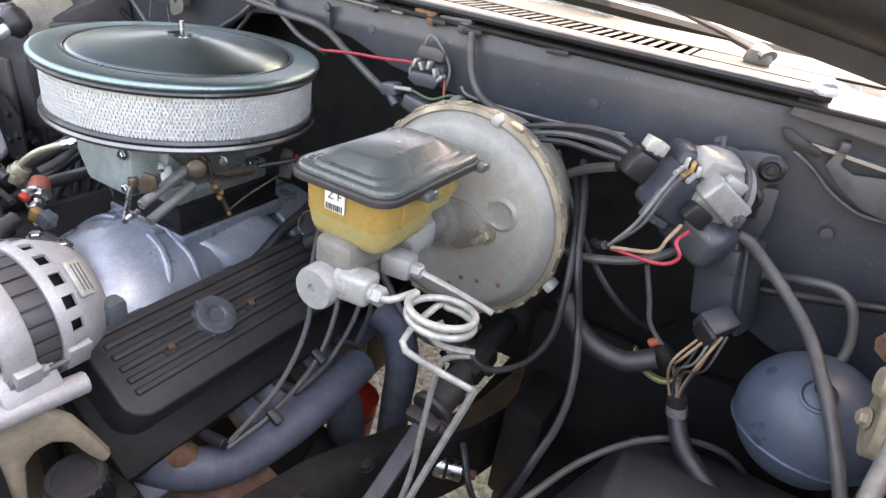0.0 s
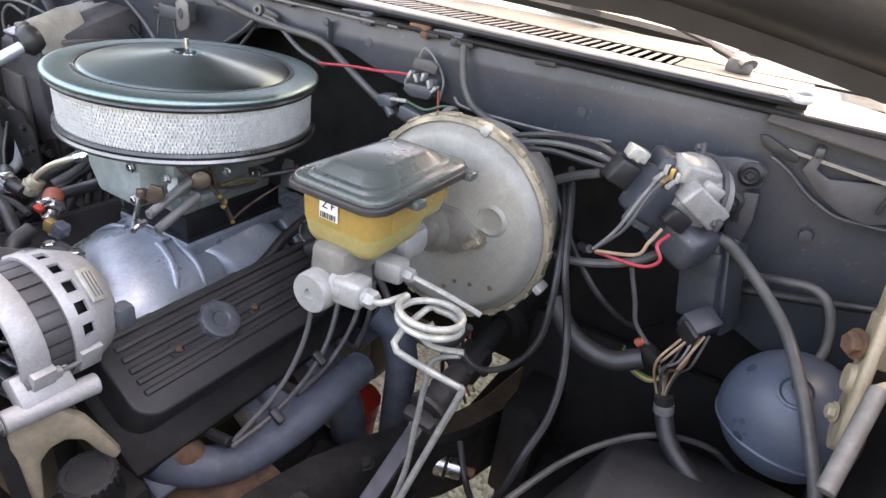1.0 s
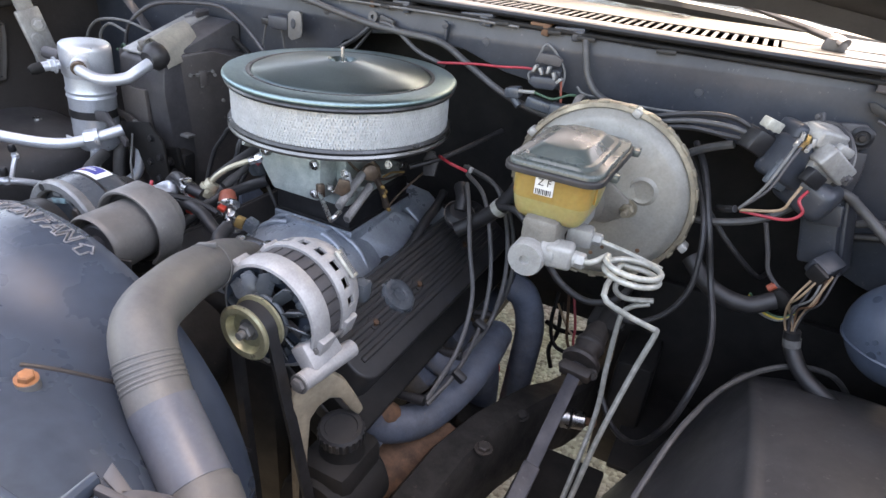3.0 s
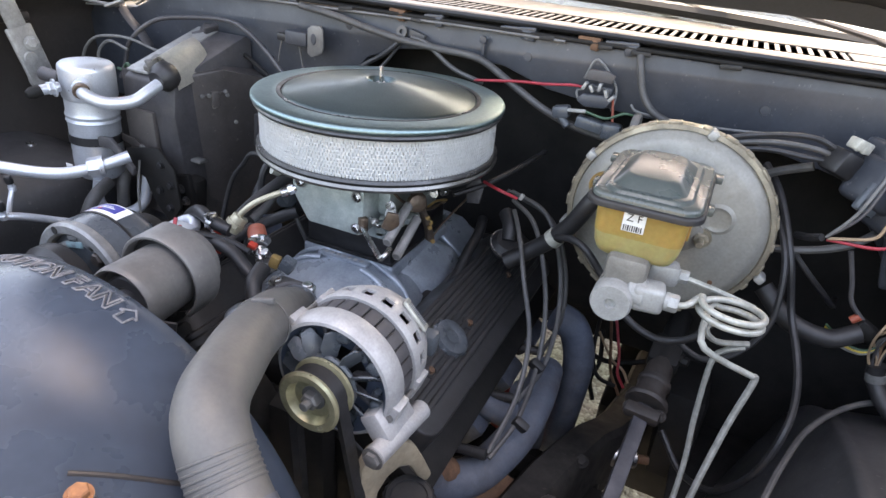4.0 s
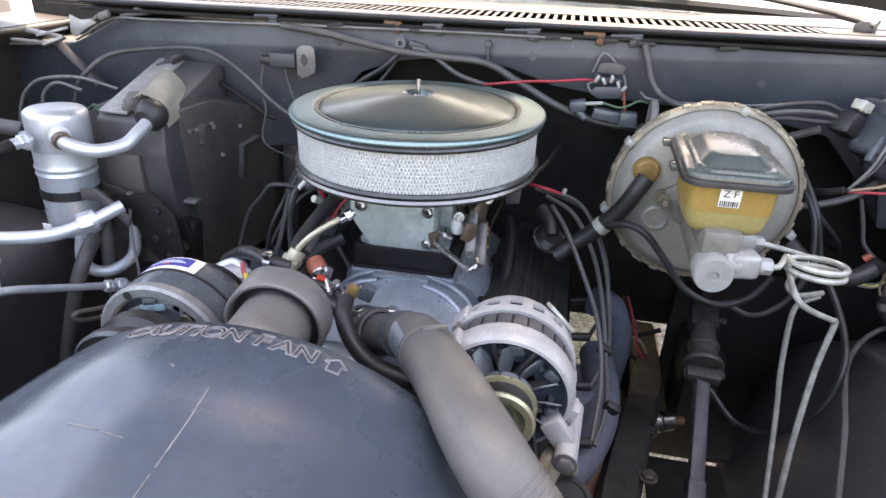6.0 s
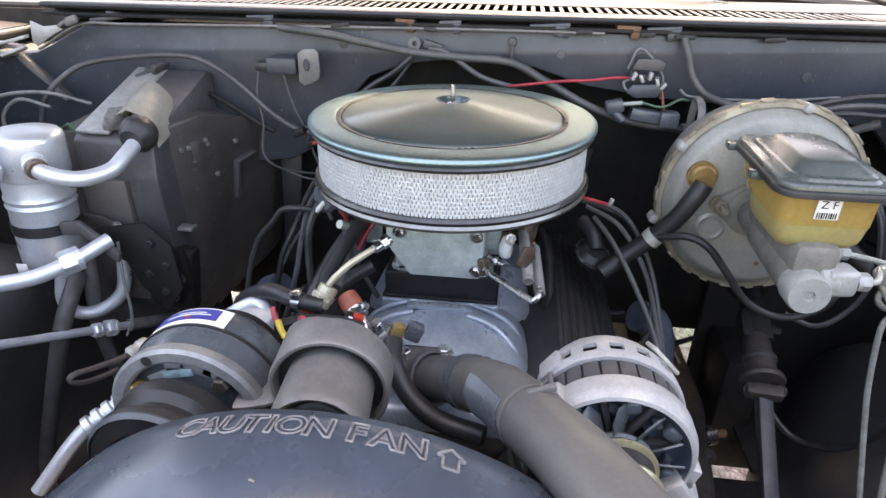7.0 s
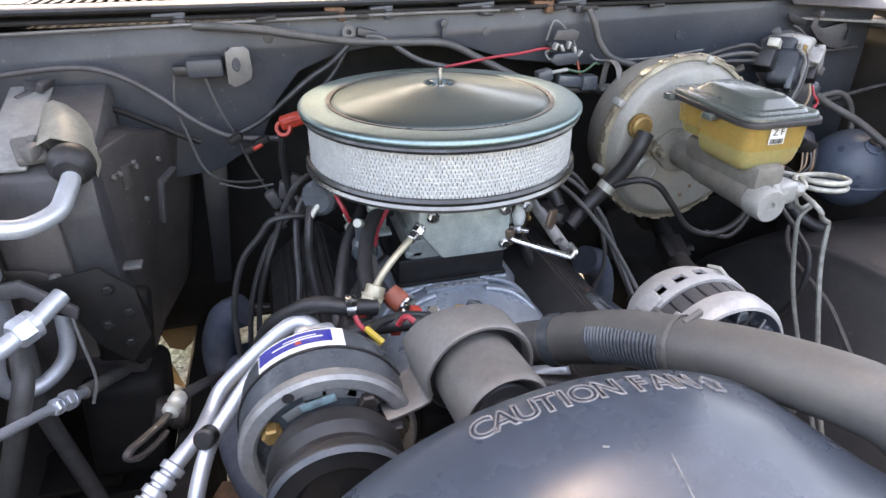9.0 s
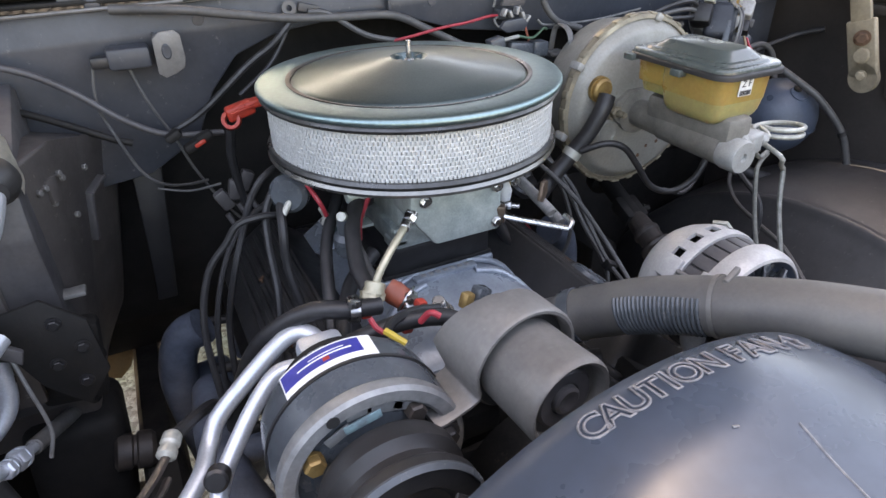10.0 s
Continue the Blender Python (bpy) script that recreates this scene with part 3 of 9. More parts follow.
def fender(side, x, zt):
    f = thing("wall_inner_fender", "dark brown dusty inner fender panel of the engine bay", "inner fender", kind="structure")
    bm = bmesh.new()
    prof = [(0.0, 0.42), (0.0, 0.78), (0.015, 0.83), (0.02, zt - 0.05), (0.0, zt - 0.02), (-0.03, zt), (-0.03, zt + 0.012), (0.10, zt + 0.02), (0.12, zt - 0.06), (0.12, 0.42)]
    ys = [-1.05, -0.7, -0.3, 0.0, 0.22, 0.40]
    rings = [[bm.verts.new((side * (x + dx), y, z - 0.03 * max(0, -y - 0.1))) for dx, z in prof] for y in ys]
    for a, b in zip(rings, rings[1:]):
        for i in range(len(prof) - 1):
            bm.faces.new((a[i], a[i + 1], b[i + 1], b[i]))
        bm.faces.new((a[-1], a[0], b[0], b[-1]))
    bm.faces.new(rings[0])
    bm.faces.new(rings[-1][::-1])
    bmesh.ops.recalc_face_normals(bm, faces=bm.faces)
    part("panel", bm, M_FENDER, f)
    for y in (-0.50, -0.16):
        loop = [(y - 0.15, 0.885), (y - 0.155, 0.90), (y - 0.155, 0.985), (y - 0.145, 1.0), (y - 0.05, 1.0), (y + 0.05, 1.0), (y + 0.14, 0.998), (y + 0.155, 0.985), (y + 0.135, 0.895), (y + 0.12, 0.884), (y, 0.882), (y - 0.15, 0.885)]
        part("pressed_rim", tube([(side * (x + 0.015), a, b - 0.03 * max(0, -a - 0.1)) for a, b in loop], 0.007, 8, 3), M_FENDER, f, "pressed rim round a shallow recess")
    part("rail", box((side * (x - 0.012), -0.47, zt - 0.035), (0.025, 1.06, 0.02), 0.006), M_FENDER, f)
    # Outer skin added with the cab to block light onto the ground.
    outer = box((side * (x + 0.18), -0.35, 0.85), (0.03, 1.5, 0.62), 0.012)
    part("outer_panel", outer, M_BODY, f, "light silver outer fender skin")
    part("top_edge", box((side * (x + 0.11), -0.35, zt + 0.03 * side), (0.2, 1.4, 0.012), 0.006), M_BODY, f)
    # Paler than the panel: the sunlit fender edge painted as a bead.
    part("lip", tube([(side * (x - 0.032), -0.9, zt - 0.02), (side * (x - 0.032), -0.4, zt), (side * (x - 0.032), 0.1, zt + 0.006), (side * (x - 0.03), 0.35, zt + 0.006)], 0.004, 8), M_PUMP, f, "pale lip, sunlit edge put into its colour")
    return f


fender(1, 0.95, 1.07)
fender(-1, 0.86, 1.08)


def wheelhouse(side, x_in, x_out, cy, cz, r):
    bm = bmesh.new()
    n = 44
    rings = []
    xs = [(x_in - 0.2, 0.3), (x_in - 0.14, 0.5), (x_in - 0.095, 0.64), (x_in - 0.065, 0.745), (x_in - 0.042, 0.825), (x_in - 0.024, 0.885), (x_in - 0.012, 0.922), (x_in - 0.004, 0.945), (x_in - 0.002, 0.96), (x_in + 0.003, 0.968), (x_in + 0.009, 0.968), (x_in + 0.014, 0.965), (x_in + 0.02, 0.967), (x_in + 0.05, 0.981), (x_in + 0.09, 0.993), (x_in + 0.15, 1.0), (x_out, 1.0)]
    for x, k in xs:
        rings.append([bm.verts.new((side * x, cy - r * k * math.cos(math.pi * i / n), cz + r * k * math.sin(math.pi * i / n))) for i in range(n + 1)])
    for a, b in zip(rings, rings[1:]):
        for i in range(n):
            bm.faces.new((a[i], a[i + 1], b[i + 1], b[i]))
    bmesh.ops.recalc_face_normals(bm, faces=bm.faces)
    bmesh.ops.solidify(bm, geom=bm.faces[:], thickness=0.004)
    return solo("wheelhouse", bm, M_WHEELH, "dusty black domed wheelhouse liner", "wheelhouse", kind="structure", sharp=60)


wheelhouse(1, 0.69, 0.98, -0.155, 0.2, 0.575)


def inner_shelf():
    """Passenger side wheelhouse: a nearly flat dusty top that rolls over into a tucked-in side."""
    prof = [(-0.872, 0.822), (-0.84, 0.815), (-0.78, 0.809), (-0.72, 0.805), (-0.68, 0.799), (-0.65, 0.788), (-0.632, 0.77), (-0.626, 0.745), (-0.63, 0.71), (-0.642, 0.64), (-0.655, 0.56), (-0.662, 0.46), (-0.635, 0.39), (-0.42, 0.37)]
    bm = bmesh.new()
    rows = []
    for k in range(25):
        y = -1.02 + 1.18 * k / 24
        drop = 0.11 * max(0.0, (y + 0.04) / 0.2) ** 2 + 0.10 * max(0.0, (-0.45 - y) / 0.57) ** 2
        rows.append([bm.verts.new((x, y, 0.37 + (z - 0.37) * (1 - drop / 0.44) + 0.003 * math.sin(9 * y + 14 * x))) for x, z in prof])
    for a, b in zip(rows, rows[1:]):
        for i in range(len(prof) - 1):
            bm.faces.new((a[i], b[i], b[i + 1], a[i + 1]))
    back = [bm.verts.new((v.co.x, 0.2, 0.37)) for v in rows[-1]]
    for i in range(len(prof) - 1):
        bm.faces.new((rows[-1][i], back[i], back[i + 1], rows[-1][i + 1]))
    bmesh.ops.recalc_face_normals(bm, faces=bm.faces)
    bmesh.ops.solidify(bm, geom=bm.faces[:], thickness=0.004)
    w = solo("wheelhouse", bm, M_WHEELH, "dusty grey-black wheelhouse top along the fender", "wheelhouse", kind="structure", sharp=60)
    part("bolt", nut(ax((-0.792, -0.027, 0.810), (0, 0, 1)), 0.008, 0.006), M_STEEL, w, "bright bolt head")
    return w


inner_shelf()

# closing panels ahead of and behind the bay, below the view
solo("radiator_support", both(box((0, -0.80, 0.66), (1.75, 0.03, 0.5), 0.006), box((0, -0.78, 0.915), (1.7, 0.09, 0.02), 0.005)), M_BLACK, "black steel radiator support panel", "radiator support", kind="structure")


def chassis(side):
    c = thing("frame_rail", "dark greasy steel chassis rail under the engine", "frame rail", kind="structure")
    wide = 0.06 if side > 0 else 0.052
    ys = ((-1.1, 0.335, 0.58), (-0.3, 0.335, 0.595), (-0.11, 0.352, 0.597), (-0.02, 0.356, 0.575), (0.05, 0.36, 0.56), (0.12, 0.363, 0.545), (0.2, 0.366, 0.53), (0.6, 0.372, 0.48)) if side < 0 else ((-1.1, 0.29, 0.58), (-0.3, 0.296, 0.595), (-0.2, 0.305, 0.60), (-0.11, 0.324, 0.597), (-0.02, 0.344, 0.575), (0.05, 0.36, 0.555), (0.12, 0.382, 0.525), (0.18, 0.395, 0.505), (0.3, 0.41, 0.47), (0.5, 0.42, 0.44))
    bm = bmesh.new()
    rows = []
    for y, x, z in ys:
        rows.append([bm.verts.new((side * px, y, pz)) for px, pz in ((x, z - 0.14), (x, z - 0.012), (x + 0.008, z), (x + wide - 0.008, z), (x + wide, z - 0.012), (x + wide, z - 0.14))])
    for p, q in zip(rows, rows[1:]):
        for i in range(6):
            j = (i + 1) % 6
            bm.faces.new((p[i], p[j], q[j], q[i]))
    bm.faces.new(rows[0])
    bm.faces.new(rows[-1][::-1])
    bmesh.ops.recalc_face_normals(bm, faces=bm.faces)
    part("beam", bm, M_GREASE, c, sharp=35)
    part("side_plate", box((side * 0.47, -0.53, 0.46), (0.13, 1.1, 0.012), 0.004), M_DARK, c)
    part("bolt", nut(ax((side * 0.375, -0.17, 0.60), (0, 0, 1)), 0.010, 0.009), M_BOOT, c)
    part("bolt", nut(ax((side * 0.392, -0.05, 0.576), (0, -0.3, 1)), 0.009, 0.008), M_GREASE, c)
    if side > 0:
        part("body_mount", box((side * 0.525, 0.26, 0.47), (0.07, 0.13, 0.20), 0.012), M_DARK, c)
        part("rear_beam", box((side * 0.41, 0.75, 0.36), (0.07, 0.9, 0.1), 0.01), M_DARK, c)
    else:
        part("bushing", lathe([(0, 0), (0.018, 0), (0.024, 0.004), (0.024, 0.02), (0.021, 0.022), (0.021, 0.026), (0.025, 0.028), (0.025, 0.044), (0.02, 0.05), (0, 0.05)], ax((-0.435, 0.03, 0.602), (1, 0, -0.25)), 24), M_BOOT, c, "dark brown rubber bushing")
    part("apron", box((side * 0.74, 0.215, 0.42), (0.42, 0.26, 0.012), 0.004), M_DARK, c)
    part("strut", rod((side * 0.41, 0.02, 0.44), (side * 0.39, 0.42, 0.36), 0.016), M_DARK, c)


chassis(1)
chassis(-1)
mt_ = thing("engine_mount", "greasy black engine mount between block and frame rail", "engine mount")
part("pad", box((0.268, -0.035, 0.462), (0.19, 0.15, 0.07), 0.02, (0, 8, 0)), M_DARK, mt_)
part("bracket", both(box((0.235, -0.06, 0.51), (0.05, 0.09, 0.08), 0.01, (0, -25, 0)), box((0.31, -0.02, 0.485), (0.09, 0.05, 0.03), 0.008, (0, 20, 12))), M_GREASE, mt_)
solo("crossmember", box((0, -0.3, 0.36), (0.78, 0.16, 0.09), 0.02), M_DARK, "dark greasy steel crossmember", "crossmember", kind="structure")


# ---- engine ----
def valve_cover(side):
    v = thing("valve_cover", "black ribbed valve cover with dusty top", "valve cover", "valve covers")
    u, w = Vector((side * 0.80, 0, -0.60)), Vector((side * 0.60, 0, 0.80))
    m = Matrix(((u.x, 0, w.x, side * 0.197), (0, 1, 0, -0.03), (u.z, 0, w.z, 0.772), (0, 0, 0, 1)))

    def pad(x0, x1, y0, y1, z0, z1, r, inset=0.0):
        bm = rounded_slab([(x0, y0), (x1, y0), (x1, y1), (x0, y1)], z0, z1, r, inset)
        bmesh.ops.transform(bm, matrix=m, verts=bm.verts)
        bmesh.ops.recalc_face_normals(bm, faces=bm.faces)
        return bm

    part("body", pad(-0.066, 0.072, -0.262, 0.262, -0.075, 0.0, 0.03, 0.012), M_COVER, v)
    part("flange", pad(-0.076, 0.082, -0.276, 0.276, -0.084, -0.066, 0.035), M_COVER, v)
    part("flange_bead", pad(-0.071, 0.0775, -0.269, 0.269, -0.066, -0.058, 0.032), M_COVER, v)
    for k in range(6):
        part("rib", box_m(m @ Matrix.Translation((-0.046 + 0.0152 * k, 0.0, -0.0002)), (0.0086, 0.46, 0.0075), 0.0026, 3), M_COVER, v)
    for y in (-0.168, -0.045, 0.115):
        q = m @ Matrix.Translation((0.003, y, -0.001))
        part("bolt_seat", lathe([(0.007, 0), (0.0125, 0), (0.0115, 0.003), (0.008, 0.003), (0.007, 0)], q, 20), M_COVER, v)
        part("bolt", nut(q, 0.0052, 0.0055, False), M_RUST, v, "rusty cover bolt")
    if side > 0:
        q = m @ Matrix.Translation((-0.004, -0.1, -0.002))
        cap = part("oil_cap", lathe([(0, 0), (0.027, 0), (0.0275, 0.006), (0.0255, 0.0105), (0.022, 0.012), (0.012, 0.0118), (0.010, 0.0102), (0, 0.0102)], q, 48), M_COMP, v, "blue-grey lobed oil filler cap")
        part("cap_seat", lathe([(0.027, -0.003), (0.034, -0.003), (0.033, 0.0025), (0.027, 0.003)], q, 40), M_COVER, v)
        for k in range(9):
            part("grip", lathe([(0, 0), (0.0056, 0), (0.0052, 0.006), (0.0036, 0.0078), (0, 0.0078)], q @ Matrix.Rotation(2 * math.pi * k / 9, 4, "Z") @ Matrix.Translation((0.0243, 0, 0.0)), 14), M_COMP, cap)
    return v


valve_cover(1)
valve_cover(-1)


def engine_block():
    e = thing("engine_block", "black grimy iron engine block and cylinder heads", "engine block")
    part("block", box((0, 0.0, 0.52), (0.30, 0.6, 0.4), 0.02), M_DARK, e)
    for s in (1, -1):
        m = Matrix(((s * 0.80, 0, s * 0.60, s * 0.165), (0, 1, 0, -0.03), (-0.60, 0, 0.80, 0.69), (0, 0, 0, 1)))
        part("cylinder_head", box_m(m, (0.16, 0.545, 0.09), 0.008), M_DARK, e)
        for y in (-0.22, -0.06, 0.06, 0.19):
            part("exhaust_port", box_m(m @ Matrix.Translation((0.09, y - 0.0, -0.02)), (0.05, 0.07, 0.05), 0.008), M_IRON, e)
        for y in (-0.2, -0.08, 0.05, 0.17):
            part("spark_plug", both(rod((s * 0.245, y, 0.665), (s * 0.275, y, 0.67), 0.007), rod((s * 0.27, y, 0.669), (s * 0.288, y, 0.672), 0.0075)), M_RUB, e, "spark plug with a black boot")
    part("timing_cover", box((0, -0.31, 0.6), (0.26, 0.04, 0.3), 0.02), M_DARK, e)
    return e


engine_block()


def intake():
    e = thing("intake_manifold", "bluish grey cast aluminium intake manifold", "intake manifold")
    # Valley coloured black to paint in the shade between the runners.
    part("valley", box((0, -0.01, 0.735), (0.25, 0.52, 0.05), 0.015, seg=3), M_DARK, e, "valley between the runners, gap shade painted dark")
    part("carburettor_pad", box((-0.004, 0.017, 0.811), (0.158, 0.192, 0.021), 0.005, seg=3), M_ALUB, e)
    # front dome, falling from the pad to the thermostat and to both heads
    bm = bmesh.new()
    rows = []
    for y, w, z in ((-0.04, 0.112, 0.815), (-0.078, 0.116, 0.8205), (-0.10, 0.119, 0.8195), (-0.13, 0.121, 0.814), (-0.16, 0.119, 0.803), (-0.19, 0.113, 0.787), (-0.215, 0.108, 0.768), (-0.235, 0.104, 0.748)):
        rows.append([bm.verts.new((w * math.cos(a) * (1.0 + 0.05 * math.cos(a) ** 8), y, 0.725 + (z - 0.725) * (max(0.0, math.sin(a)) ** 0.72))) for a in [math.pi * k / 24 for k in range(25)]])
    for p, q in zip(rows, rows[1:]):
        for i in range(24):
            bm.faces.new((p[i], p[i + 1], q[i + 1], q[i]))
    bm.faces.new(rows[-1])
    bm.faces.new(rows[0])
    bmesh.ops.recalc_face_normals(bm, faces=bm.faces)
    part("front_dome", bm, M_ALUB, e, sharp=60)
    for s in (1, -1):
        for y0, y1, dz in ((-0.098, -0.132, 0.0), (-0.072, -0.082, 0.002)):
            part("dome_rib", tube([(s * 0.035, y0, 0.8175 + dz), (s * 0.065, y0 - 0.006, 0.8105 + dz), (s * 0.092, (y0 + y1) / 2, 0.791 + dz), (s * 0.112, y1, 0.762 + dz), (s * 0.12, y1, 0.74)], lambda u: 0.0065 - 0.002 * u, 10, 5, flat=0.7), M_ALUB, e, sharp=70)
        # faceted rear runners
        for pts in (((0.0, -0.058, 0.812), (0.058, -0.062, 0.8165), (0.066, 0.042, 0.818), (0.0, 0.09, 0.815), (0.09, -0.05, 0.748), (0.119, -0.004, 0.768), (0.104, 0.084, 0.791), (0.128, 0.0, 0.738), (0.122, 0.09, 0.745), (0.1, -0.055, 0.725), (0.0, -0.058, 0.74), (0.0, 0.1, 0.74)),
                    ((0.0, 0.105, 0.80), (0.06, 0.105, 0.805), (0.07, 0.19, 0.802), (0.0, 0.21, 0.80), (0.115, 0.11, 0.76), (0.118, 0.2, 0.76), (0.125, 0.11, 0.73), (0.125, 0.21, 0.73), (0.0, 0.11, 0.73), (0.0, 0.21, 0.73))):
            bm = bmesh.new()
            for x, y, z in pts:
                bm.verts.new((s * x, y, z))
            bmesh.ops.convex_hull(bm, input=bm.verts)
            bmesh.ops.dissolve_limit(bm, angle_limit=radians(4), verts=bm.verts, edges=bm.edges)
            bmesh.ops.bevel(bm, geom=bm.edges[:], offset=0.005, segments=3, affect="EDGES", profile=0.5)
            bmesh.ops.recalc_face_normals(bm, faces=bm.faces)
            part("runner", bm, M_ALUB, e, sharp=30)
        part("port_flange", box((s * 0.128, -0.01, 0.738), (0.03, 0.46, 0.014), 0.004, (0, s * 36, 0)), M_ALUB, e)
        for y in (-0.19, -0.065, 0.1):
            part("flange_bolt", nut(ax((s * 0.126, y, 0.747), (s * 0.5, 0, 0.8)), 0.007, 0.009), M_PUMP, e)
    part("number_boss", box((-0.002, -0.0885, 0.8205), (0.085, 0.014, 0.006), 0.002, (-4, 0, 0)), M_ALUB, e, "raised cast panel")
    for k in range(7):
        part("number_bar", box((-0.032 + 0.01 * k, -0.0885, 0.824), (0.006, 0.007, 0.001), 0.0004, (-4, 0, 0)), M_ALU, e)
    part("front_crossover", box((0.0, -0.225, 0.755), (0.2, 0.05, 0.06), 0.02, seg=3), M_ALUB, e)
    part("thermostat_neck", lathe([(0, 0), (0.038, 0), (0.038, 0.012), (0.033, 0.02), (0.031, 0.05), (0.034, 0.056), (0, 0.056)], ax((-0.004, -0.205, 0.762), (0, -0.15, 1)), 32), M_ALUB, e)
    return e


intake()


def carburettor():
    c = thing("carburettor", "pale zinc carburettor with copper-coloured linkage", "carburettor")
    part("spacer", both(box((-0.004, 0.015, 0.843), (0.146, 0.18, 0.036), 0.004), box((-0.004, 0.015, 0.8245), (0.152, 0.184, 0.005), 0.0015)), M_BLACK, c, "black carburettor spacer block")
    part("throttle_base", both(box((-0.002, 0.01, 0.874), (0.122, 0.17, 0.03), 0.006), box((-0.055, -0.062, 0.868), (0.024, 0.026, 0.012), 0.004), box((0.052, -0.062, 0.868), (0.024, 0.026, 0.012), 0.004)), M_ZINC, c)
    bowl = bmesh.new()
    lo = [(-0.034, -0.132), (0.052, -0.132), (0.052, -0.08), (-0.034, -0.08)]
    hi = [(-0.062, -0.128), (0.054, -0.128), (0.054, -0.07), (-0.062, -0.07)]
    a = [bowl.verts.new((x, y, 0.888)) for x, y in lo]
    b = [bowl.verts.new((x, y, 0.925)) for x, y in hi]
    d = [bowl.verts.new((x, y, 0.957)) for x, y in hi]
    for p, q in ((a, b), (b, d)):
        for i in range(4):
            bowl.faces.new((p[i], p[(i + 1) % 4], q[(i + 1) % 4], q[i]))
    bowl.faces.new(a[::-1])
    bowl.faces.new(d)
    bmesh.ops.bevel(bowl, geom=bowl.edges[:], offset=0.006, segments=2, affect="EDGES", profile=0.5)
    part("fuel_bowl", bowl, M_ZINC, c)
    part("body", box((0, -0.01, 0.92), (0.115, 0.13, 0.065), 0.008), M_ZINC, c)
    part("rear_bowl", box((0, 0.085, 0.925), (0.11, 0.06, 0.06), 0.008), M_ZINC, c)
    part("air_horn", lathe([(0.05, 0), (0.055, 0.0), (0.055, 0.03), (0.05, 0.03), (0.05, 0)], ax((0, 0, 0.95), (0, 0, 1)), 28), M_ZINC, c)
    for x, z in ((-0.045, 0.945), (0.045, 0.945), (0.045, 0.9)):
        part("screw", nut(ax((x, -0.131, z), (0, -1, 0)), 0.0055, 0.005), M_STEEL, c)
    part("side_boss", box((0.062, -0.06, 0.93), (0.02, 0.06, 0.045), 0.005), M_ZINC, c)
    part("choke_housing", lathe([(0, 0), (0.022, 0), (0.024, 0.008), (0.02, 0.02), (0, 0.022)], ax((-0.075, -0.03, 0.93), (-1, 0, 0)), 20), M_BLACK, c)
    part("vacuum_port", rod((-0.11, -0.055, 0.935), (-0.065, -0.055, 0.935), 0.008), M_ZINC, c)
    crank = tube([(0.101, -0.070, 0.932), (0.103, -0.058, 0.918), (0.106, -0.047, 0.899), (0.108, -0.036, 0.876), (0.107, -0.027, 0.855)], 0.0085, 8, 4, flat=0.3)
    cr = part("bell_crank", crank, M_COPPER, c, "rusty brown bell crank")
    part("pivot", lathe([(0, -0.006), (0.012, -0.006), (0.013, 0), (0.012, 0.005), (0.006, 0.007), (0, 0.007)], ax((0.103, -0.072, 0.930), (0.75, -0.6, 0.2)), 18), M_COPPER, cr)
    for p_ in ((0.111, -0.050, 0.902), (0.112, -0.042, 0.892), (0.113, -0.046, 0.886), (0.112, -0.030, 0.857)):
        part("clip", nut(ax(p_, (0.8, -0.6, 0.1)), 0.0035, 0.004, False), M_BRASS, cr, "small yellowish clip")
    part("link_plate", plate([(-0.009, -0.012), (0.008, -0.014), (0.012, 0.002), (0.004, 0.014), (-0.01, 0.011)], 0.004, Matrix.Translation((0.098, -0.052, 0.928)) @ Matrix.Rotation(radians(90), 4, "X") @ Matrix.Rotation(radians(25), 4, "Z"), 0.001), M_COPPER, c)
    part("fast_idle_cam", plate([(-0.012, -0.008), (0.0, -0.014), (0.012, -0.004), (0.01, 0.01), (-0.004, 0.013)], 0.005, Matrix.Translation((0.1, -0.138, 0.929)) @ Matrix.Rotation(radians(35), 4, "Z") @ Matrix.Rotation(radians(90), 4, "X"), 0.001), M_COPPER, c, "copper-brown lever")
    part("thin_rod", tube([(0.106, -0.040, 0.914), (0.105, -0.01, 0.912), (0.105, 0.026, 0.901)], 0.0018, 6), M_BRASS, c)
    part("thin_rod", tube([(0.108, -0.028, 0.857), (0.112, 0.0, 0.872), (0.12, 0.04, 0.888), (0.13, 0.09, 0.905)], 0.0018, 6), M_COPPER, c)
    part("bright_plug", rod((0.104, 0.012, 0.917), (0.104, 0.030, 0.914), 0.0055), M_STEEL, c, "bright steel plug")
    part("throttle_rod", tube([(0.05, -0.126, 0.905), (0.07, -0.145, 0.902), (0.112, -0.181, 0.896)], 0.0035, 8), M_STEEL, c, "shiny linkage rod")
    part("throttle_rod_end", box((0.052, -0.126, 0.906), (0.014, 0.012, 0.022), 0.003, (0, 0, -35)), M_COPPER, c)
    part("elbow", tube([(0.112, -0.181, 0.896), (0.117, -0.178, 0.902), (0.116, -0.165, 0.905)], 0.0035, 8), M_STEEL, c)
    for dx, dz in ((0.0, 0.004), (0.014, -0.012)):
        a, b = Vector((0.106 + dx, -0.155, 0.902 + dz)), Vector((0.098 + dx, -0.085, 0.926 + dz))
        coil = []
        for k in range(300):
            t = k / 299
            p = a.lerp(b, t)
            ang = t * 30 * 2 * math.pi
            coil.append(p + Vector((math.cos(ang) * 0.0056, 0, math.sin(ang) * 0.0056)))
        part("return_spring", both(tube(coil, 0.0012, 5, raw=True), rod(a, b, 0.0056)), M_PUMP, c, "grey close-wound return spring")
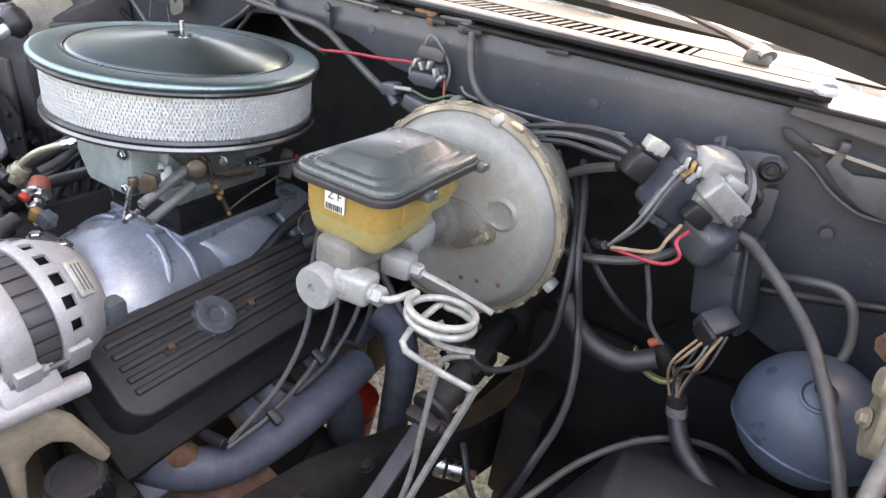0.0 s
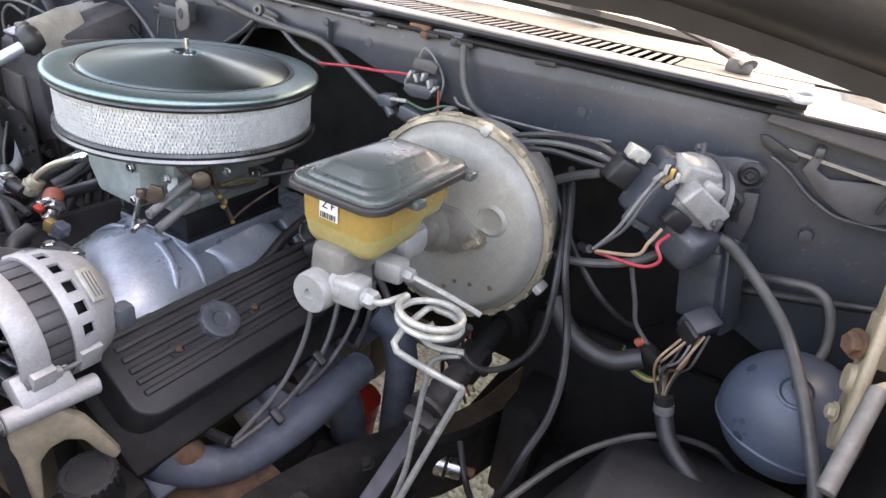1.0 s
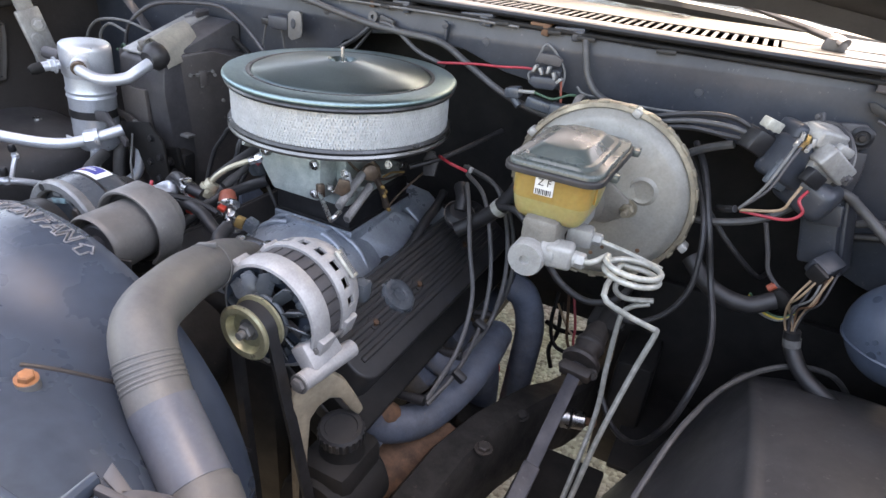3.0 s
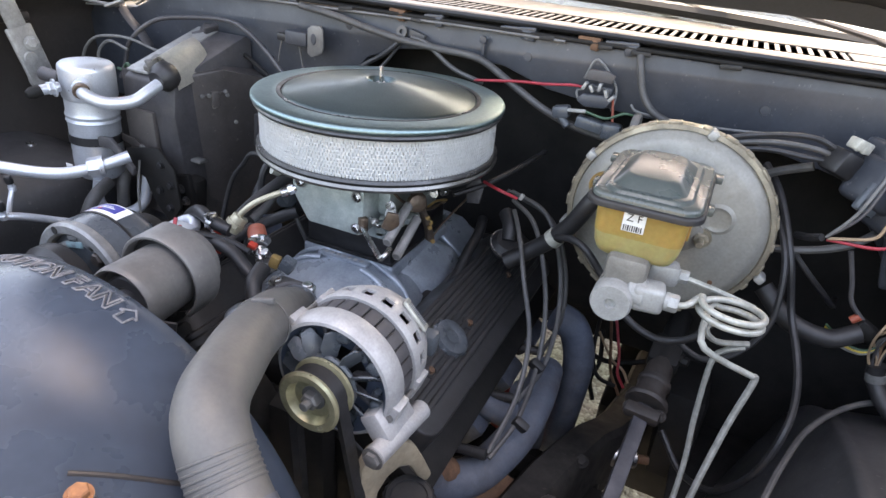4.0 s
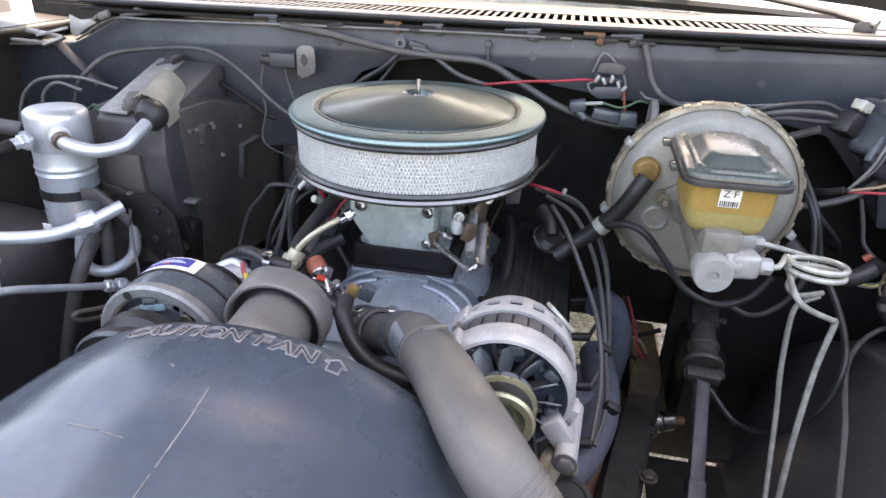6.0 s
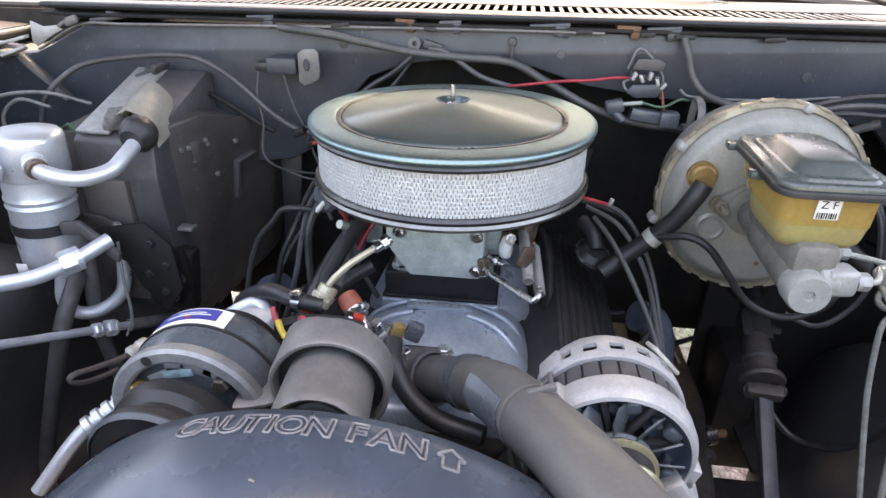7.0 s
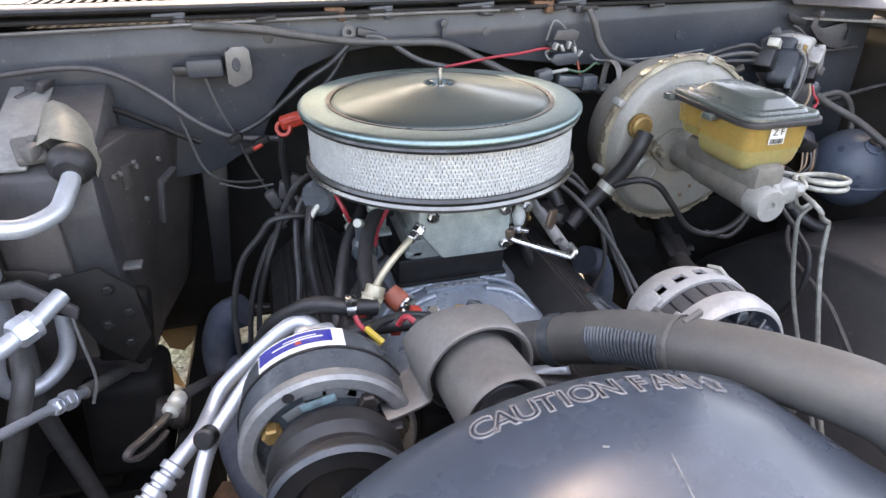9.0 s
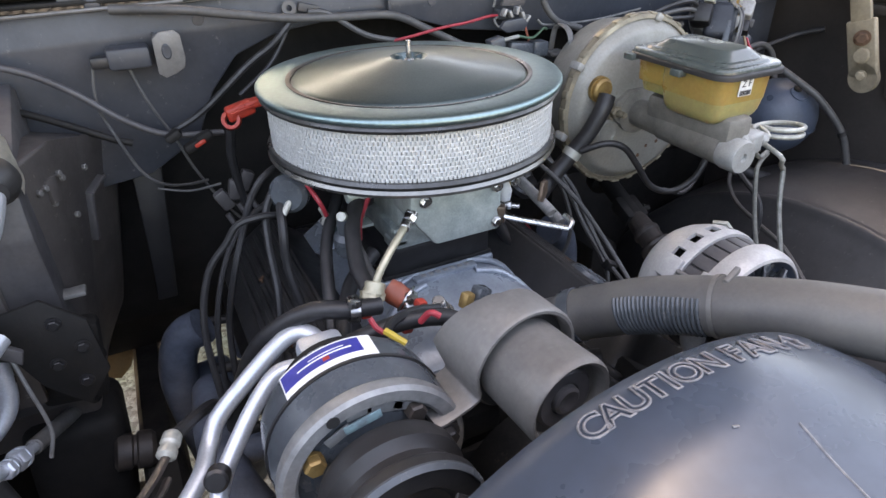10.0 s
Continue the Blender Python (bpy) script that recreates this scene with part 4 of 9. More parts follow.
    part("needle_valve", lathe([(0, 0), (0.007, 0), (0.009, 0.012), (0.006, 0.02), (0.004, 0.026), (0, 0.028)], ax((0.078, -0.095, 0.905), (0, 0, 1)), 14), M_WHITE, c, "small white plastic cap")
    part("cable_bracket", plate([(-0.012, -0.018), (0.008, -0.022), (0.018, 0.0), (0.014, 0.018), (0.0, 0.022), (-0.008, 0.008)], 0.004, Matrix.Translation((0.135, 0.055, 0.915)) @ Matrix.Rotation(radians(75), 4, "X") @ Matrix.Rotation(radians(20), 4, "Z"), 0.001), M_CASE2, c, "dark cable bracket")
    part("lever_screw", nut(ax((0.083, -0.108, 0.934), (0.1, -1, 0.2)), 0.005, 0.006), M_STEEL, c)
    part("lever_screw", nut(ax((0.112, -0.036, 0.934), (0.3, -1, 0.2)), 0.0045, 0.006), M_STEEL, c)
    part("choke_rod", tube([(0.07, -0.09, 0.95), (0.085, -0.07, 0.925), (0.10, -0.03, 0.905), (0.105, 0.02, 0.90)], 0.0022, 6), M_COPPER, c)
    part("idle_screw", both(rod((0.058, -0.115, 0.912), (0.078, -0.128, 0.91), 0.003), nut(ax((0.066, -0.12, 0.911), (0.8, -0.5, 0)), 0.005, 0.005, False)), M_STEEL, c)
    part("throttle_cable", tube([(0.118, 0.02, 0.915), (0.15, 0.06, 0.925), (0.18, 0.12, 0.94), (0.20, 0.2, 0.95)], 0.0042, 8), M_RUB, c, "black throttle cable")
    part("base_lug", box((0.072, -0.035, 0.892), (0.03, 0.05, 0.012), 0.004), M_ZINC, c)
    return c


carburettor()


def air_cleaner():
    a = thing("air_cleaner", "round open-element air cleaner with a satin metal lid on the carburettor", "air cleaner")
    z = 1.05
    c = ax((0, 0, 0), (0, 0, 1))
    rim = lathe([(0.138, z - 0.003), (0.144, z + 0.0005), (0.150, z + 0.0012), (0.172, z + 0.0006), (0.1765, z - 0.0004), (0.1785, z - 0.0026), (0.1788, z - 0.0055), (0.1775, z - 0.008), (0.172, z - 0.009), (0.138, z - 0.006), (0.138, z - 0.003)], c, 120)
    lid = part("lid", rim, M_LIDRIM, a, "satin metal lid rim")
    part("dome", lathe([(0.139, z - 0.003), (0.136, z + 0.001), (0.132, z + 0.0025), (0.10, z + 0.0075), (0.06, z + 0.0135), (0.03, z + 0.018), (0.022, z + 0.0185), (0.019, z + 0.016), (0.015, z + 0.009), (0, z + 0.008)], c, 120), M_LID, lid, "dark brushed conical lid centre")
    part("groove", lathe([(0.1385, z - 0.0052), (0.1385, z + 0.0006), (0.1415, z + 0.0016), (0.144, z + 0.0014), (0.144, z - 0.005)], c, 120), M_EDGE, lid, "dark groove round the lid")
    for k in range(4):
        m = c @ Matrix.Rotation(k * math.pi / 2 + 0.4, 4, "Z") @ Matrix.Translation((0.017, 0, z + 0.0135))
        part("dimple_web", box_m(m, (0.012, 0.005, 0.008), 0.002), M_LID, lid)
    part("stud", both(rod((0, 0, z + 0.006), (0, 0, z + 0.036), 0.0032, 12), nut(ax((0, 0, z + 0.008), (0, 0, 1)), 0.007, 0.007, False)), M_STEEL, a, "steel wing stud and nut")
    part("seal", lathe([(0.163, z - 0.009), (0.1745, z - 0.009), (0.1765, z - 0.0125), (0.1745, z - 0.016), (0.163, z - 0.016), (0.163, z - 0.009)], c, 120), M_EDGE, a, "dark rubber edge of the filter")
    part("seal", lathe([(0.163, z - 0.068), (0.173, z - 0.068), (0.175, z - 0.0715), (0.173, z - 0.075), (0.163, z - 0.075), (0.163, z - 0.068)], c, 120), M_EDGE, a, "dark rubber edge of the filter")
    # pleated paper
    bm = bmesh.new()
    n = 260
    rings = []
    for h in (z - 0.070, z - 0.014):
        rings.append([bm.verts.new(((0.1672 if k % 2 else 0.1645) * math.cos(math.pi * k / n), (0.1672 if k % 2 else 0.1645) * math.sin(math.pi * k / n), h)) for k in range(2 * n)])
    for k in range(2 * n):
        j = (k + 1) % (2 * n)
        bm.faces.new((rings[0][k], rings[0][j], rings[1][j], rings[1][k]))
    part("pleated_paper", bm, M_PAPER, a, "white pleated filter paper", sharp=10)
    # staggered wire mesh round the paper
    bm = bmesh.new()
    cols, rws = 232, 11
    z0, hz = z - 0.0685, 0.0535 / 11
    da = 2 * math.pi / cols

    def vert(ang, h, r):
        return bm.verts.new((r * math.cos(ang), r * math.sin(ang), h))

    rnd = random.Random(5)
    for r_ in range(rws):
        for k in range(cols):
            a0 = (k + 0.5 * (r_ % 2)) * da
            h0 = z0 + r_ * hz
            jr = 0.1689 + rnd.uniform(-0.0003, 0.0003)
            o = [vert(a0 + da * u, h0 + hz * v, 0.1685) for u, v in ((0, 0), (1, 0), (1, 1), (0, 1))]
            w = 0.385 + rnd.uniform(-0.04, 0.04)
            g = 0.12 + rnd.uniform(-0.05, 0.05)
            q = [vert(a0 + da * u, h0 + hz * v, jr) for u, v in ((w, g), (1 - w, g), (1 - w, 1 - g), (w, 1 - g))]
            for i in range(4):
                bm.faces.new((o[i], o[(i + 1) % 4], q[(i + 1) % 4], q[i]))
    part("wire_mesh", bm, M_MESH, a, "silver wire mesh with staggered openings")
    pan = lathe([(0.06, z - 0.088), (0.11, z - 0.088), (0.13, z - 0.08), (0.166, z - 0.077), (0.1735, z - 0.0755), (0.1755, z - 0.079), (0.1735, z - 0.083), (0.165, z - 0.084), (0.13, z - 0.088), (0.11, z - 0.096), (0.06, z - 0.096), (0.06, z - 0.088)], c, 120)
    part("base_pan", pan, M_PAN, a, "satin metal base pan")
    return a


air_cleaner()


# ---- brakes and steering, driver's side ----
def booster():
    b = thing("brake_booster", "round cadmium-plated brake booster with a crimped rim on the firewall", "brake booster")
    m = ax((0.414, 0.20, 0.935), (0, -1, 0))
    part("rear_shell", lathe([(0, 0), (0.07, 0), (0.085, 0.02), (0.118, 0.06), (0.124, 0.10), (0.128, 0.128), (0, 0.128)], m, 64), M_BOOST, b)
    part("front_shell", lathe([(0.131, 0.130), (0.127, 0.138), (0.122, 0.142), (0.118, 0.150), (0.110, 0.1545), (0.06, 0.1575), (0.045, 0.162), (0.03, 0.163), (0, 0.163)], m, 72), M_BOOST, b)
    part("rim", lathe([(0.126, 0.124), (0.134, 0.125), (0.1365, 0.131), (0.134, 0.139), (0.128, 0.141), (0.126, 0.136), (0.126, 0.124)], m, 72), M_BOOSTRIM, b, "yellowed crimped rim")
    rnd = random.Random(3)
    for k in range(26):
        a = 2 * math.pi * k / 26 + rnd.uniform(-0.03, 0.03)
        q = m @ Matrix.Rotation(a, 4, "Z") @ Matrix.Translation((0.135, 0, 0.1335))
        part("crimp", box_m(q, (0.0045, 0.018 if k % 2 else 0.012, 0.013), 0.002), M_BOOSTRIM, b)
    for x, z in ((0.443, 1.062), (0.547, 0.888), (0.28, 0.90), (0.30, 1.005)):
        part("clip", box((x, 0.066, z), (0.012, 0.022, 0.012), 0.003, (0, 30, 0)), M_MC, b)
    part("dimple", lathe([(0.0, 0.0006), (0.010, 0.0006), (0.014, 0.0009), (0.0165, 0.0022), (0.019, 0.0012), (0.0215, -0.001)], ax((0.476, 0.0425, 0.962), (0, -1, 0)), 28), M_BOOST, b, "round pressed dimple")
    part("dimple", lathe([(0.0, 0.0006), (0.010, 0.0006), (0.014, 0.0009), (0.0165, 0.0022), (0.019, 0.0012), (0.0215, -0.001)], ax((0.352, 0.0425, 0.90), (0, -1, 0)), 28), M_BOOST, b, "round pressed dimple")
    for x, z in ((0.463, 0.934), (0.357, 0.935)):
        part("mounting_nut", both(nut(ax((x, 0.040, z), (0, -1, 0)), 0.010, 0.012), rod((x, 0.03, z), (x, 0.012, z), 0.0045)), M_BOOSTRIM, b, "mounting nut on its stud")
    part("vacuum_valve", both(lathe([(0, 0), (0.017, 0), (0.017, 0.012), (0.014, 0.015), (0, 0.016)], ax((0.327, 0.045, 0.973), (0, -1, 0)), 24), lathe([(0.017, 0), (0.0195, 0), (0.0195, 0.006), (0.017, 0.006)], ax((0.327, 0.044, 0.973), (0, -1, 0)), 24)), M_BRASS, b, "yellow-brown vacuum check valve")
    for x, z in ((0.44, 0.862), (0.462, 0.866), (0.49, 0.872), (0.425, 0.848)):
        part("rust_pit", lathe([(0, 0), (0.0035, 0), (0.003, 0.0012), (0, 0.0015)], ax((x, 0.0445, z), (0, -1, 0)), 10), M_RUST, b)
    return b


booster()


def letters(text, size, depth, m, mat, parent, name, outline=0.0):
    """A word in the built-in font as one mesh under its parent, centred on the matrix's origin and facing its z."""
    cu = bpy.data.curves.new(name, "FONT")
    cu.body, cu.size, cu.extrude = text, size, depth
    cu.align_x, cu.align_y = "CENTER", "CENTER"
    if outline:
        cu.fill_mode, cu.extrude, cu.bevel_depth, cu.bevel_resolution, cu.resolution_u, cu.offset = "NONE", 0.0, outline, 1, 5, size * 0.02
    ob = new(name, cu)
    bpy.context.view_layer.update()
    me = bpy.data.meshes.new_from_object(ob.evaluated_get(bpy.context.evaluated_depsgraph_get()))
    bpy.data.objects.remove(ob)
    me.transform(m)
    me.materials.clear()
    me.materials.append(mat)
    o = new(name, me)
    o.parent = parent
    return o


FACE = Matrix(((1, 0, 0, 0), (0, 0, -1, 0), (0, 1, 0, 0), (0, 0, 0, 1)))  # outlines upright, facing the front of the car


def master_cylinder():
    c = thing("master_cylinder", "pale cast brake master cylinder with an amber reservoir and black lid", "master cylinder")
    x, z = 0.392, 0.926

    def narrow(bm):
        bmesh.ops.transform(bm, matrix=Matrix.Translation((0.3975, -0.075, 0)) @ Matrix.Diagonal((0.87, 1.03, 1, 1)) @ Matrix.Translation((-0.3975, 0.075, 0)), verts=bm.verts)
        return bm

    part("body", lathe([(0, 0), (0.034, 0), (0.034, 0.012), (0.021, 0.016), (0.021, 0.07), (0.0235, 0.075), (0.0235, 0.19), (0, 0.19)], ax((x + 0.006, 0.042, z + 0.004), (-0.03, -1, -0.01)), 36), M_MCD, c)
    part("end_boss", lathe([(0, 0), (0.0205, 0), (0.0222, 0.006), (0.0222, 0.027), (0.0205, 0.031), (0.006, 0.031), (0.005, 0.027), (0, 0.027)], ax((x - 0.002, -0.147, z), (0, -1, 0)), 40), M_MC, c, "pale round end with a small hole")
    part("flange", plate([(-0.052, -0.012), (-0.028, -0.03), (0.028, -0.03), (0.056, -0.01), (0.056, 0.012), (0.028, 0.032), (-0.028, 0.032), (-0.052, 0.014)], 0.012, FACE_AT(0.408, 0.044, 0.934), 0.003), M_MCD, c)
    part("web", box((x + 0.004, -0.085, z + 0.03), (0.045, 0.15, 0.035), 0.008), M_MCD, c)
    part("upper_boss", both(rod((x, -0.03, z + 0.012), (x + 0.03, -0.03, z + 0.02), 0.022), box((x + 0.02, -0.045, z + 0.02), (0.04, 0.05, 0.036), 0.01)), M_MC, c)
    # outlet blocks with line nuts
    part("outlet_block", both(box((x + 0.032, -0.152, z + 0.008), (0.034, 0.029, 0.03), 0.006, (0, 0, 8), 3), rod((x + 0.01, -0.152, z + 0.008), (x + 0.03, -0.152, z + 0.008), 0.017)), M_MC, c)
    part("outlet_block", box((x + 0.04, -0.095, z + 0.012), (0.034, 0.026, 0.026), 0.006, (0, 0, 8)), M_MC, c)
    part("line_nut", nut(ax((x + 0.05, -0.153, z + 0.008), (1, -0.05, 0.02)), 0.010, 0.014, False), M_MC, c)
    part("line_nut", nut(ax((x + 0.056, -0.094, z + 0.012), (1, -0.05, 0.02)), 0.008, 0.012, False), M_MC, c)
    # reservoir
    r = part("reservoir", narrow(both(tapered(0.343, 0.453, -0.152, -0.048, 0.993, 1.03, 0.0015, 0.016), tapered(0.352, 0.446, -0.066, 0.004, 0.994, 1.03, 0.002, 0.012))), M_RES, c, "amber plastic reservoir")
    part("lower_tank", narrow(both(tapered(0.3445, 0.4515, -0.1505, -0.0495, 0.962, 0.9935, 0.005, 0.017), tapered(0.358, 0.442, -0.07, 0.0, 0.98, 0.9945, 0.003, 0.012))), M_FLUID, c, "paler fluid-filled lower tank")
    part("moulding_seam", box((0.446, -0.122, 1.008), (0.003, 0.003, 0.03), 0.001), M_RES, r)
    part("level_mark", box((0.440, -0.010, 1.012), (0.002, 0.003, 0.012), 0.0005), M_PULLEY, r)
    lid = part("reservoir_lid", narrow(rounded_slab([(0.334, -0.160), (0.462, -0.160), (0.465, 0.010), (0.338, 0.010)], 1.028, 1.040, 0.022)), M_RLID, c, "grey-black ribbed rubber reservoir lid")
    part("lid_bead", narrow(rounded_slab([(0.330, -0.164), (0.466, -0.164), (0.469, 0.013), (0.335, 0.013)], 1.0265, 1.034, 0.024)), M_RUB, lid)
    part("raised_panel", narrow(rounded_slab([(0.346, -0.152), (0.450, -0.152), (0.452, -0.002), (0.350, -0.002)], 1.040, 1.0435, 0.018, 0.003)), M_RLID, lid)
    part("raised_panel", narrow(rounded_slab([(0.353, -0.142), (0.441, -0.142), (0.443, -0.014), (0.358, -0.014)], 1.0435, 1.0545, 0.014, 0.013)), M_RLID, lid)
    for q in ((0.457, -0.10, 1.024), (0.46, 0.0, 1.028), (0.342, 0.0, 1.028), (0.341, -0.09, 1.024)):
        part("clip_tab", box(q, (0.014, 0.018, 0.009), 0.002), M_RLID, lid)
    lb = part("label", box((0.3925, -0.1552, 1.0125), (0.0228, 0.0012, 0.0212), 0.0004, (1, 0, 0)), M_WHITE, c, "white paper label with two letters and a bar code")
    letters("Z F", 0.0118, 0.0002, FACE_AT(0.3925, -0.1562, 1.0175), M_INK_GAP, lb, "lettering")
    bars = box((0.3834, -0.1560, 1.0062), (0.0011, 0.0006, 0.0062), 0)
    for k, w in enumerate((0.0009, 0.0017, 0.0009, 0.0014, 0.0009, 0.0019, 0.0009, 0.0012)):
        bars = both(bars, box((0.3856 + 0.0022 * k, -0.1560, 1.0062), (w * 0.88, 0.0006, 0.0062), 0))
    part("code_bars", bars, M_INK_GAP, lb)
    return c


def FACE_AT(x, y, z):
    return Matrix.Translation((x, y, z)) @ FACE


def tapered(x0, x1, y0, y1, z0, z1, taper, bevel):
    bm = bmesh.new()
    lo = [bm.verts.new((x, y, z0)) for x, y in ((x0 + taper, y0 + taper), (x1 - taper, y0 + taper), (x1 - taper, y1 - taper), (x0 + taper, y1 - taper))]
    hi = [bm.verts.new((x, y, z1)) for x, y in ((x0, y0), (x1, y0), (x1, y1), (x0, y1))]
    for i in range(4):
        bm.faces.new((lo[i], lo[(i + 1) % 4], hi[(i + 1) % 4], hi[i]))
    bm.faces.new(lo[::-1])
    bm.faces.new(hi)
    ups = [e for e in bm.edges if (e.verts[0].co.z > z0 + 1e-4) != (e.verts[1].co.z > z0 + 1e-4)] + ([e for e in bm.edges if e.verts[0].co.z < z0 + 1e-4 and e.verts[1].co.z < z0 + 1e-4] if taper > 0.004 else [])
    bmesh.ops.bevel(bm, geom=ups, offset=bevel, segments=4, affect="EDGES", profile=0.5)
    return bm


master_cylinder()


def coil_path(c, r, turns, z0, z1, a0=0.0, tilt=0.25, n=16):
    out = []
    for k in range(int(turns * n) + 1):
        a = a0 + 2 * math.pi * k / n
        t = k / (turns * n)
        out.append((c[0] + r * math.cos(a), c[1] + r * math.sin(a), z0 + (z1 - z0) * t + tilt * r * math.sin(a)))
    return out


cl = coil_path((0.508, -0.135), 0.032, 1.9, 0.940, 0.921, math.pi * 0.95, -0.1)
wire([(0.444, -0.153, 0.935), (0.462, -0.155, 0.936)] + cl + [(0.487, -0.163, 0.905), (0.51, -0.152, 0.884), (0.549, -0.131, 0.862)], 0.0036, M_LINE, "cream coated brake line wound into loops beside the master cylinder", "brake_line", "brake line", "brake lines", 10, 3)
wire([(0.549, -0.131, 0.862), (0.552, -0.131, 0.855), (0.54, -0.15, 0.80), (0.525, -0.19, 0.72), (0.515, -0.23, 0.64), (0.50, -0.29, 0.55)], 0.0038, M_LINED, "dirty brake line running down to the frame", "brake_line", "brake line", "brake lines", 8)
wire([(0.452, -0.094, 0.938), (0.49, -0.085, 0.928), (0.535, -0.075, 0.914)], 0.0034, M_LINE, "cream coated brake line from the rear outlet", "brake_line", "brake line", "brake lines", 8)
wire([(0.538, -0.108, 0.886), (0.51, -0.118, 0.884), (0.496, -0.122, 0.890), (0.492, -0.118, 0.898), (0.50, -0.11, 0.905)], 0.0034, M_LINED, "short dirty end of the lower brake line", "brake_line", "brake line", "brake lines", 8)
wire([(0.535, -0.11, 0.882), (0.515, -0.115, 0.872), (0.507, -0.12, 0.855), (0.508, -0.135, 0.79), (0.512, -0.155, 0.73), (0.508, -0.2, 0.66), (0.498, -0.28, 0.555)], 0.0034, M_LINED, "thin dirty brake line running down to the frame", "brake_line", "brake line", "brake lines", 8)
solo("line_clip", box((0.513, -0.235, 0.637), (0.035, 0.008, 0.008), 0.002, (0, 15, 20)), M_RUST, "small rusty clip holding the brake lines", "clip")


def steering():
    s = thing("steering_shaft", "dark steering shaft with a rubber-booted joint", "steering shaft")
    top, mid, lo = Vector((0.474, 0.17, 0.748)), Vector((0.456, -0.01, 0.684)), Vector((0.425, -0.36, 0.44))
    d = (top - mid).normalized()
    part("column", rod(top, top + d * 0.22, 0.026), M_DARK, s)
    part("collar", lathe([(0.018, 0), (0.032, 0), (0.034, 0.006), (0.034, 0.02), (0.026, 0.026), (0.018, 0.026)], ax(top - d * 0.01, d), 28), M_DARK, s, "grimy metal collar")
    part("coupling", both(rod(mid + d * 0.05, top, 0.017), box_m(ax(mid + d * 0.10, d), (0.045, 0.03, 0.055), 0.006), nut(ax(mid + d * 0.10 + Vector((0.022, -0.01, 0.004)), (1, -0.4, 0.1)), 0.007, 0.012)), M_DARK, s)
    part("boot", lathe([(0, 0), (0.029, 0), (0.031, 0.005), (0.029, 0.011), (0.022, 0.014), (0.0215, 0.035), (0.024, 0.038), (0.024, 0.044), (0.0205, 0.047), (0.019, 0.07), (0.016, 0.085), (0, 0.085)], ax(mid, d), 32), M_BOOT, s, "brown dusty joint flange and boot")
    part("yoke", both(box_m(ax(mid - d * 0.014, d), (0.05, 0.02, 0.02), 0.005), nut(ax(mid + Vector((0.022, -0.008, -0.004)), (0.2, -1, 0.4)), 0.007, 0.008), nut(ax(mid + Vector((-0.02, -0.01, -0.004)), (0, -1, 0.4)), 0.007, 0.008)), M_BOOT, s)
    d2 = (mid - lo).normalized()
    q = ax(lo.lerp(mid, 0.5), d2, 12)
    part("shaft", box_m(q, (0.021, 0.014, (mid - lo).length), 0.002), M_SHAFT, s, "flat-sided blue-black lower shaft")
    part("sleeve", box_m(ax(lo.lerp(mid, 0.42), d2, 12), (0.026, 0.019, 0.16), 0.003), M_SHAFT, s)
    return s


steering()

wire([(0.56, -0.30, 0.62), (0.585, -0.21, 0.67), (0.606, -0.135, 0.708), (0.626, -0.069, 0.7163), (0.6548, 0.0048, 0.7202), (0.697, 0.064, 0.7287), (0.745, 0.10, 0.735), (0.80, 0.13, 0.72), (0.85, 0.17, 0.66)], 0.0042, M_RUBG, "thin grey cable lying along the wheelhouse", "cable", "cable")
sw_ = thing("shock_mount", "bright steel bushing with a black ring on its bolt", "bushing")
part("sleeve", both(rod((0.418, 0.104, 0.466), (0.443, 0.114, 0.464), 0.02), rod((0.443, 0.114, 0.464), (0.468, 0.124, 0.462), 0.018)), M_STEEL, sw_)
part("ring", rod((0.440, 0.113, 0.464), (0.446, 0.115, 0.464), 0.0215), M_RUB, sw_)
part("bolt", rod((0.468, 0.124, 0.462), (0.49, 0.132, 0.46), 0.008), M_RUST, sw_)

of = thing("oil_filter", "red painted oil filter can low beside the block", "oil filter")
part("can", lathe([(0, 0), (0.034, 0), (0.04, 0.008), (0.042, 0.095), (0, 0.1)], ax((0.24, 0.115, 0.41), (0.1, 0, 1)), 28), M_FILTER, of)
part("stripe", lathe([(0.0405, 0), (0.0423, 0), (0.0423, 0.004), (0.0405, 0.004)], ax((0.2465, 0.115, 0.475), (0.1, 0, 1)), 28), M_BLUE, of)


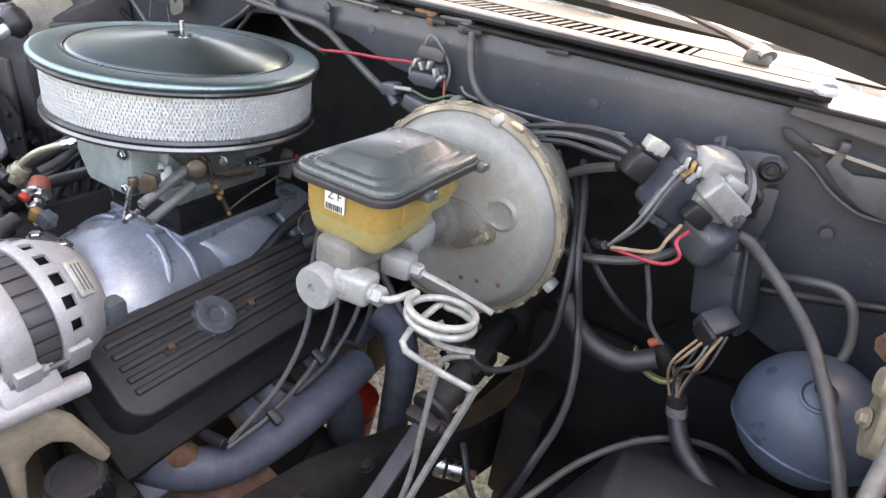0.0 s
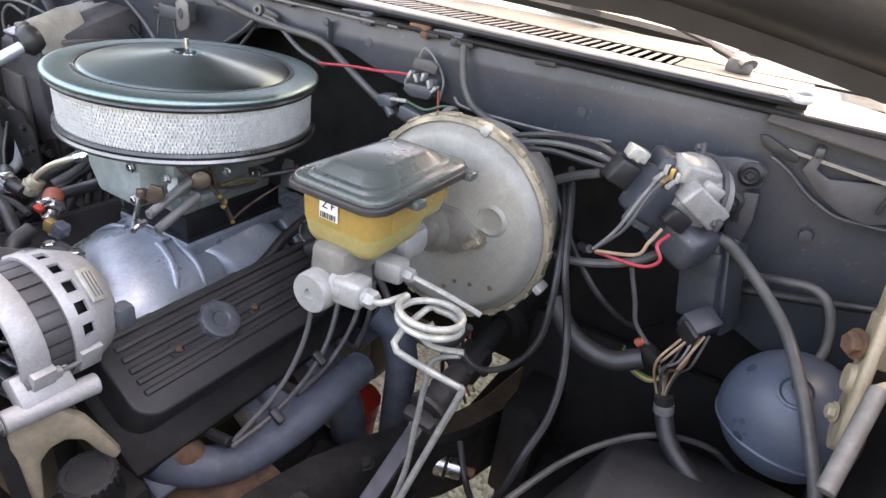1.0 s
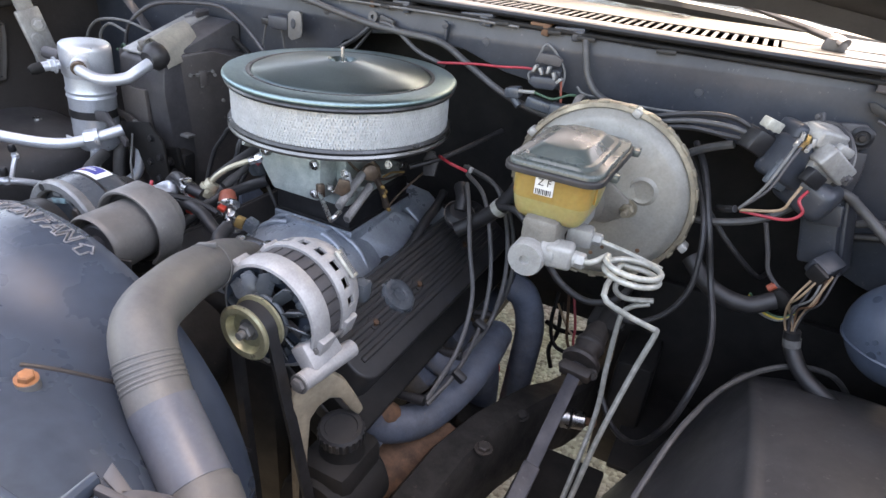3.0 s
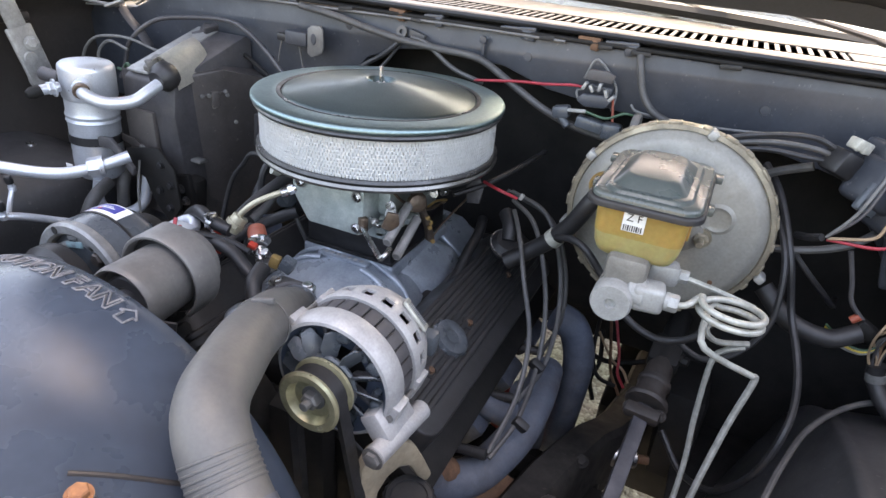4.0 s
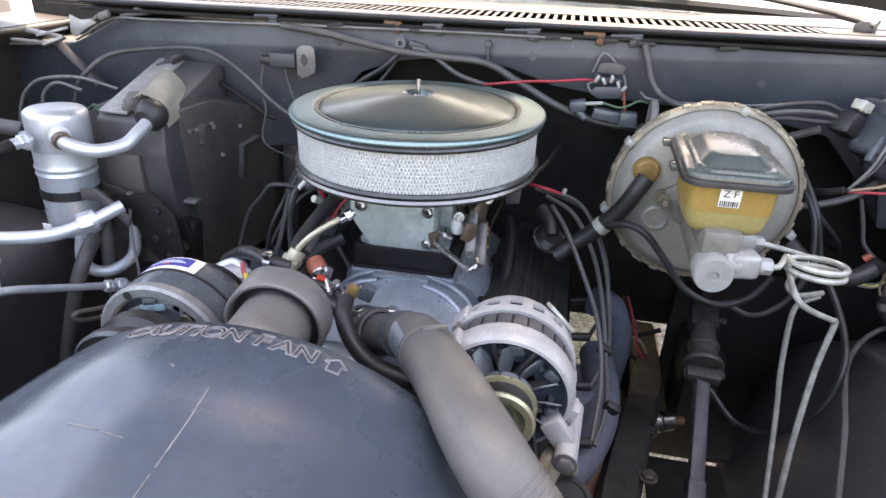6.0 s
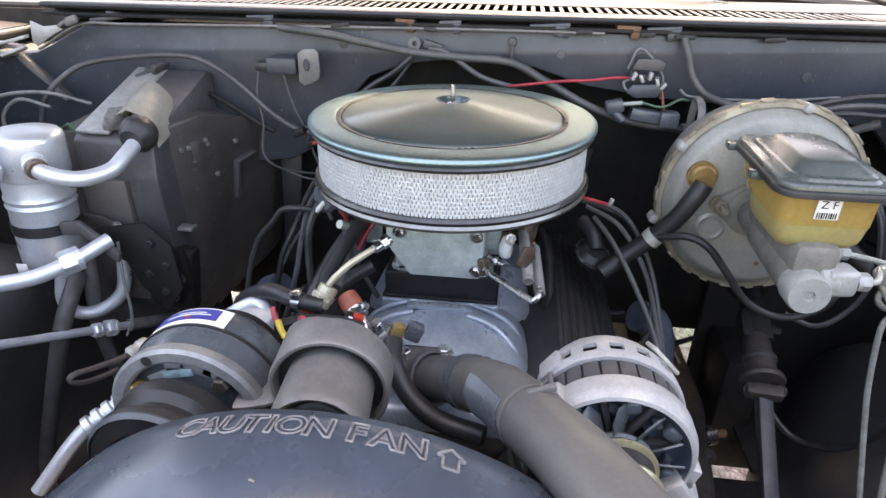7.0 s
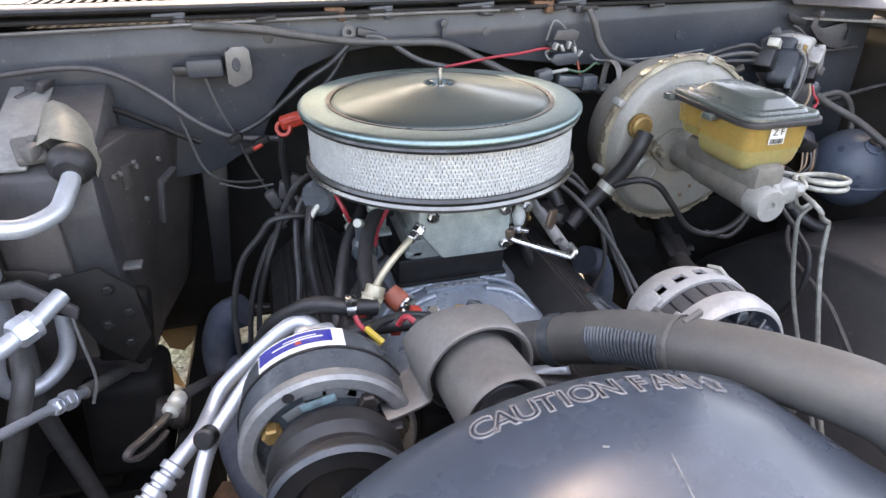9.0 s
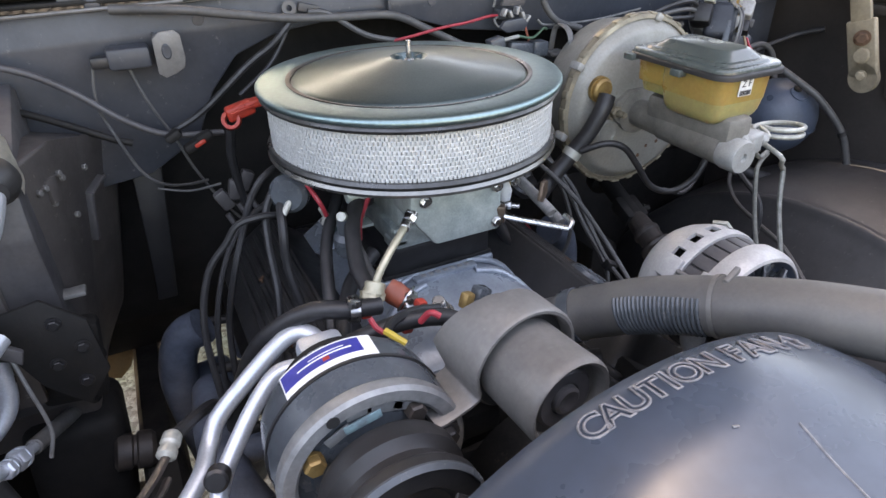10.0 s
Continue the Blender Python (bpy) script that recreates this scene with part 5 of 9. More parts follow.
def exhaust(side):
    e = thing("exhaust_manifold", "blue-grey cast iron exhaust manifold along the cylinder head", "exhaust manifold", "exhaust manifolds")
    s = side
    log = tube([(s * 0.225, -0.262, 0.662), (s * 0.24, -0.24, 0.635), (s * 0.275, -0.19, 0.622), (s * 0.303, -0.12, 0.640), (s * 0.308, -0.04, 0.648), (s * 0.30, 0.045, 0.643)], 0.0265, 18, 7)
    part("log", log, M_IRON, e)
    part("collector", tube([(s * 0.29, 0.09, 0.72), (s * 0.32, 0.10, 0.70), (s * 0.338, 0.105, 0.64), (s * 0.335, 0.11, 0.55), (s * 0.32, 0.13, 0.38)], 0.026, 16, 6), M_IRON, e)
    part("outlet", tube([(s * 0.285, 0.0, 0.62), (s * 0.288, 0.03, 0.56), (s * 0.285, 0.05, 0.48)], 0.03, 16, 6), M_IRON, e)
    part("runner", tube([(s * 0.225, -0.085, 0.655), (s * 0.262, -0.085, 0.645), (s * 0.30, -0.09, 0.648)], 0.02, 14, 5), M_IRON, e)
    part("runner", tube([(s * 0.215, -0.235, 0.675), (s * 0.235, -0.24, 0.66), (s * 0.245, -0.225, 0.64)], 0.022, 14, 5), M_RUST, e, "rusty front port")
    part("heat_shield", plate([(-0.1, -0.06), (0.05, -0.07), (0.085, 0.0), (0.05, 0.045), (-0.04, 0.05), (-0.1, 0.02)], 0.004, ax((s * 0.285, -0.205, 0.572), (s * 0.45, -0.35, 0.8)), 0.001), M_RUST, e, "rusty bent heat shield")
    return e


exhaust(1)
exhaust(-1)


# ---- alternator, pumps and fan, front of the engine ----
def alternator():
    a = thing("alternator", "cast aluminium alternator with a black stator band and yellow pulley", "alternator")
    cx, cz = 0.177, 0.8775
    m = ax((cx, -0.268, cz), (0, -1, 0))   # along the shaft towards the radiator

    def radial(deg):
        d = Vector((math.cos(radians(deg)), 0, math.sin(radians(deg))))
        t = Vector((0, -1, 0)).cross(d)
        return Matrix(((d.x, t.x, 0, cx), (d.y, t.y, -1, -0.268), (d.z, t.z, 0, cz), (0, 0, 0, 1)))

    # rear housing: one smooth shell with a row of square windows
    rings, turns = ((0.0605, 0.0645), (0.0648, 0.0645), (0.0658, 0.0625), (0.0660, 0.0550), (0.0645, 0.0435), (0.0632, 0.0375), (0.0595, 0.029), (0.0545, 0.019), (0.0475, 0.0105), (0.040, 0.008), (0.012, 0.008)), []
    for k in range(18):
        turns += [(20 * k, True), (20 * k + 10.6, False), (20 * k + 13.7, False), (20 * k + 16.9, False)]
    bm = bmesh.new()
    grid = [[bm.verts.new(m @ Vector((r * math.cos(radians(a + 4)), r * math.sin(radians(a + 4)), h))) for a, _ in turns] for r, h in rings]
    for u in range(len(rings) - 1):
        for k, (_, hole) in enumerate(turns):
            if not (hole and u == 3):
                n = (k + 1) % len(turns)
                bm.faces.new((grid[u][k], grid[u][n], grid[u + 1][n], grid[u + 1][k]))
    bmesh.ops.recalc_face_normals(bm, faces=bm.faces)
    bmesh.ops.solidify(bm, geom=bm.faces[:], thickness=0.0035)
    part("rear_housing", bm, M_ALU, a, "cast rear housing with square windows", sharp=40)
    # Black core: the shade behind the windows put into its colour.
    part("shade_core", lathe([(0, 0.016), (0.036, 0.018), (0.046, 0.03), (0.052, 0.045), (0.054, 0.085), (0, 0.085)], m, 32), M_INK_GAP, a)
    stator = part("stator", lathe([(0.054, 0.0645), (0.0607, 0.0645), (0.0607, 0.0885), (0.054, 0.0885)], m, 48), M_BLACK, a, "black laminated stator band")
    bar = mesh_of("lamination", box_m(Matrix.Translation((0.0612, 0, 0.0765)), (0.0016, 0.0128, 0.0228), 0.0006), M_CASE2)
    for k in range(26):
        o = new("lamination", bar)
        o.parent, o.matrix_local = stator, m @ Matrix.Rotation(2 * math.pi * k / 26, 4, "Z")
    part("front_ring", lathe([(0.055, 0.0885), (0.0655, 0.0885), (0.0665, 0.0905), (0.0665, 0.103), (0.0655, 0.1075), (0.0625, 0.1125), (0.0595, 0.1135), (0.0578, 0.110), (0.055, 0.0885)], m, 64), M_ALU, a)
    part("front_wall", lathe([(0.0590, 0.1125), (0.0555, 0.108), (0.0525, 0.1015), (0.0475, 0.0985), (0.030, 0.0965), (0.030, 0.0945), (0.0475, 0.0955), (0.0565, 0.0985), (0.0590, 0.1125)], m, 56), M_BALL, a, "blue-grey inner wall of the front housing")
    for k in range(7):
        q = radial(51 * k + 30)
        part("fan_pad", both(box_m(q @ Matrix.Translation((0.049, 0, 0.1035)) @ Matrix.Rotation(radians(20), 4, "Z"), (0.013, 0.016, 0.012), 0.004, 3), box_m(q @ Matrix.Translation((0.042, 0.012, 0.101)), (0.008, 0.010, 0.010), 0.003)), M_COMP, a)
    for k in range(8):
        q = radial(45 * k + 16)
        part("front_spoke", box_m(q @ Matrix.Translation((0.038, 0, 0.1)), (0.042, 0.0065, 0.009), 0.003), M_CASE2, a)
    for deg, w in ((143, 0.026), (-20, 0.030), (-105, 0.024)):
        q = radial(deg)
        part("front_lug", both(box_m(q @ Matrix.Translation((0.0665, 0, 0.098)), (0.010, w, 0.022), 0.0022), box_m(q @ Matrix.Translation((0.066, 0, 0.086)), (0.008, w * 0.45, 0.012), 0.002)), M_ALU, a)
        part("rear_lug", box_m(q @ Matrix.Translation((0.0635, 0, 0.052)), (0.011, w * 0.9, 0.022), 0.002), M_ALU, a)
        part("through_bolt", rod(q @ Vector((0.066, 0, 0.062)), q @ Vector((0.066, 0, 0.082)), 0.0026), M_PUMP, a)
        part("bolt_head", nut(q @ Matrix.Translation((0.065, 0, 0.108)), 0.0048, 0.004, False), M_PUMP, a)
    fan = part("fan", lathe([(0, 0.114), (0.030, 0.114), (0.031, 0.117), (0.029, 0.119), (0, 0.119)], m, 28), M_COMP, a, "blue-black bladed cooling fan")
    for k in range(12):
        q = radial(30 * k + 4 * math.sin(k * 5)) @ Matrix.Translation((0.026, 0, 0.113)) @ Matrix.Rotation(radians(48), 4, "X")
        part("blade", plate([(0, -0.006), (0.014, -0.011), (0.029, -0.007), (0.028, 0.004), (0.014, 0.009), (0, 0.006)], 0.0018, q, 0.0005), M_COMP, fan)
    p = part("pulley", lathe([(0, 0.121), (0.029, 0.121), (0.0325, 0.124), (0.0325, 0.127), (0.023, 0.1295), (0.023, 0.143), (0.0315, 0.146), (0.0325, 0.149), (0.030, 0.151), (0.0235, 0.1505), (0.020, 0.142), (0.009, 0.140), (0, 0.140)], m, 44), M_PULLEY, a, "yellow zinc-plated pulley")
    part("shaft_nut", both(nut(m @ Matrix.Translation((0, 0, 0.139)), 0.0092, 0.011), rod(m @ Vector((0, 0, 0.145)), m @ Vector((0, 0, 0.157)), 0.0045)), M_PUMP, p)
    ear = part("lower_ear", both(rod((0.240, -0.406, 0.832), (0.247, -0.322, 0.828), 0.0108), box((0.231, -0.365, 0.846), (0.022, 0.05, 0.034), 0.004, (0, -35, 0))), M_ALU, a)
    part("ear_bolt", nut(ax((0.240, -0.407, 0.832), (-0.08, -1, 0)), 0.0085, 0.006), M_PUMP, ear)
    lab_m = radial(44) @ Matrix.Translation((0.0628, 0, 0.0315)) @ Matrix.Rotation(radians(22), 4, "Y")
    lb = part("label", box_m(lab_m, (0.004, 0.036, 0.016), 0.0012), M_LINE, a, "white printed sticker")
    for k in range(3):
        part("label_bar", box_m(lab_m @ Matrix.Translation((0.0022, 0, -0.0045 + 0.0042 * k)), (0.0006, 0.027, 0.0013), 0), M_IRON, lb)
    part("wire_plug", box((0.228, -0.276, 0.876), (0.02, 0.02, 0.026), 0.005), M_COMP, a)
    return a


alternator()

belt = [(0.177 + 0.0255 * math.cos(a), -0.4045, 0.8775 + 0.0255 * math.sin(a)) for a in [math.pi * k / 12 - 0.1 for k in range(13)]]
low = [(0.215 + 0.05 * math.cos(a), -0.4045, 0.55 + 0.05 * math.sin(a)) for a in [math.pi + math.pi * k / 12 for k in range(13)]]
loop = belt + low
bm_ = bmesh.new()
rings_ = []
for i, p in enumerate(loop):
    q0, q1 = Vector(loop[i - 1]), Vector(loop[(i + 1) % len(loop)])
    t_ = (q1 - q0).normalized()
    nn = Vector((t_.z, 0, -t_.x)) * 0.0035
    rings_.append([bm_.verts.new(Vector(p) + nn * s_ + Vector((0, d_, 0))) for s_, d_ in ((1, -0.0075), (1, 0.0075), (-1, 0.005), (-1, -0.005))])
for i in range(len(loop)):
    a_, b_ = rings_[i], rings_[(i + 1) % len(loop)]
    for k in range(4):
        bm_.faces.new((a_[k], a_[(k + 1) % 4], b_[(k + 1) % 4], b_[k]))
bmesh.ops.recalc_face_normals(bm_, faces=bm_.faces)
solo("drive_belt", bm_, M_RUB, "worn black rubber drive belt over the alternator pulley", "belt")

pl = thing("steering_pump", "black power steering pump with a ribbed filler cap", "steering pump")
part("body", both(lathe([(0, 0), (0.05, 0.003), (0.055, 0.012), (0.055, 0.09), (0.045, 0.1), (0, 0.1)], ax((0.245, -0.40, 0.62), (0, 1, 0)), 32), box((0.247, -0.345, 0.665), (0.075, 0.09, 0.05), 0.015)), M_DARK, pl)
part("filler_neck", lathe([(0, 0), (0.03, 0), (0.026, 0.012), (0.022, 0.03), (0, 0.03)], ax((0.25, -0.345, 0.685), (0.08, -0.12, 1)), 24), M_DARK, pl)
capm = lathe([(0, 0), (0.026, 0), (0.0275, 0.003), (0.0275, 0.016), (0.025, 0.019), (0.02, 0.019), (0.019, 0.017), (0, 0.017)], ax((0.252, -0.349, 0.714), (0.08, -0.12, 1)), 40)
cap_ = part("cap", capm, M_RUB, pl, "black ribbed filler cap")
for k in range(22):
    part("grip", box_m(ax((0.252, -0.349, 0.714), (0.08, -0.12, 1)) @ Matrix.Rotation(2 * math.pi * k / 22, 4, "Z") @ Matrix.Translation((0.0275, 0, 0.009)), (0.0025, 0.004, 0.013), 0.0006), M_RUB, cap_)
part("pulley", lathe([(0, 0), (0.05, 0), (0.053, 0.003), (0.046, 0.008), (0.046, 0.014), (0.053, 0.019), (0.05, 0.022), (0, 0.02)], ax((0.215, -0.40, 0.55), (0, -1, 0)), 36), M_DARK, pl)

bx = Matrix(((0.447, 0, 0.894, 0.215), (0.894, 0, -0.447, -0.39), (0, 1, 0, 0), (0, 0, 0, 1)))   # the arch runs back towards the cylinder head
br = plate([(-0.007, 0.50), (0.008, 0.50), (0.011, 0.70), (0.016, 0.757), (0.027, 0.772), (0.040, 0.777), (0.054, 0.771), (0.066, 0.748), (0.078, 0.732), (0.086, 0.740), (0.074, 0.768), (0.060, 0.797), (0.035, 0.822), (0.006, 0.818), (-0.005, 0.80), (-0.007, 0.72)], 0.013, bx, 0.004)
solo("alternator_bracket", br, M_TAN, "yellowed forked steel alternator bracket", "bracket")


def engine_fan():
    f = thing("engine_fan", "black engine cooling fan behind the shroud", "engine fan")
    m = ax((-0.03, -0.47, 0.72), (0, -1, 0))
    part("hub", lathe([(0, -0.06), (0.05, -0.06), (0.055, 0), (0.04, 0.03), (0, 0.03)], m, 28), M_DARK, f)
    for k in range(6):
        q = m @ Matrix.Rotation(2 * math.pi * k / 6 + 0.28, 4, "Z") @ Matrix.Translation((0.14, 0, 0)) @ Matrix.Rotation(radians(32), 4, "X")
        part("blade", box_m(q, (0.19, 0.085, 0.003), 0.001), M_BLACK, f)


engine_fan()
wp = thing("water_pump", "grimy iron water pump on the front of the engine", "water pump")
part("body", lathe([(0, 0), (0.075, 0), (0.07, 0.04), (0.045, 0.07), (0.03, 0.1), (0, 0.1)], ax((-0.02, -0.31, 0.72), (0, -1, 0)), 32), M_GREASE, wp)
part("inlet", tube([(-0.02, -0.33, 0.68), (-0.1, -0.345, 0.66), (-0.15, -0.36, 0.64)], 0.03, 14), M_DARK, wp)


# ---- radiator hose, shroud ----
def radiator_hose():
    h = thing("radiator_hose", "dusty grey upper radiator hose with a ribbed stretch", "radiator hose")
    path = [(0.047, -0.268, 0.849), (0.064, -0.292, 0.866), (0.087, -0.346, 0.901), (0.115, -0.41, 0.928), (0.142, -0.465, 0.945), (0.175, -0.525, 0.951), (0.213, -0.55, 0.916), (0.255, -0.566, 0.887), (0.305, -0.588, 0.862), (0.36, -0.63, 0.83), (0.40, -0.72, 0.80)]
    part("hose", tube(path, 0.0265, 22, 8), M_HOSE, h)
    c = spline(path, 12)
    n = 20
    for k in range(n):
        f = (1.62 + 1.06 * k / n) * 12
        i = int(f)
        t = (c[i + 1] - c[i]).normalized()
        e1 = Vector((-0.8, -0.05, -0.22))
        e1 = (e1 - t * e1.dot(t)).normalized()
        e2 = t.cross(e1)
        p = c[i].lerp(c[i + 1], f - i)
        arc = [p + (e1 * math.cos(a) + e2 * math.sin(a)) * (0.0262 + 0.0008 * math.cos(a * 1.8)) for a in [radians(-48 + 96 * q / 10) for q in range(11)]]
        part("rib", tube(arc, 0.0017, 6, raw=True), M_COMP, h, "blue-black ridge of the ribbed patch")
    part("sleeve", tube([c[k] for k in range(75, 93, 2)], 0.0271, 22, 3), M_HOSEB, h, "scuffed blue-grey lower stretch of the hose")
    for k in range(6):
        part("ridge", lathe([(0.0263, -0.0012), (0.0272, -0.0006), (0.0272, 0.0006), (0.0263, 0.0012)], ax(c[66 + k].lerp(c[67 + k], 0.3), c[68 + k] - c[65 + k]), 26), M_HOSE, h)
    part("cuff", tube([c[k] for k in range(92, 104, 2)], 0.0286, 22, 3), M_HOSE, h)
    d = c[3] - c[0]
    part("clamp", both(lathe([(0.0268, -0.006), (0.0285, -0.006), (0.0285, 0.006), (0.0268, 0.006), (0.0268, -0.006)], ax(c[4], d), 28), box_m(ax(c[4] + Vector((0.012, 0, 0.026)), d), (0.012, 0.01, 0.016), 0.002)), M_COMP, h, "blue-black hose clamp")
    zt = c[33]
    part("zip_tie", both(lathe([(0.0268, -0.002), (0.0278, -0.002), (0.0278, 0.002), (0.0268, 0.002), (0.0268, -0.002)], ax(zt, c[35] - c[31]), 28), box_m(ax(zt + Vector((0.005, 0, 0.029)), (1, 0.3, 0.2)), (0.005, 0.006, 0.022), 0.001)), M_PUMP, h, "pale plastic cable tie")
    return h


radiator_hose()

th = thing("thermostat_housing", "grey cast thermostat housing with hose neck", "thermostat housing")
part("neck", tube([(0.0, -0.222, 0.812), (0.014, -0.234, 0.823), (0.032, -0.252, 0.837), (0.06, -0.286, 0.861)], 0.0245, 24, 6), M_RUBG, th, "dark rubber-covered neck")
part("spring_clamp", lathe([(0.0275, -0.005), (0.031, -0.005), (0.031, 0.005), (0.0275, 0.005), (0.0275, -0.005)], ax((0.008, -0.229, 0.818), (0.6, -0.55, 0.45)), 24), M_CASE2, th)
part("flange", box((-0.004, -0.214, 0.826), (0.058, 0.042, 0.018), 0.008, (12, 0, 0)), M_RUBG, th)
part("bolt", nut(ax((-0.026, -0.212, 0.832), (0, 0, 1)), 0.008, 0.008), M_STEEL, th)
part("bolt", nut(ax((0.018, -0.204, 0.834), (0, 0, 1)), 0.008, 0.008), M_STEEL, th)


def shroud_radius(phi, s):
    c, q = abs(math.cos(phi)), abs(math.sin(phi))
    sup = 1 / ((c / 0.39) ** 4 + (q / 0.235) ** 4) ** 0.25
    k = min(1, max(0, (s - 0.12) / 0.88))
    k = k * k * (3 - 2 * k)
    return 0.26 * (1 - k) + sup * k + 0.006 * math.sin(math.pi * min(1, s * 2.2)) * (1 - k)


def shroud_at(phi, s, lift=0.0):
    r = shroud_radius(phi, s) + lift
    return Vector((-0.03 - r * math.cos(phi), -0.470 - 0.215 * s, 0.72 + r * math.sin(phi)))


def shroud():
    sh = thing("fan_shroud", "glossy blue-black plastic fan shroud with raised lettering", "fan shroud")
    bm = bmesh.new()
    n, ns = 108, 16
    rings = []
    lip = [bm.verts.new(shroud_at(-1.45 + (math.pi + 2.9) * i / n, 0, -0.012) + Vector((0, -0.01, 0))) for i in range(n + 1)]
    rings.append(lip)
    rings.append([bm.verts.new(shroud_at(-1.45 + (math.pi + 2.9) * i / n, 0, -0.004) + Vector((0, 0.002, 0))) for i in range(n + 1)])
    for j in range(ns + 1):
        rings.append([bm.verts.new(shroud_at(-1.45 + (math.pi + 2.9) * i / n, j / ns)) for i in range(n + 1)])
    for a, b in zip(rings, rings[1:]):
        for i in range(n):
            bm.faces.new((a[i], b[i], b[i + 1], a[i + 1]))
    bmesh.ops.recalc_face_normals(bm, faces=bm.faces)
    part("shell", bm, M_SHROUD, sh, sharp=60)
    front = both(box((-0.03, -0.69, 0.955), (0.86, 0.012, 0.03), 0.004), box((-0.03, -0.70, 0.74), (0.86, 0.01, 0.44), 0.004))
    part("flange", front, M_SHROUD, sh)
    for text, deg in (("C", -17.5), ("A", -14.4), ("U", -11.0), ("T", -7.9), ("I", -5.4), ("O", -2.6), ("N", 1.2), ("F", 6.2), ("A", 9.9), ("N", 13.8)):
        phi = radians(90 + deg)
        p = shroud_at(phi, 0.085, 0.0004)
        tz = (shroud_at(phi, 0.085, 0.01) - p).normalized()
        ty = (shroud_at(phi, 0.03) - shroud_at(phi, 0.14)).normalized()
        tx = ty.cross(tz).normalized()
        m = Matrix(((tx.x, ty.x, tz.x, p.x), (tx.y, ty.y, tz.y, p.y), (tx.z, ty.z, tz.z, p.z), (0, 0, 0, 1)))
        letters(text, 0.0245, 0.0012, m, M_LETTER, sh, "raised_letter", 0.0009)
    phi = radians(90 + 19.0)
    p = shroud_at(phi, 0.09, 0.0004)
    tz = (shroud_at(phi, 0.09, 0.01) - p).normalized()
    ty = (shroud_at(phi, 0.03) - shroud_at(phi, 0.14)).normalized()
    tx = ty.cross(tz).normalized()
    m = Matrix(((tx.x, ty.x, tz.x, p.x), (tx.y, ty.y, tz.y, p.y), (tx.z, ty.z, tz.z, p.z), (0, 0, 0, 1)))
    outline = [(-0.009, 0.002), (0, 0.010), (0.009, 0.002), (0.005, 0.002), (0.005, -0.008), (-0.005, -0.008), (-0.005, 0.002)]
    arrow = bmesh.new()
    for i in range(len(outline)):
        a, b = Vector((*outline[i], 0)), Vector((*outline[(i + 1) % len(outline)], 0))
        arrow = both(arrow, rod(m @ a, m @ b, 0.0011, 6))
    part("raised_arrow", arrow, M_LETTER, sh)
    # pale scuffs worn into the plastic
    def scuff(p0, p1, w):
        pts = [shroud_at(radians(90 + p0[0] + (p1[0] - p0[0]) * k / 6), p0[1] + (p1[1] - p0[1]) * k / 6, 0.0002) for k in range(7)]
        part("scratch", tube(pts, w, 5, 2), M_LETTER, sh, "pale scratch in the plastic")
    scuff((3.5, 0.34), (3.0, 0.62), 0.0007)
    scuff((2.9, 0.64), (2.6, 0.8), 0.0005)
    scuff((-4.6, 0.28), (-3.8, 0.285), 0.0008)
    scuff((-15.4, 0.52), (-9.5, 0.535), 0.0006)
    scuff((-8.5, 0.54), (-4.5, 0.55), 0.0005)
    return sh


shroud()
sc = thing("shroud_bolt", "rusty orange bolt and thin strip on the shroud joint", "bolt")
p_ = shroud_at(radians(90 + 40), 0.66, 0.0)
part("bolt", nut(ax(p_ + Vector((0, 0, 0.005)), (0.2, 0, 1)), 0.0062, 0.007), M_RUSTO, sc, "orange rusty hexagon bolt")
part("spacer", lathe([(0, -0.004), (0.009, -0.004), (0.008, 0.006), (0, 0.006)], ax(p_, (0.2, 0, 1)), 16), M_PUMP, sc)
part("strip", tube([shroud_at(radians(90 + 36 + 11 * k / 4), 0.62 - 0.22 * k / 4, 0.0005) for k in range(5)], 0.002, 8), M_BOOT, sc, "thin dark strip")
rb = thing("radiator_bracket", "blue-grey stamped radiator mounting bracket with a hole", "bracket")
lay = Matrix.Translation((0, 0, 0.925))
part("plate", plate([(0.280, -0.635), (0.296, -0.6255), (0.313, -0.620), (0.327, -0.622), (0.336, -0.631), (0.334, -0.642), (0.318, -0.647), (0.298, -0.645)], 0.005, lay, 0.002), M_CASE2, rb, "dusty rounded bracket end")
part("rim", lathe([(0.0062, 0.0), (0.0105, 0.0), (0.0098, 0.0022), (0.007, 0.0026), (0.0062, 0.0)], ax((0.314, -0.633, 0.9275), (0.05, 0.05, 1)), 24), M_CASE2, rb)
# Both holes are black discs with the shade in their colour.
part("hole", lathe([(0, 0), (0.0068, 0), (0.0068, 0.0008), (0, 0.0008)], ax((0.314, -0.633, 0.9278), (0.05, 0.05, 1)), 18), M_INK_GAP, rb)
part("hole", lathe([(0, 0), (0.0035, 0), (0.0035, 0.0008), (0, 0.0008)], ax((0.329, -0.638, 0.9276), (0.05, 0.05, 1)), 14), M_INK_GAP, rb)
part("spike", plate([(0.258, -0.622), (0.290, -0.631), (0.286, -0.638), (0.264, -0.634)], 0.003, Matrix.Translation((0, 0, 0.927)), 0.001), M_CASE2, rb)
part("rail", plate([(0.257, -0.634), (0.266, -0.636), (0.272, -0.72), (0.262, -0.72)], 0.012, Matrix.Translation((0, 0, 0.922)), 0.003), M_SHROUD, rb)
part("rail", plate([(0.268, -0.642), (0.294, -0.640), (0.304, -0.652), (0.316, -0.72), (0.275, -0.72)], 0.006, Matrix.Translation((0, 0, 0.920)), 0.002), M_SHROUD, rb)
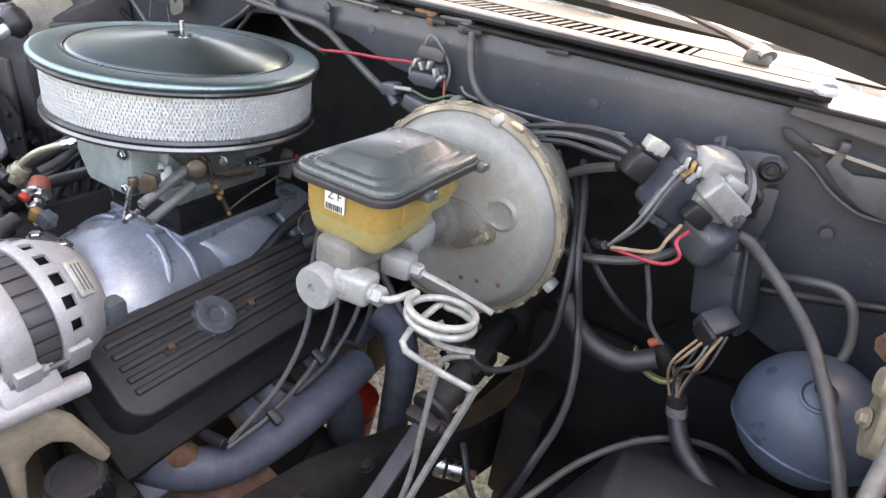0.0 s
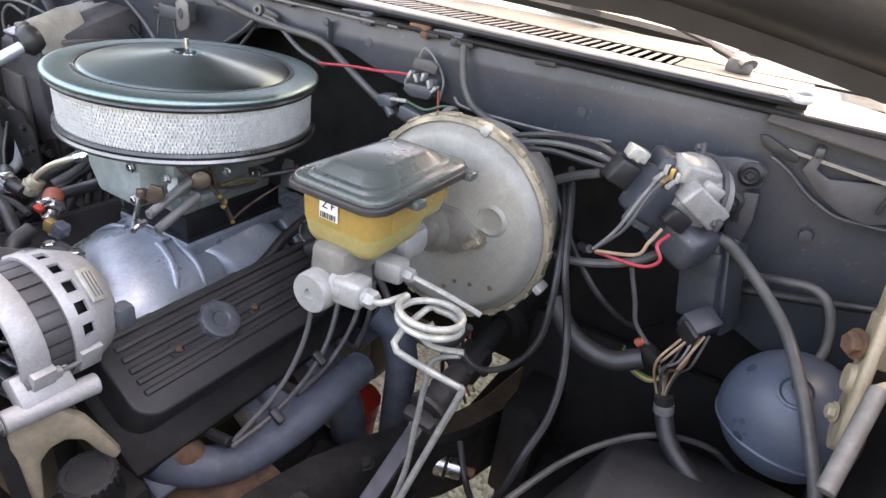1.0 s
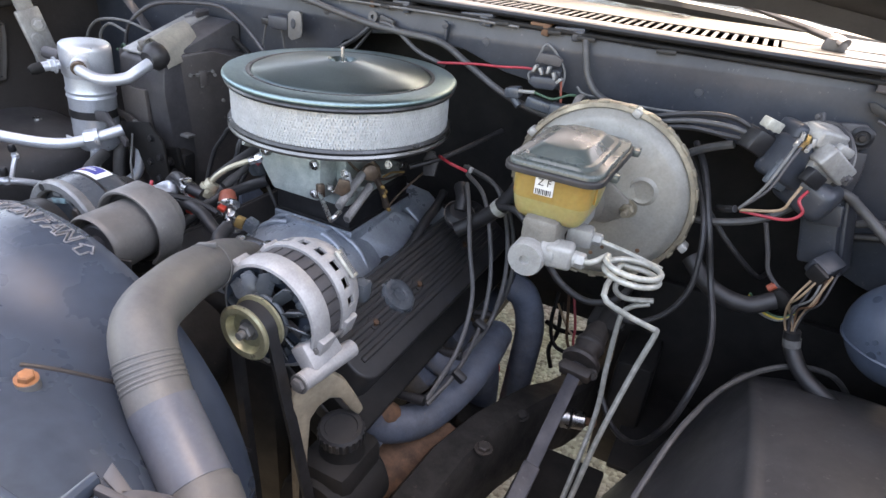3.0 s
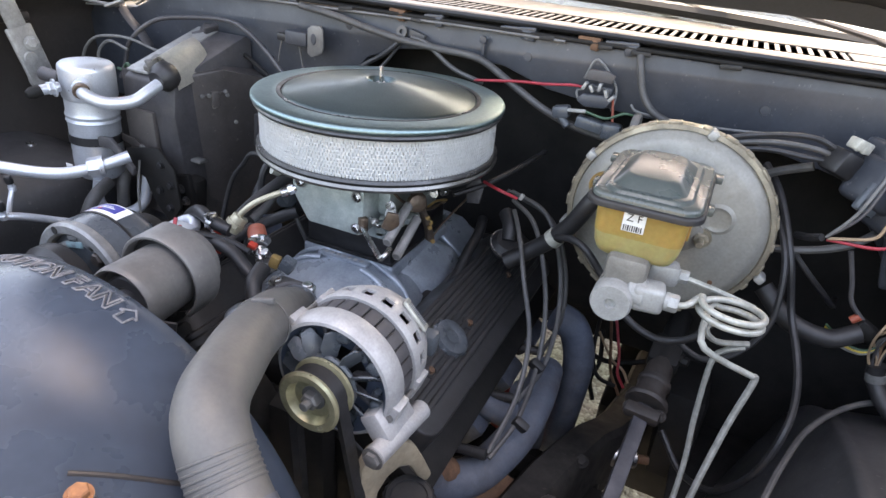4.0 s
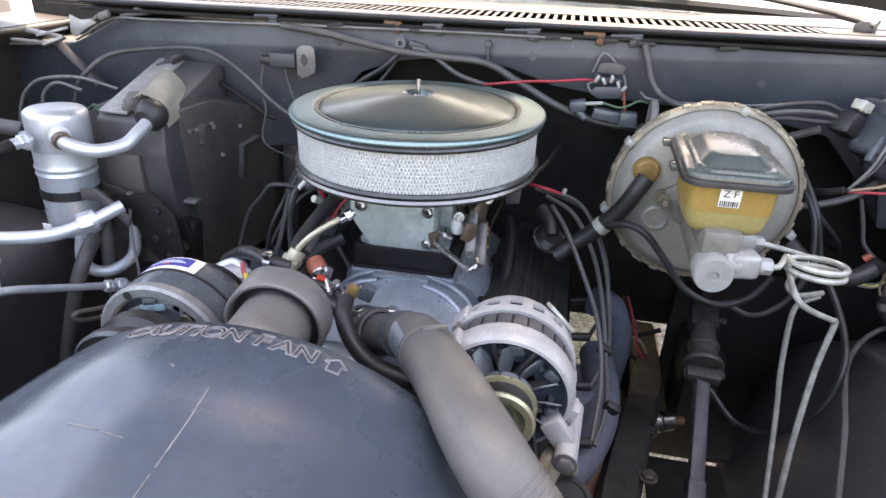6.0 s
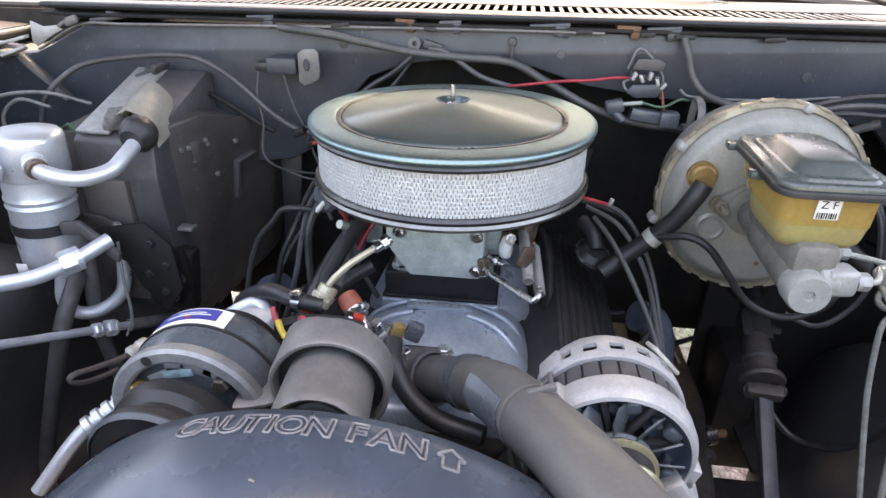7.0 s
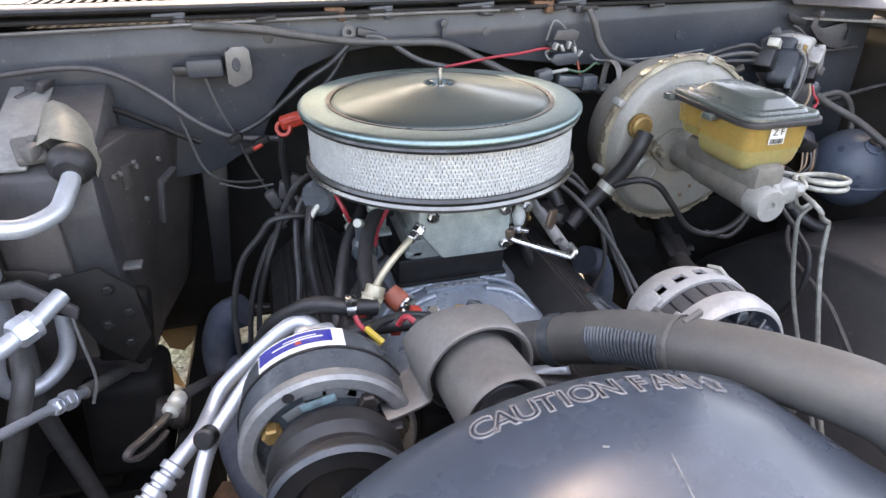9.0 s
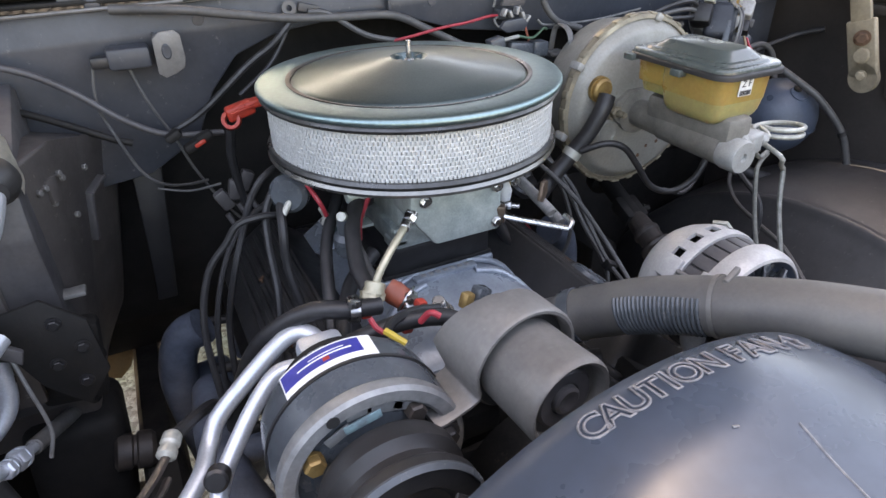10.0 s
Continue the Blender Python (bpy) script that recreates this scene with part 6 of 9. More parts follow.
part("fold", both(box((0.283, -0.640, 0.926), (0.03, 0.006, 0.012), 0.002, (0, 0, 6)), box((0.302, -0.651, 0.924), (0.012, 0.012, 0.012), 0.003)), M_CASE2, rb)


# ---- compressor and grey pump, passenger's side ----
def compressor():
    c = thing("compressor", "blue-black air conditioning compressor with a grey clutch ring", "compressor")
    o = (-0.197, -0.24, 0.852)
    m = ax(o, (0, -1, 0))
    part("body", lathe([(0, 0.034), (0.055, 0.034), (0.068, 0.040), (0.0735, 0.05), (0.075, 0.062), (0.0755, 0.095), (0.073, 0.106), (0, 0.106)], m, 56), M_COMP, c)
    part("rear_head", lathe([(0, 0.005), (0.04, 0.005), (0.05, 0.012), (0.052, 0.036), (0, 0.036)], m, 40), M_DARK, c)
    part("body_seam", lathe([(0.0752, 0.078), (0.0768, 0.078), (0.0768, 0.081), (0.0752, 0.081)], m, 56), M_BLACK, c)
    part("clutch_ring", lathe([(0.061, 0.106), (0.0745, 0.106), (0.076, 0.109), (0.076, 0.117), (0.073, 0.120), (0.064, 0.120), (0.061, 0.117), (0.061, 0.106)], m, 64), M_ALUB2, c, "dull grey clutch ring")
    part("hub", lathe([(0, 0.100), (0.062, 0.100), (0.062, 0.107), (0.05, 0.109), (0.048, 0.113), (0, 0.113)], m, 40), M_COMP, c)
    k_ = ax((-0.195, -0.262, 0.857), (0, -1, 0)) @ Matrix.Diagonal((1.06, 1.06, 1, 1))
    part("clutch_coil", lathe([(0, 0.112), (0.05, 0.112), (0.0525, 0.118), (0.0525, 0.130), (0.049, 0.133), (0.046, 0.137), (0.046, 0.143), (0.051, 0.147), (0.0535, 0.151), (0.0535, 0.158), (0.05, 0.162), (0.036, 0.163), (0.03, 0.157), (0.012, 0.157), (0, 0.159)], k_, 52), M_BLACK, c, "black clutch coil and pulley")
    part("pulley_edge", lathe([(0.0505, 0.1615), (0.0537, 0.158), (0.0541, 0.1600), (0.0512, 0.1635)], k_, 52), M_COMP, c, "worn pulley edge")
    part("paint_mark", box((-0.203, -0.3545, 0.899), (0.03, 0.002, 0.008), 0.0008, (0, -12, 0)), M_CYAN, c, "pale turquoise paint mark")
    for x, z, w, h, a_ in ((-0.185, 0.905, 0.03, 0.010, 14), (-0.222, 0.893, 0.022, 0.009, -28), (-0.17, 0.9, 0.02, 0.008, 30), (-0.205, 0.907, 0.02, 0.006, -6)):
        part("grime_patch", box((x, -0.3535, z), (w, 0.002, h), 0.0009, (0, a_, 0)), M_ALUB2, c, "pale dried grime")
    for x, z, mt, lab in ((-0.243, 0.8765, M_BRASS, "brownish yellow bolt"), (-0.162, 0.893, M_BOOT, "dark brown bolt")):
        part("ring_bolt", nut(ax((x, -0.351, z), (0, -1, 0)), 0.0085, 0.011, False), mt, c, lab)
    # Black disc for the shaded bolt hole.
    part("ring_hole", lathe([(0, 0), (0.005, 0), (0.005, 0.0008), (0, 0.0008)], ax((-0.226, -0.3598, 0.914), (0, -1, 0)), 14), M_INK_GAP, c)
    part("coil_screw", lathe([(0, 0), (0.006, 0), (0.005, 0.004), (0, 0.005)], ax((-0.19, -0.425, 0.86), (0, -1, 0)), 14), M_PUMP, c)
    for k, dz in enumerate((-0.2, 0.25)):
        part("wire_tail", tube([(-0.19, -0.424, 0.86), (-0.175, -0.432, 0.862 + 0.02 * dz), (-0.16, -0.428, 0.852 + 0.02 * dz)], 0.0018, 6), M_WIREG, c)
    # curved label on the crown of the body
    def crown(a0, a1, y0, y1, r, mat, name, label=""):
        bm = bmesh.new()
        rows = []
        for k in range(13):
            a = radians(a0 + (a1 - a0) * k / 12)
            rows.append([bm.verts.new((o[0] + rr * math.cos(a), y, o[2] + rr * math.sin(a))) for y, rr in ((y0, r), (y1, r), (y1, r - 0.0008), (y0, r - 0.0008))])
        for p, q in zip(rows, rows[1:]):
            for i in range(4):
                bm.faces.new((p[i], p[(i + 1) % 4], q[(i + 1) % 4], q[i]))
        bm.faces.new(rows[0])
        bm.faces.new(rows[-1][::-1])
        bmesh.ops.recalc_face_normals(bm, faces=bm.faces)
        return part(name, bm, mat, c, label)
    crown(72, 132, -0.318, -0.292, 0.0766, M_WHITE, "sticker", "white sticker with a blue printed band")
    crown(80, 131, -0.311, -0.294, 0.0770, M_BLUE, "sticker_band")
    crown(86, 120, -0.3040, -0.3027, 0.0773, M_WHITE, "sticker_line")
    crown(90, 112, -0.3005, -0.2997, 0.0773, M_WHITE, "sticker_line")
    crown(100, 104, -0.309, -0.305, 0.0773, M_RED, "sticker_mark")
    part("manifold_block", box((-0.195, -0.208, 0.85), (0.045, 0.03, 0.04), 0.008), M_TUBE, c)
    return c


compressor()

wire([(-0.19, -0.205, 0.845), (-0.196, -0.182, 0.856), (-0.212, -0.172, 0.858), (-0.235, -0.174, 0.847), (-0.272, -0.181, 0.82), (-0.30, -0.188, 0.797), (-0.313, -0.205, 0.783), (-0.325, -0.23, 0.776), (-0.352, -0.258, 0.763), (-0.385, -0.29, 0.74), (-0.42, -0.33, 0.69)], 0.0088, M_TUBE, "pale aluminium refrigerant pipe bending over behind the compressor", "refrigerant_pipe", "pipe", "compressor pipes", 14)
wire([(-0.2, -0.215, 0.845), (-0.236, -0.212, 0.85), (-0.262, -0.222, 0.834), (-0.29, -0.243, 0.81), (-0.31, -0.266, 0.793), (-0.325, -0.3, 0.765), (-0.345, -0.345, 0.70)], 0.008, M_TUBE, "pale aluminium refrigerant pipe beside the compressor", "refrigerant_pipe", "pipe", "compressor pipes", 14)
cs = thing("hose_crimp", "ridged silver hose crimp on the refrigerant pipe", "hose crimp")
dd = Vector((-0.66, -0.64, -0.4)).normalized()
for k in range(4):
    part("ridge", lathe([(0.0079, 0), (0.0125, 0.002), (0.0125, 0.009), (0.0079, 0.011)], ax(Vector((-0.347, -0.254, 0.766)) + dd * 0.013 * k, dd), 18), M_TUBE, cs)
part("black_cap", lathe([(0, 0), (0.0105, 0), (0.0105, 0.014), (0.008, 0.016), (0, 0.016)], ax((-0.309, -0.262, 0.803), (-0.2, -0.8, 0.4)), 18), M_BLACK, cs, "black rubber service cap")


def grey_pump():
    p = thing("air_pump", "dusty warm-grey cylindrical pump held by a bent strap bracket", "pump")
    c, d = Vector((-0.0665, -0.33, 0.8987)), Vector((0.096, -1, 0.008)).normalized()
    m = ax(c, d)
    part("housing", lathe([(0, -0.03), (0.034, -0.03), (0.038, -0.026), (0.0395, -0.012), (0.0465, -0.004), (0.0475, 0.002), (0.0475, 0.016), (0.045, 0.0185), (0, 0.0185)], m, 48), M_PUMP, p)
    part("snout", lathe([(0.0385, 0.012), (0.0392, 0.06), (0.0398, 0.076), (0.0392, 0.081), (0.0372, 0.0835), (0.0345, 0.082), (0.0335, 0.078), (0.033, 0.0705), (0, 0.0705)], m, 56), M_PUMP, p)
    # Black ring: shade of the gap between snout and strap, as colour.
    part("groove", lathe([(0.0388, 0.017), (0.0452, 0.017), (0.0452, 0.0195), (0.0388, 0.0195), (0.0388, 0.017)], m, 44), M_INK_GAP, p)
    part("end_disc", lathe([(0, 0.070), (0.026, 0.070), (0.0265, 0.0735), (0.024, 0.0755), (0.014, 0.0745), (0.0125, 0.073), (0.012, 0.0775), (0.0095, 0.079), (0.005, 0.078), (0, 0.076)], m, 36), M_CASE2, p, "dark grey recessed end disc")
    # Slot shade painted as a black bar.
    part("seam_slot", box_m(m @ Matrix.Rotation(radians(-84), 4, "Z") @ Matrix.Translation((0.0462, 0, 0.0255)), (0.003, 0.016, 0.003), 0.001), M_INK_GAP, p)
    # the strap runs over the housing and down to its foot beside the compressor
    arc = [(0.0498 * math.cos(radians(a)), 0.0498 * math.sin(radians(a))) for a in range(-50, 181, 11)]
    run = arc + [(-0.0475, -0.004), (-0.046, -0.009), (-0.0475, -0.0135), (-0.054, -0.0165), (-0.066, -0.0195), (-0.078, -0.022), (-0.086, -0.0225)]
    bm = bmesh.new()
    rows = []
    for i, q in enumerate(run):
        a, b = Vector(run[max(i - 1, 0)]), Vector(run[min(i + 1, len(run) - 1)])
        t = (b - a).normalized()
        nrm = Vector((t.y, -t.x))
        back = -0.006 - 0.03 * max(0.0, (i - 13) / 8) if i < len(arc) else -0.018
        rows.append([bm.verts.new(m @ Vector((q[0] + nrm.x * o, 0, 0)) + Vector((0, 0, q[1] + nrm.y * o)) + d * w) for o, w in ((0.003, back), (0.003, 0.027), (0.0012, 0.0295), (-0.0012, 0.0295), (-0.003, 0.027), (-0.003, back))])
    for a, b in zip(rows, rows[1:]):
        for k in range(6):
            bm.faces.new((a[k], a[(k + 1) % 6], b[(k + 1) % 6], b[k]))
    bm.faces.new(rows[0])
    bm.faces.new(rows[-1][::-1])
    bmesh.ops.recalc_face_normals(bm, faces=bm.faces)
    part("strap_bracket", bm, M_PUMP, p, "bent grey strap bracket", sharp=50)
    part("bracket_bolt", both(nut(ax((-0.141, -0.364, 0.866), (0, -1, 0)), 0.0085, 0.010), rod((-0.141, -0.362, 0.866), (-0.141, -0.33, 0.866), 0.013)), M_BLACK, p)
    part("bracket_foot", both(box((-0.135, -0.338, 0.85), (0.042, 0.03, 0.05), 0.008), box((-0.10, -0.33, 0.835), (0.05, 0.03, 0.03), 0.008)), M_DARK, p)
    return p


grey_pump()


# ---- air conditioning and heater, passenger's side ----
def accumulator():
    a = thing("accumulator", "silver air conditioning accumulator canister strapped to a bracket", "accumulator")
    m = ax((-0.579, -0.035, 0.80), (0.039, 0.011, 1)) @ Matrix.Diagonal((0.855, 0.855, 1, 1))
    part("canister", lathe([(0, 0), (0.04, 0.002), (0.048, 0.012), (0.05, 0.03), (0.05, 0.105), (0.0525, 0.11), (0.05, 0.115), (0.0525, 0.121), (0.05, 0.127), (0.05, 0.15)], m, 40), M_TUBE, a)
    head = lathe([(0.05, 0.148), (0.053, 0.153), (0.053, 0.200), (0.0515, 0.206), (0.047, 0.2095), (0.02, 0.2115), (0, 0.2115)], m, 32)
    part("head", head, M_TUBE, a, "machined silver head block")
    part("strap", lathe([(0.0502, 0.07), (0.0522, 0.07), (0.0522, 0.085), (0.0502, 0.085)], m, 40), M_BLACK, a, "black retaining strap")
    part("strap_bracket", plate([(-0.03, 0.012), (0.0, 0.016), (0.05, -0.03), (0.045, -0.045), (0.0, -0.005), (-0.03, -0.006)], 0.008, FACE_AT(-0.505, -0.055, 0.878), 0.002), M_CASE2, a)
    part("sticker", box((-0.585, -0.0905, 0.83), (0.016, 0.001, 0.014), 0.0003), M_WHITE, a)
    part("port", both(rod((-0.575, -0.085, 0.975), (-0.585, -0.115, 0.972), 0.0085), nut(ax((-0.577, -0.092, 0.974), (-0.3, -1, 0)), 0.011, 0.012)), M_TUBE, a)
    part("switch", lathe([(0, 0), (0.01, 0), (0.01, 0.014), (0.007, 0.022), (0, 0.024)], ax((-0.585, -0.112, 0.972), (-0.3, -1, -0.25)), 16), M_DARK, a, "black pressure switch")
    part("outlet_boss", rod((-0.54, -0.068, 0.978), (-0.526, -0.082, 0.977), 0.0155), M_TUBE, a)
    part("outlet_ring", rod((-0.526, -0.082, 0.977), (-0.519, -0.087, 0.9755), 0.0135), M_COPPER, a, "copper-coloured pipe ring")
    part("side_plug", rod((-0.62, -0.05, 0.975), (-0.66, -0.055, 0.98), 0.012), M_CASE2, a)
    return a


accumulator()
wire([(-0.53, -0.077, 0.977), (-0.512, -0.086, 0.972), (-0.478, -0.075, 0.962), (-0.452, -0.045, 0.964), (-0.444, -0.02, 0.976), (-0.44, 0.01, 0.99)], 0.0105, M_TUBE, "bent silver refrigerant pipe into the evaporator case", "refrigerant_pipe", "pipe", "refrigerant pipes", 14)
wire([(-0.555, -0.06, 0.805), (-0.56, -0.065, 0.765), (-0.55, -0.055, 0.738), (-0.525, -0.035, 0.735), (-0.5, -0.015, 0.76), (-0.495, 0.0, 0.82), (-0.49, 0.02, 0.86)], 0.010, M_TUBE, "silver U-bend refrigerant pipe under the canister", "refrigerant_pipe", "pipe", "refrigerant pipes", 14)
wire([(-0.47, -0.055, 0.866), (-0.50, -0.10, 0.852), (-0.54, -0.145, 0.845), (-0.62, -0.19, 0.853), (-0.74, -0.24, 0.87), (-0.86, -0.28, 0.88)], 0.0105, M_TUBE, "long silver refrigerant pipe towards the fender", "refrigerant_pipe", "pipe", "refrigerant pipes", 14)
solo("pipe_nut", nut(ax((-0.492, -0.09, 0.855), (-0.6, -0.75, -0.1)), 0.017, 0.026, False), M_TUBE, "large hexagonal silver pipe nut", "nut")
ll = thing("liquid_line", "thin silver liquid line with joint nuts and capped valves", "pipe", "refrigerant pipes")
part("pipe", tube([(-0.455, 0.08, 0.655), (-0.47, 0.04, 0.672), (-0.50, -0.069, 0.724), (-0.53, -0.16, 0.765), (-0.552, -0.235, 0.797), (-0.60, -0.32, 0.80), (-0.72, -0.42, 0.815), (-0.85, -0.52, 0.83)], 0.0062, 10), M_TUBE, ll)
part("sleeve", rod((-0.462, 0.07, 0.66), (-0.491, -0.036, 0.708), 0.0095), M_PUMP, ll, "dull grey sleeve")
part("joint_nut", both(nut(ax((-0.4975, -0.058, 0.7185), (-0.25, -0.88, 0.42)), 0.0125, 0.017, False), nut(ax((-0.503, -0.08, 0.7285), (-0.25, -0.88, 0.42)), 0.0105, 0.013, False)), M_TUBE, ll)
for p_, u_, s_ in (((-0.552, -0.238, 0.80), (0.05, -0.1, 1), 1.0), ((-0.5725, -0.203, 0.832), (0.1, -0.2, 1), 0.9)):
    vv = part("valve", lathe([(0, -0.008), (0.006, -0.008), (0.007, 0), (0.0055, 0.002), (0.005, 0.012), (0, 0.012)], ax(p_, u_) @ Matrix.Scale(s_, 4), 12), M_TUBE, ll)
    part("cap", lathe([(0, 0.009), (0.0068, 0.009), (0.0075, 0.012), (0.0072, 0.02), (0.005, 0.024), (0, 0.0245)], ax(p_, u_) @ Matrix.Scale(s_, 4), 14), M_BLACK, vv, "black rubber cap")
part("stem", tube([(-0.552, -0.23, 0.797), (-0.566, -0.215, 0.812), (-0.572, -0.204, 0.828)], 0.004, 8), M_TUBE, ll)
wire([(-0.555, 0.0, 0.81), (-0.54, -0.025, 0.781), (-0.545, -0.03, 0.70), (-0.535, -0.03, 0.614), (-0.52, -0.03, 0.514), (-0.51, -0.03, 0.40)], 0.0115, M_RUBG, "grey heater drain hose running down", "drain_hose", "hose", "heater hoses", 10)
wire([(-0.53, -0.06, 0.805), (-0.517, -0.105, 0.79), (-0.535, -0.12, 0.736), (-0.58, -0.12, 0.622), (-0.628, -0.12, 0.492), (-0.64, -0.12, 0.42)], 0.0115, M_RUBG, "grey heater drain hose running down beside the wheelhouse", "drain_hose", "hose", "heater hoses", 10)


def evaporator():
    e = thing("evaporator_case", "dusty black heater and evaporator case on the firewall", "heater case")
    bm = bmesh.new()
    # wedge-topped grey case
    sec = [(0.03, 0.70), (0.012, 0.93), (0.02, 0.982), (0.045, 0.998), (0.205, 1.048), (0.222, 1.04), (0.222, 0.70)]
    rows = [[bm.verts.new((x, y, z)) for y, z in sec] for x in (-0.548, -0.424)]
    for i in range(len(sec)):
        j = (i + 1) % len(sec)
        bm.faces.new((rows[0][i], rows[0][j], rows[1][j], rows[1][i]))
    bm.faces.new(rows[0][::-1])
    bm.faces.new(rows[1])
    bmesh.ops.bevel(bm, geom=bm.edges[:], offset=0.0045, segments=2, affect="EDGES", profile=0.5)
    bmesh.ops.recalc_face_normals(bm, faces=bm.faces)
    part("front_case", bm, M_CASE2, e, "grey plastic front case")
    part("case_step", box((-0.505, 0.01, 0.83), (0.07, 0.012, 0.2), 0.005), M_CASE, e)
    plan = [(-0.424, 0.056), (-0.395, 0.11), (-0.368, 0.176), (-0.336, 0.262), (-0.334, 0.345), (-0.60, 0.345), (-0.60, 0.056)]
    tops = (0.997, 1.006, 0.984, 0.95, 0.945, 1.0, 0.985)
    feet = ((-0.436, 0.056, 0.64), (-0.43, 0.12, 0.66), (-0.427, 0.2, 0.65), (-0.395, 0.288, 0.672), (-0.39, 0.345, 0.68), (-0.612, 0.345, 0.64), (-0.612, 0.056, 0.63))
    bm = bmesh.new()
    lo, hi = [bm.verts.new(p) for p in feet], [bm.verts.new((x, y, z)) for (x, y), z in zip(plan, tops)]
    for i in range(len(plan)):
        j = (i + 1) % len(plan)
        bm.faces.new((lo[i], lo[j], hi[j], hi[i]))
    bm.faces.new(lo[::-1])
    bm.faces.new(hi)
    bmesh.ops.bevel(bm, geom=bm.edges[:], offset=0.006, segments=3, affect="EDGES", profile=0.5)
    bmesh.ops.recalc_face_normals(bm, faces=bm.faces)
    part("blower_case", bm, M_CASE, e, "large dusty black blower case")
    bm = bmesh.new()
    rows = [[bm.verts.new((x, y, z)) for x, z in sec] for y, sec in (
        (0.024, ((-0.482, 1.006), (-0.474, 1.020), (-0.457, 1.028), (-0.438, 1.022), (-0.424, 1.004), (-0.4195, 0.976))),
        (0.05, ((-0.482, 1.015), (-0.474, 1.028), (-0.457, 1.036), (-0.438, 1.030), (-0.424, 1.012), (-0.4195, 0.982))),
        (0.085, ((-0.484, 1.026), (-0.476, 1.039), (-0.462, 1.046), (-0.444, 1.039), (-0.430, 1.020), (-0.424, 0.99))),
        (0.12, ((-0.488, 1.036), (-0.482, 1.045), (-0.472, 1.049), (-0.459, 1.043), (-0.446, 1.03), (-0.43, 1.0))))]
    for p, q in zip(rows, rows[1:]):
        for i in range(5):
            bm.faces.new((p[i], p[i + 1], q[i + 1], q[i]))
    bmesh.ops.solidify(bm, geom=bm.faces[:], thickness=0.003)
    part("heat_shield", bm, M_FOIL, e, "crinkled pale gold foil heat shield", sharp=60)
    part("top_strip", box((-0.517, 0.115, 1.0205), (0.052, 0.19, 0.006), 0.0025, (17, 0, 0)), M_MOTOR, e, "dirty grey top clamp strip")
    part("strip_end", both(both(box((-0.512, 0.198, 1.05), (0.024, 0.022, 0.01), 0.003, (25, 12, 20)), box((-0.496, 0.19, 1.054), (0.01, 0.03, 0.016), 0.003, (10, 30, -15))), rod((-0.515, 0.19, 1.044), (-0.53, 0.175, 1.038), 0.006)), M_CASE2, e)
    part("lug", both(both(box((-0.49, 0.05, 1.008), (0.034, 0.05, 0.012), 0.004, (16, 0, 20)), box((-0.482, 0.03, 1.012), (0.014, 0.022, 0.016), 0.003, (10, 0, -25))), nut(ax((-0.488, 0.06, 1.014), (0, -0.4, 1)), 0.006, 0.008)), M_PUMP, e)
    part("pipe_grommet", lathe([(0, 0), (0.022, 0), (0.026, 0.010), (0.0245, 0.022), (0.019, 0.028), (0.016, 0.034), (0, 0.034)], ax((-0.442, 0.032, 1.0), (0.0, -1, -0.25)), 24), M_RUB, e, "black pipe grommet")
    part("ledge", box((-0.426, 0.046, 0.842), (0.05, 0.02, 0.006), 0.002), M_WIREG, e, "pale edge strip")
    for x, y, z in ((-0.416, 0.072, 0.957), (-0.411, 0.084, 0.957), (-0.3975, 0.112, 0.962), (-0.396, 0.115, 0.955), (-0.4085, 0.092, 0.935), (-0.376, 0.168, 0.945), (-0.396, 0.132, 0.90)):
        part("screw", nut(ax((x, y, z), (0.9, -0.45, 0.1)), 0.004, 0.004, False), M_PUMP, e)
    part("cable_clip", both(box((-0.406, 0.094, 0.95), (0.008, 0.016, 0.03), 0.002, (0, 0, -28)), rod((-0.416, 0.074, 0.957), (-0.40, 0.108, 0.962), 0.0025)), M_CASE, e)
    part("rib", both(box((-0.386, 0.176, 0.876), (0.014, 0.008, 0.07), 0.002, (0, 9, -25)), box((-0.372, 0.192, 0.912), (0.014, 0.04, 0.006), 0.002, (12, 0, -25))), M_CASE2, e, "pale moulded rib")
    br = plate([(-0.06, 0.0), (0.02, 0.015), (0.055, -0.02), (0.06, -0.09), (0.03, -0.13), (-0.005, -0.09), (-0.02, -0.05), (-0.055, -0.035)], 0.006, FACE_AT(-0.455, -0.02, 0.865), 0.0015)
    b = part("mounting_bracket", br, M_DARK, e, "black pressed mounting bracket with bolts")
    for x, z in ((-0.43, 0.85), (-0.412, 0.815), (-0.42, 0.77), (-0.44, 0.80)):
        part("bracket_bolt", nut(ax((x, -0.026, z), (0, -1, 0)), 0.006, 0.006), M_BLACK, b)
    sb = part("strap_arm", plate([(-0.545, 0.884), (-0.505, 0.880), (-0.478, 0.862), (-0.445, 0.868), (-0.438, 0.855), (-0.452, 0.838), (-0.446, 0.822), (-0.456, 0.815), (-0.472, 0.826), (-0.474, 0.842), (-0.49, 0.848), (-0.52, 0.866), (-0.545, 0.872)], 0.004, xz(-0.012), 0.0015), M_BOOT, e, "brown hooked strap arm")
    part("arm_bolt", nut(ax((-0.485, -0.013, 0.866), (0, -1, 0)), 0.006, 0.006), M_PUMP, sb)
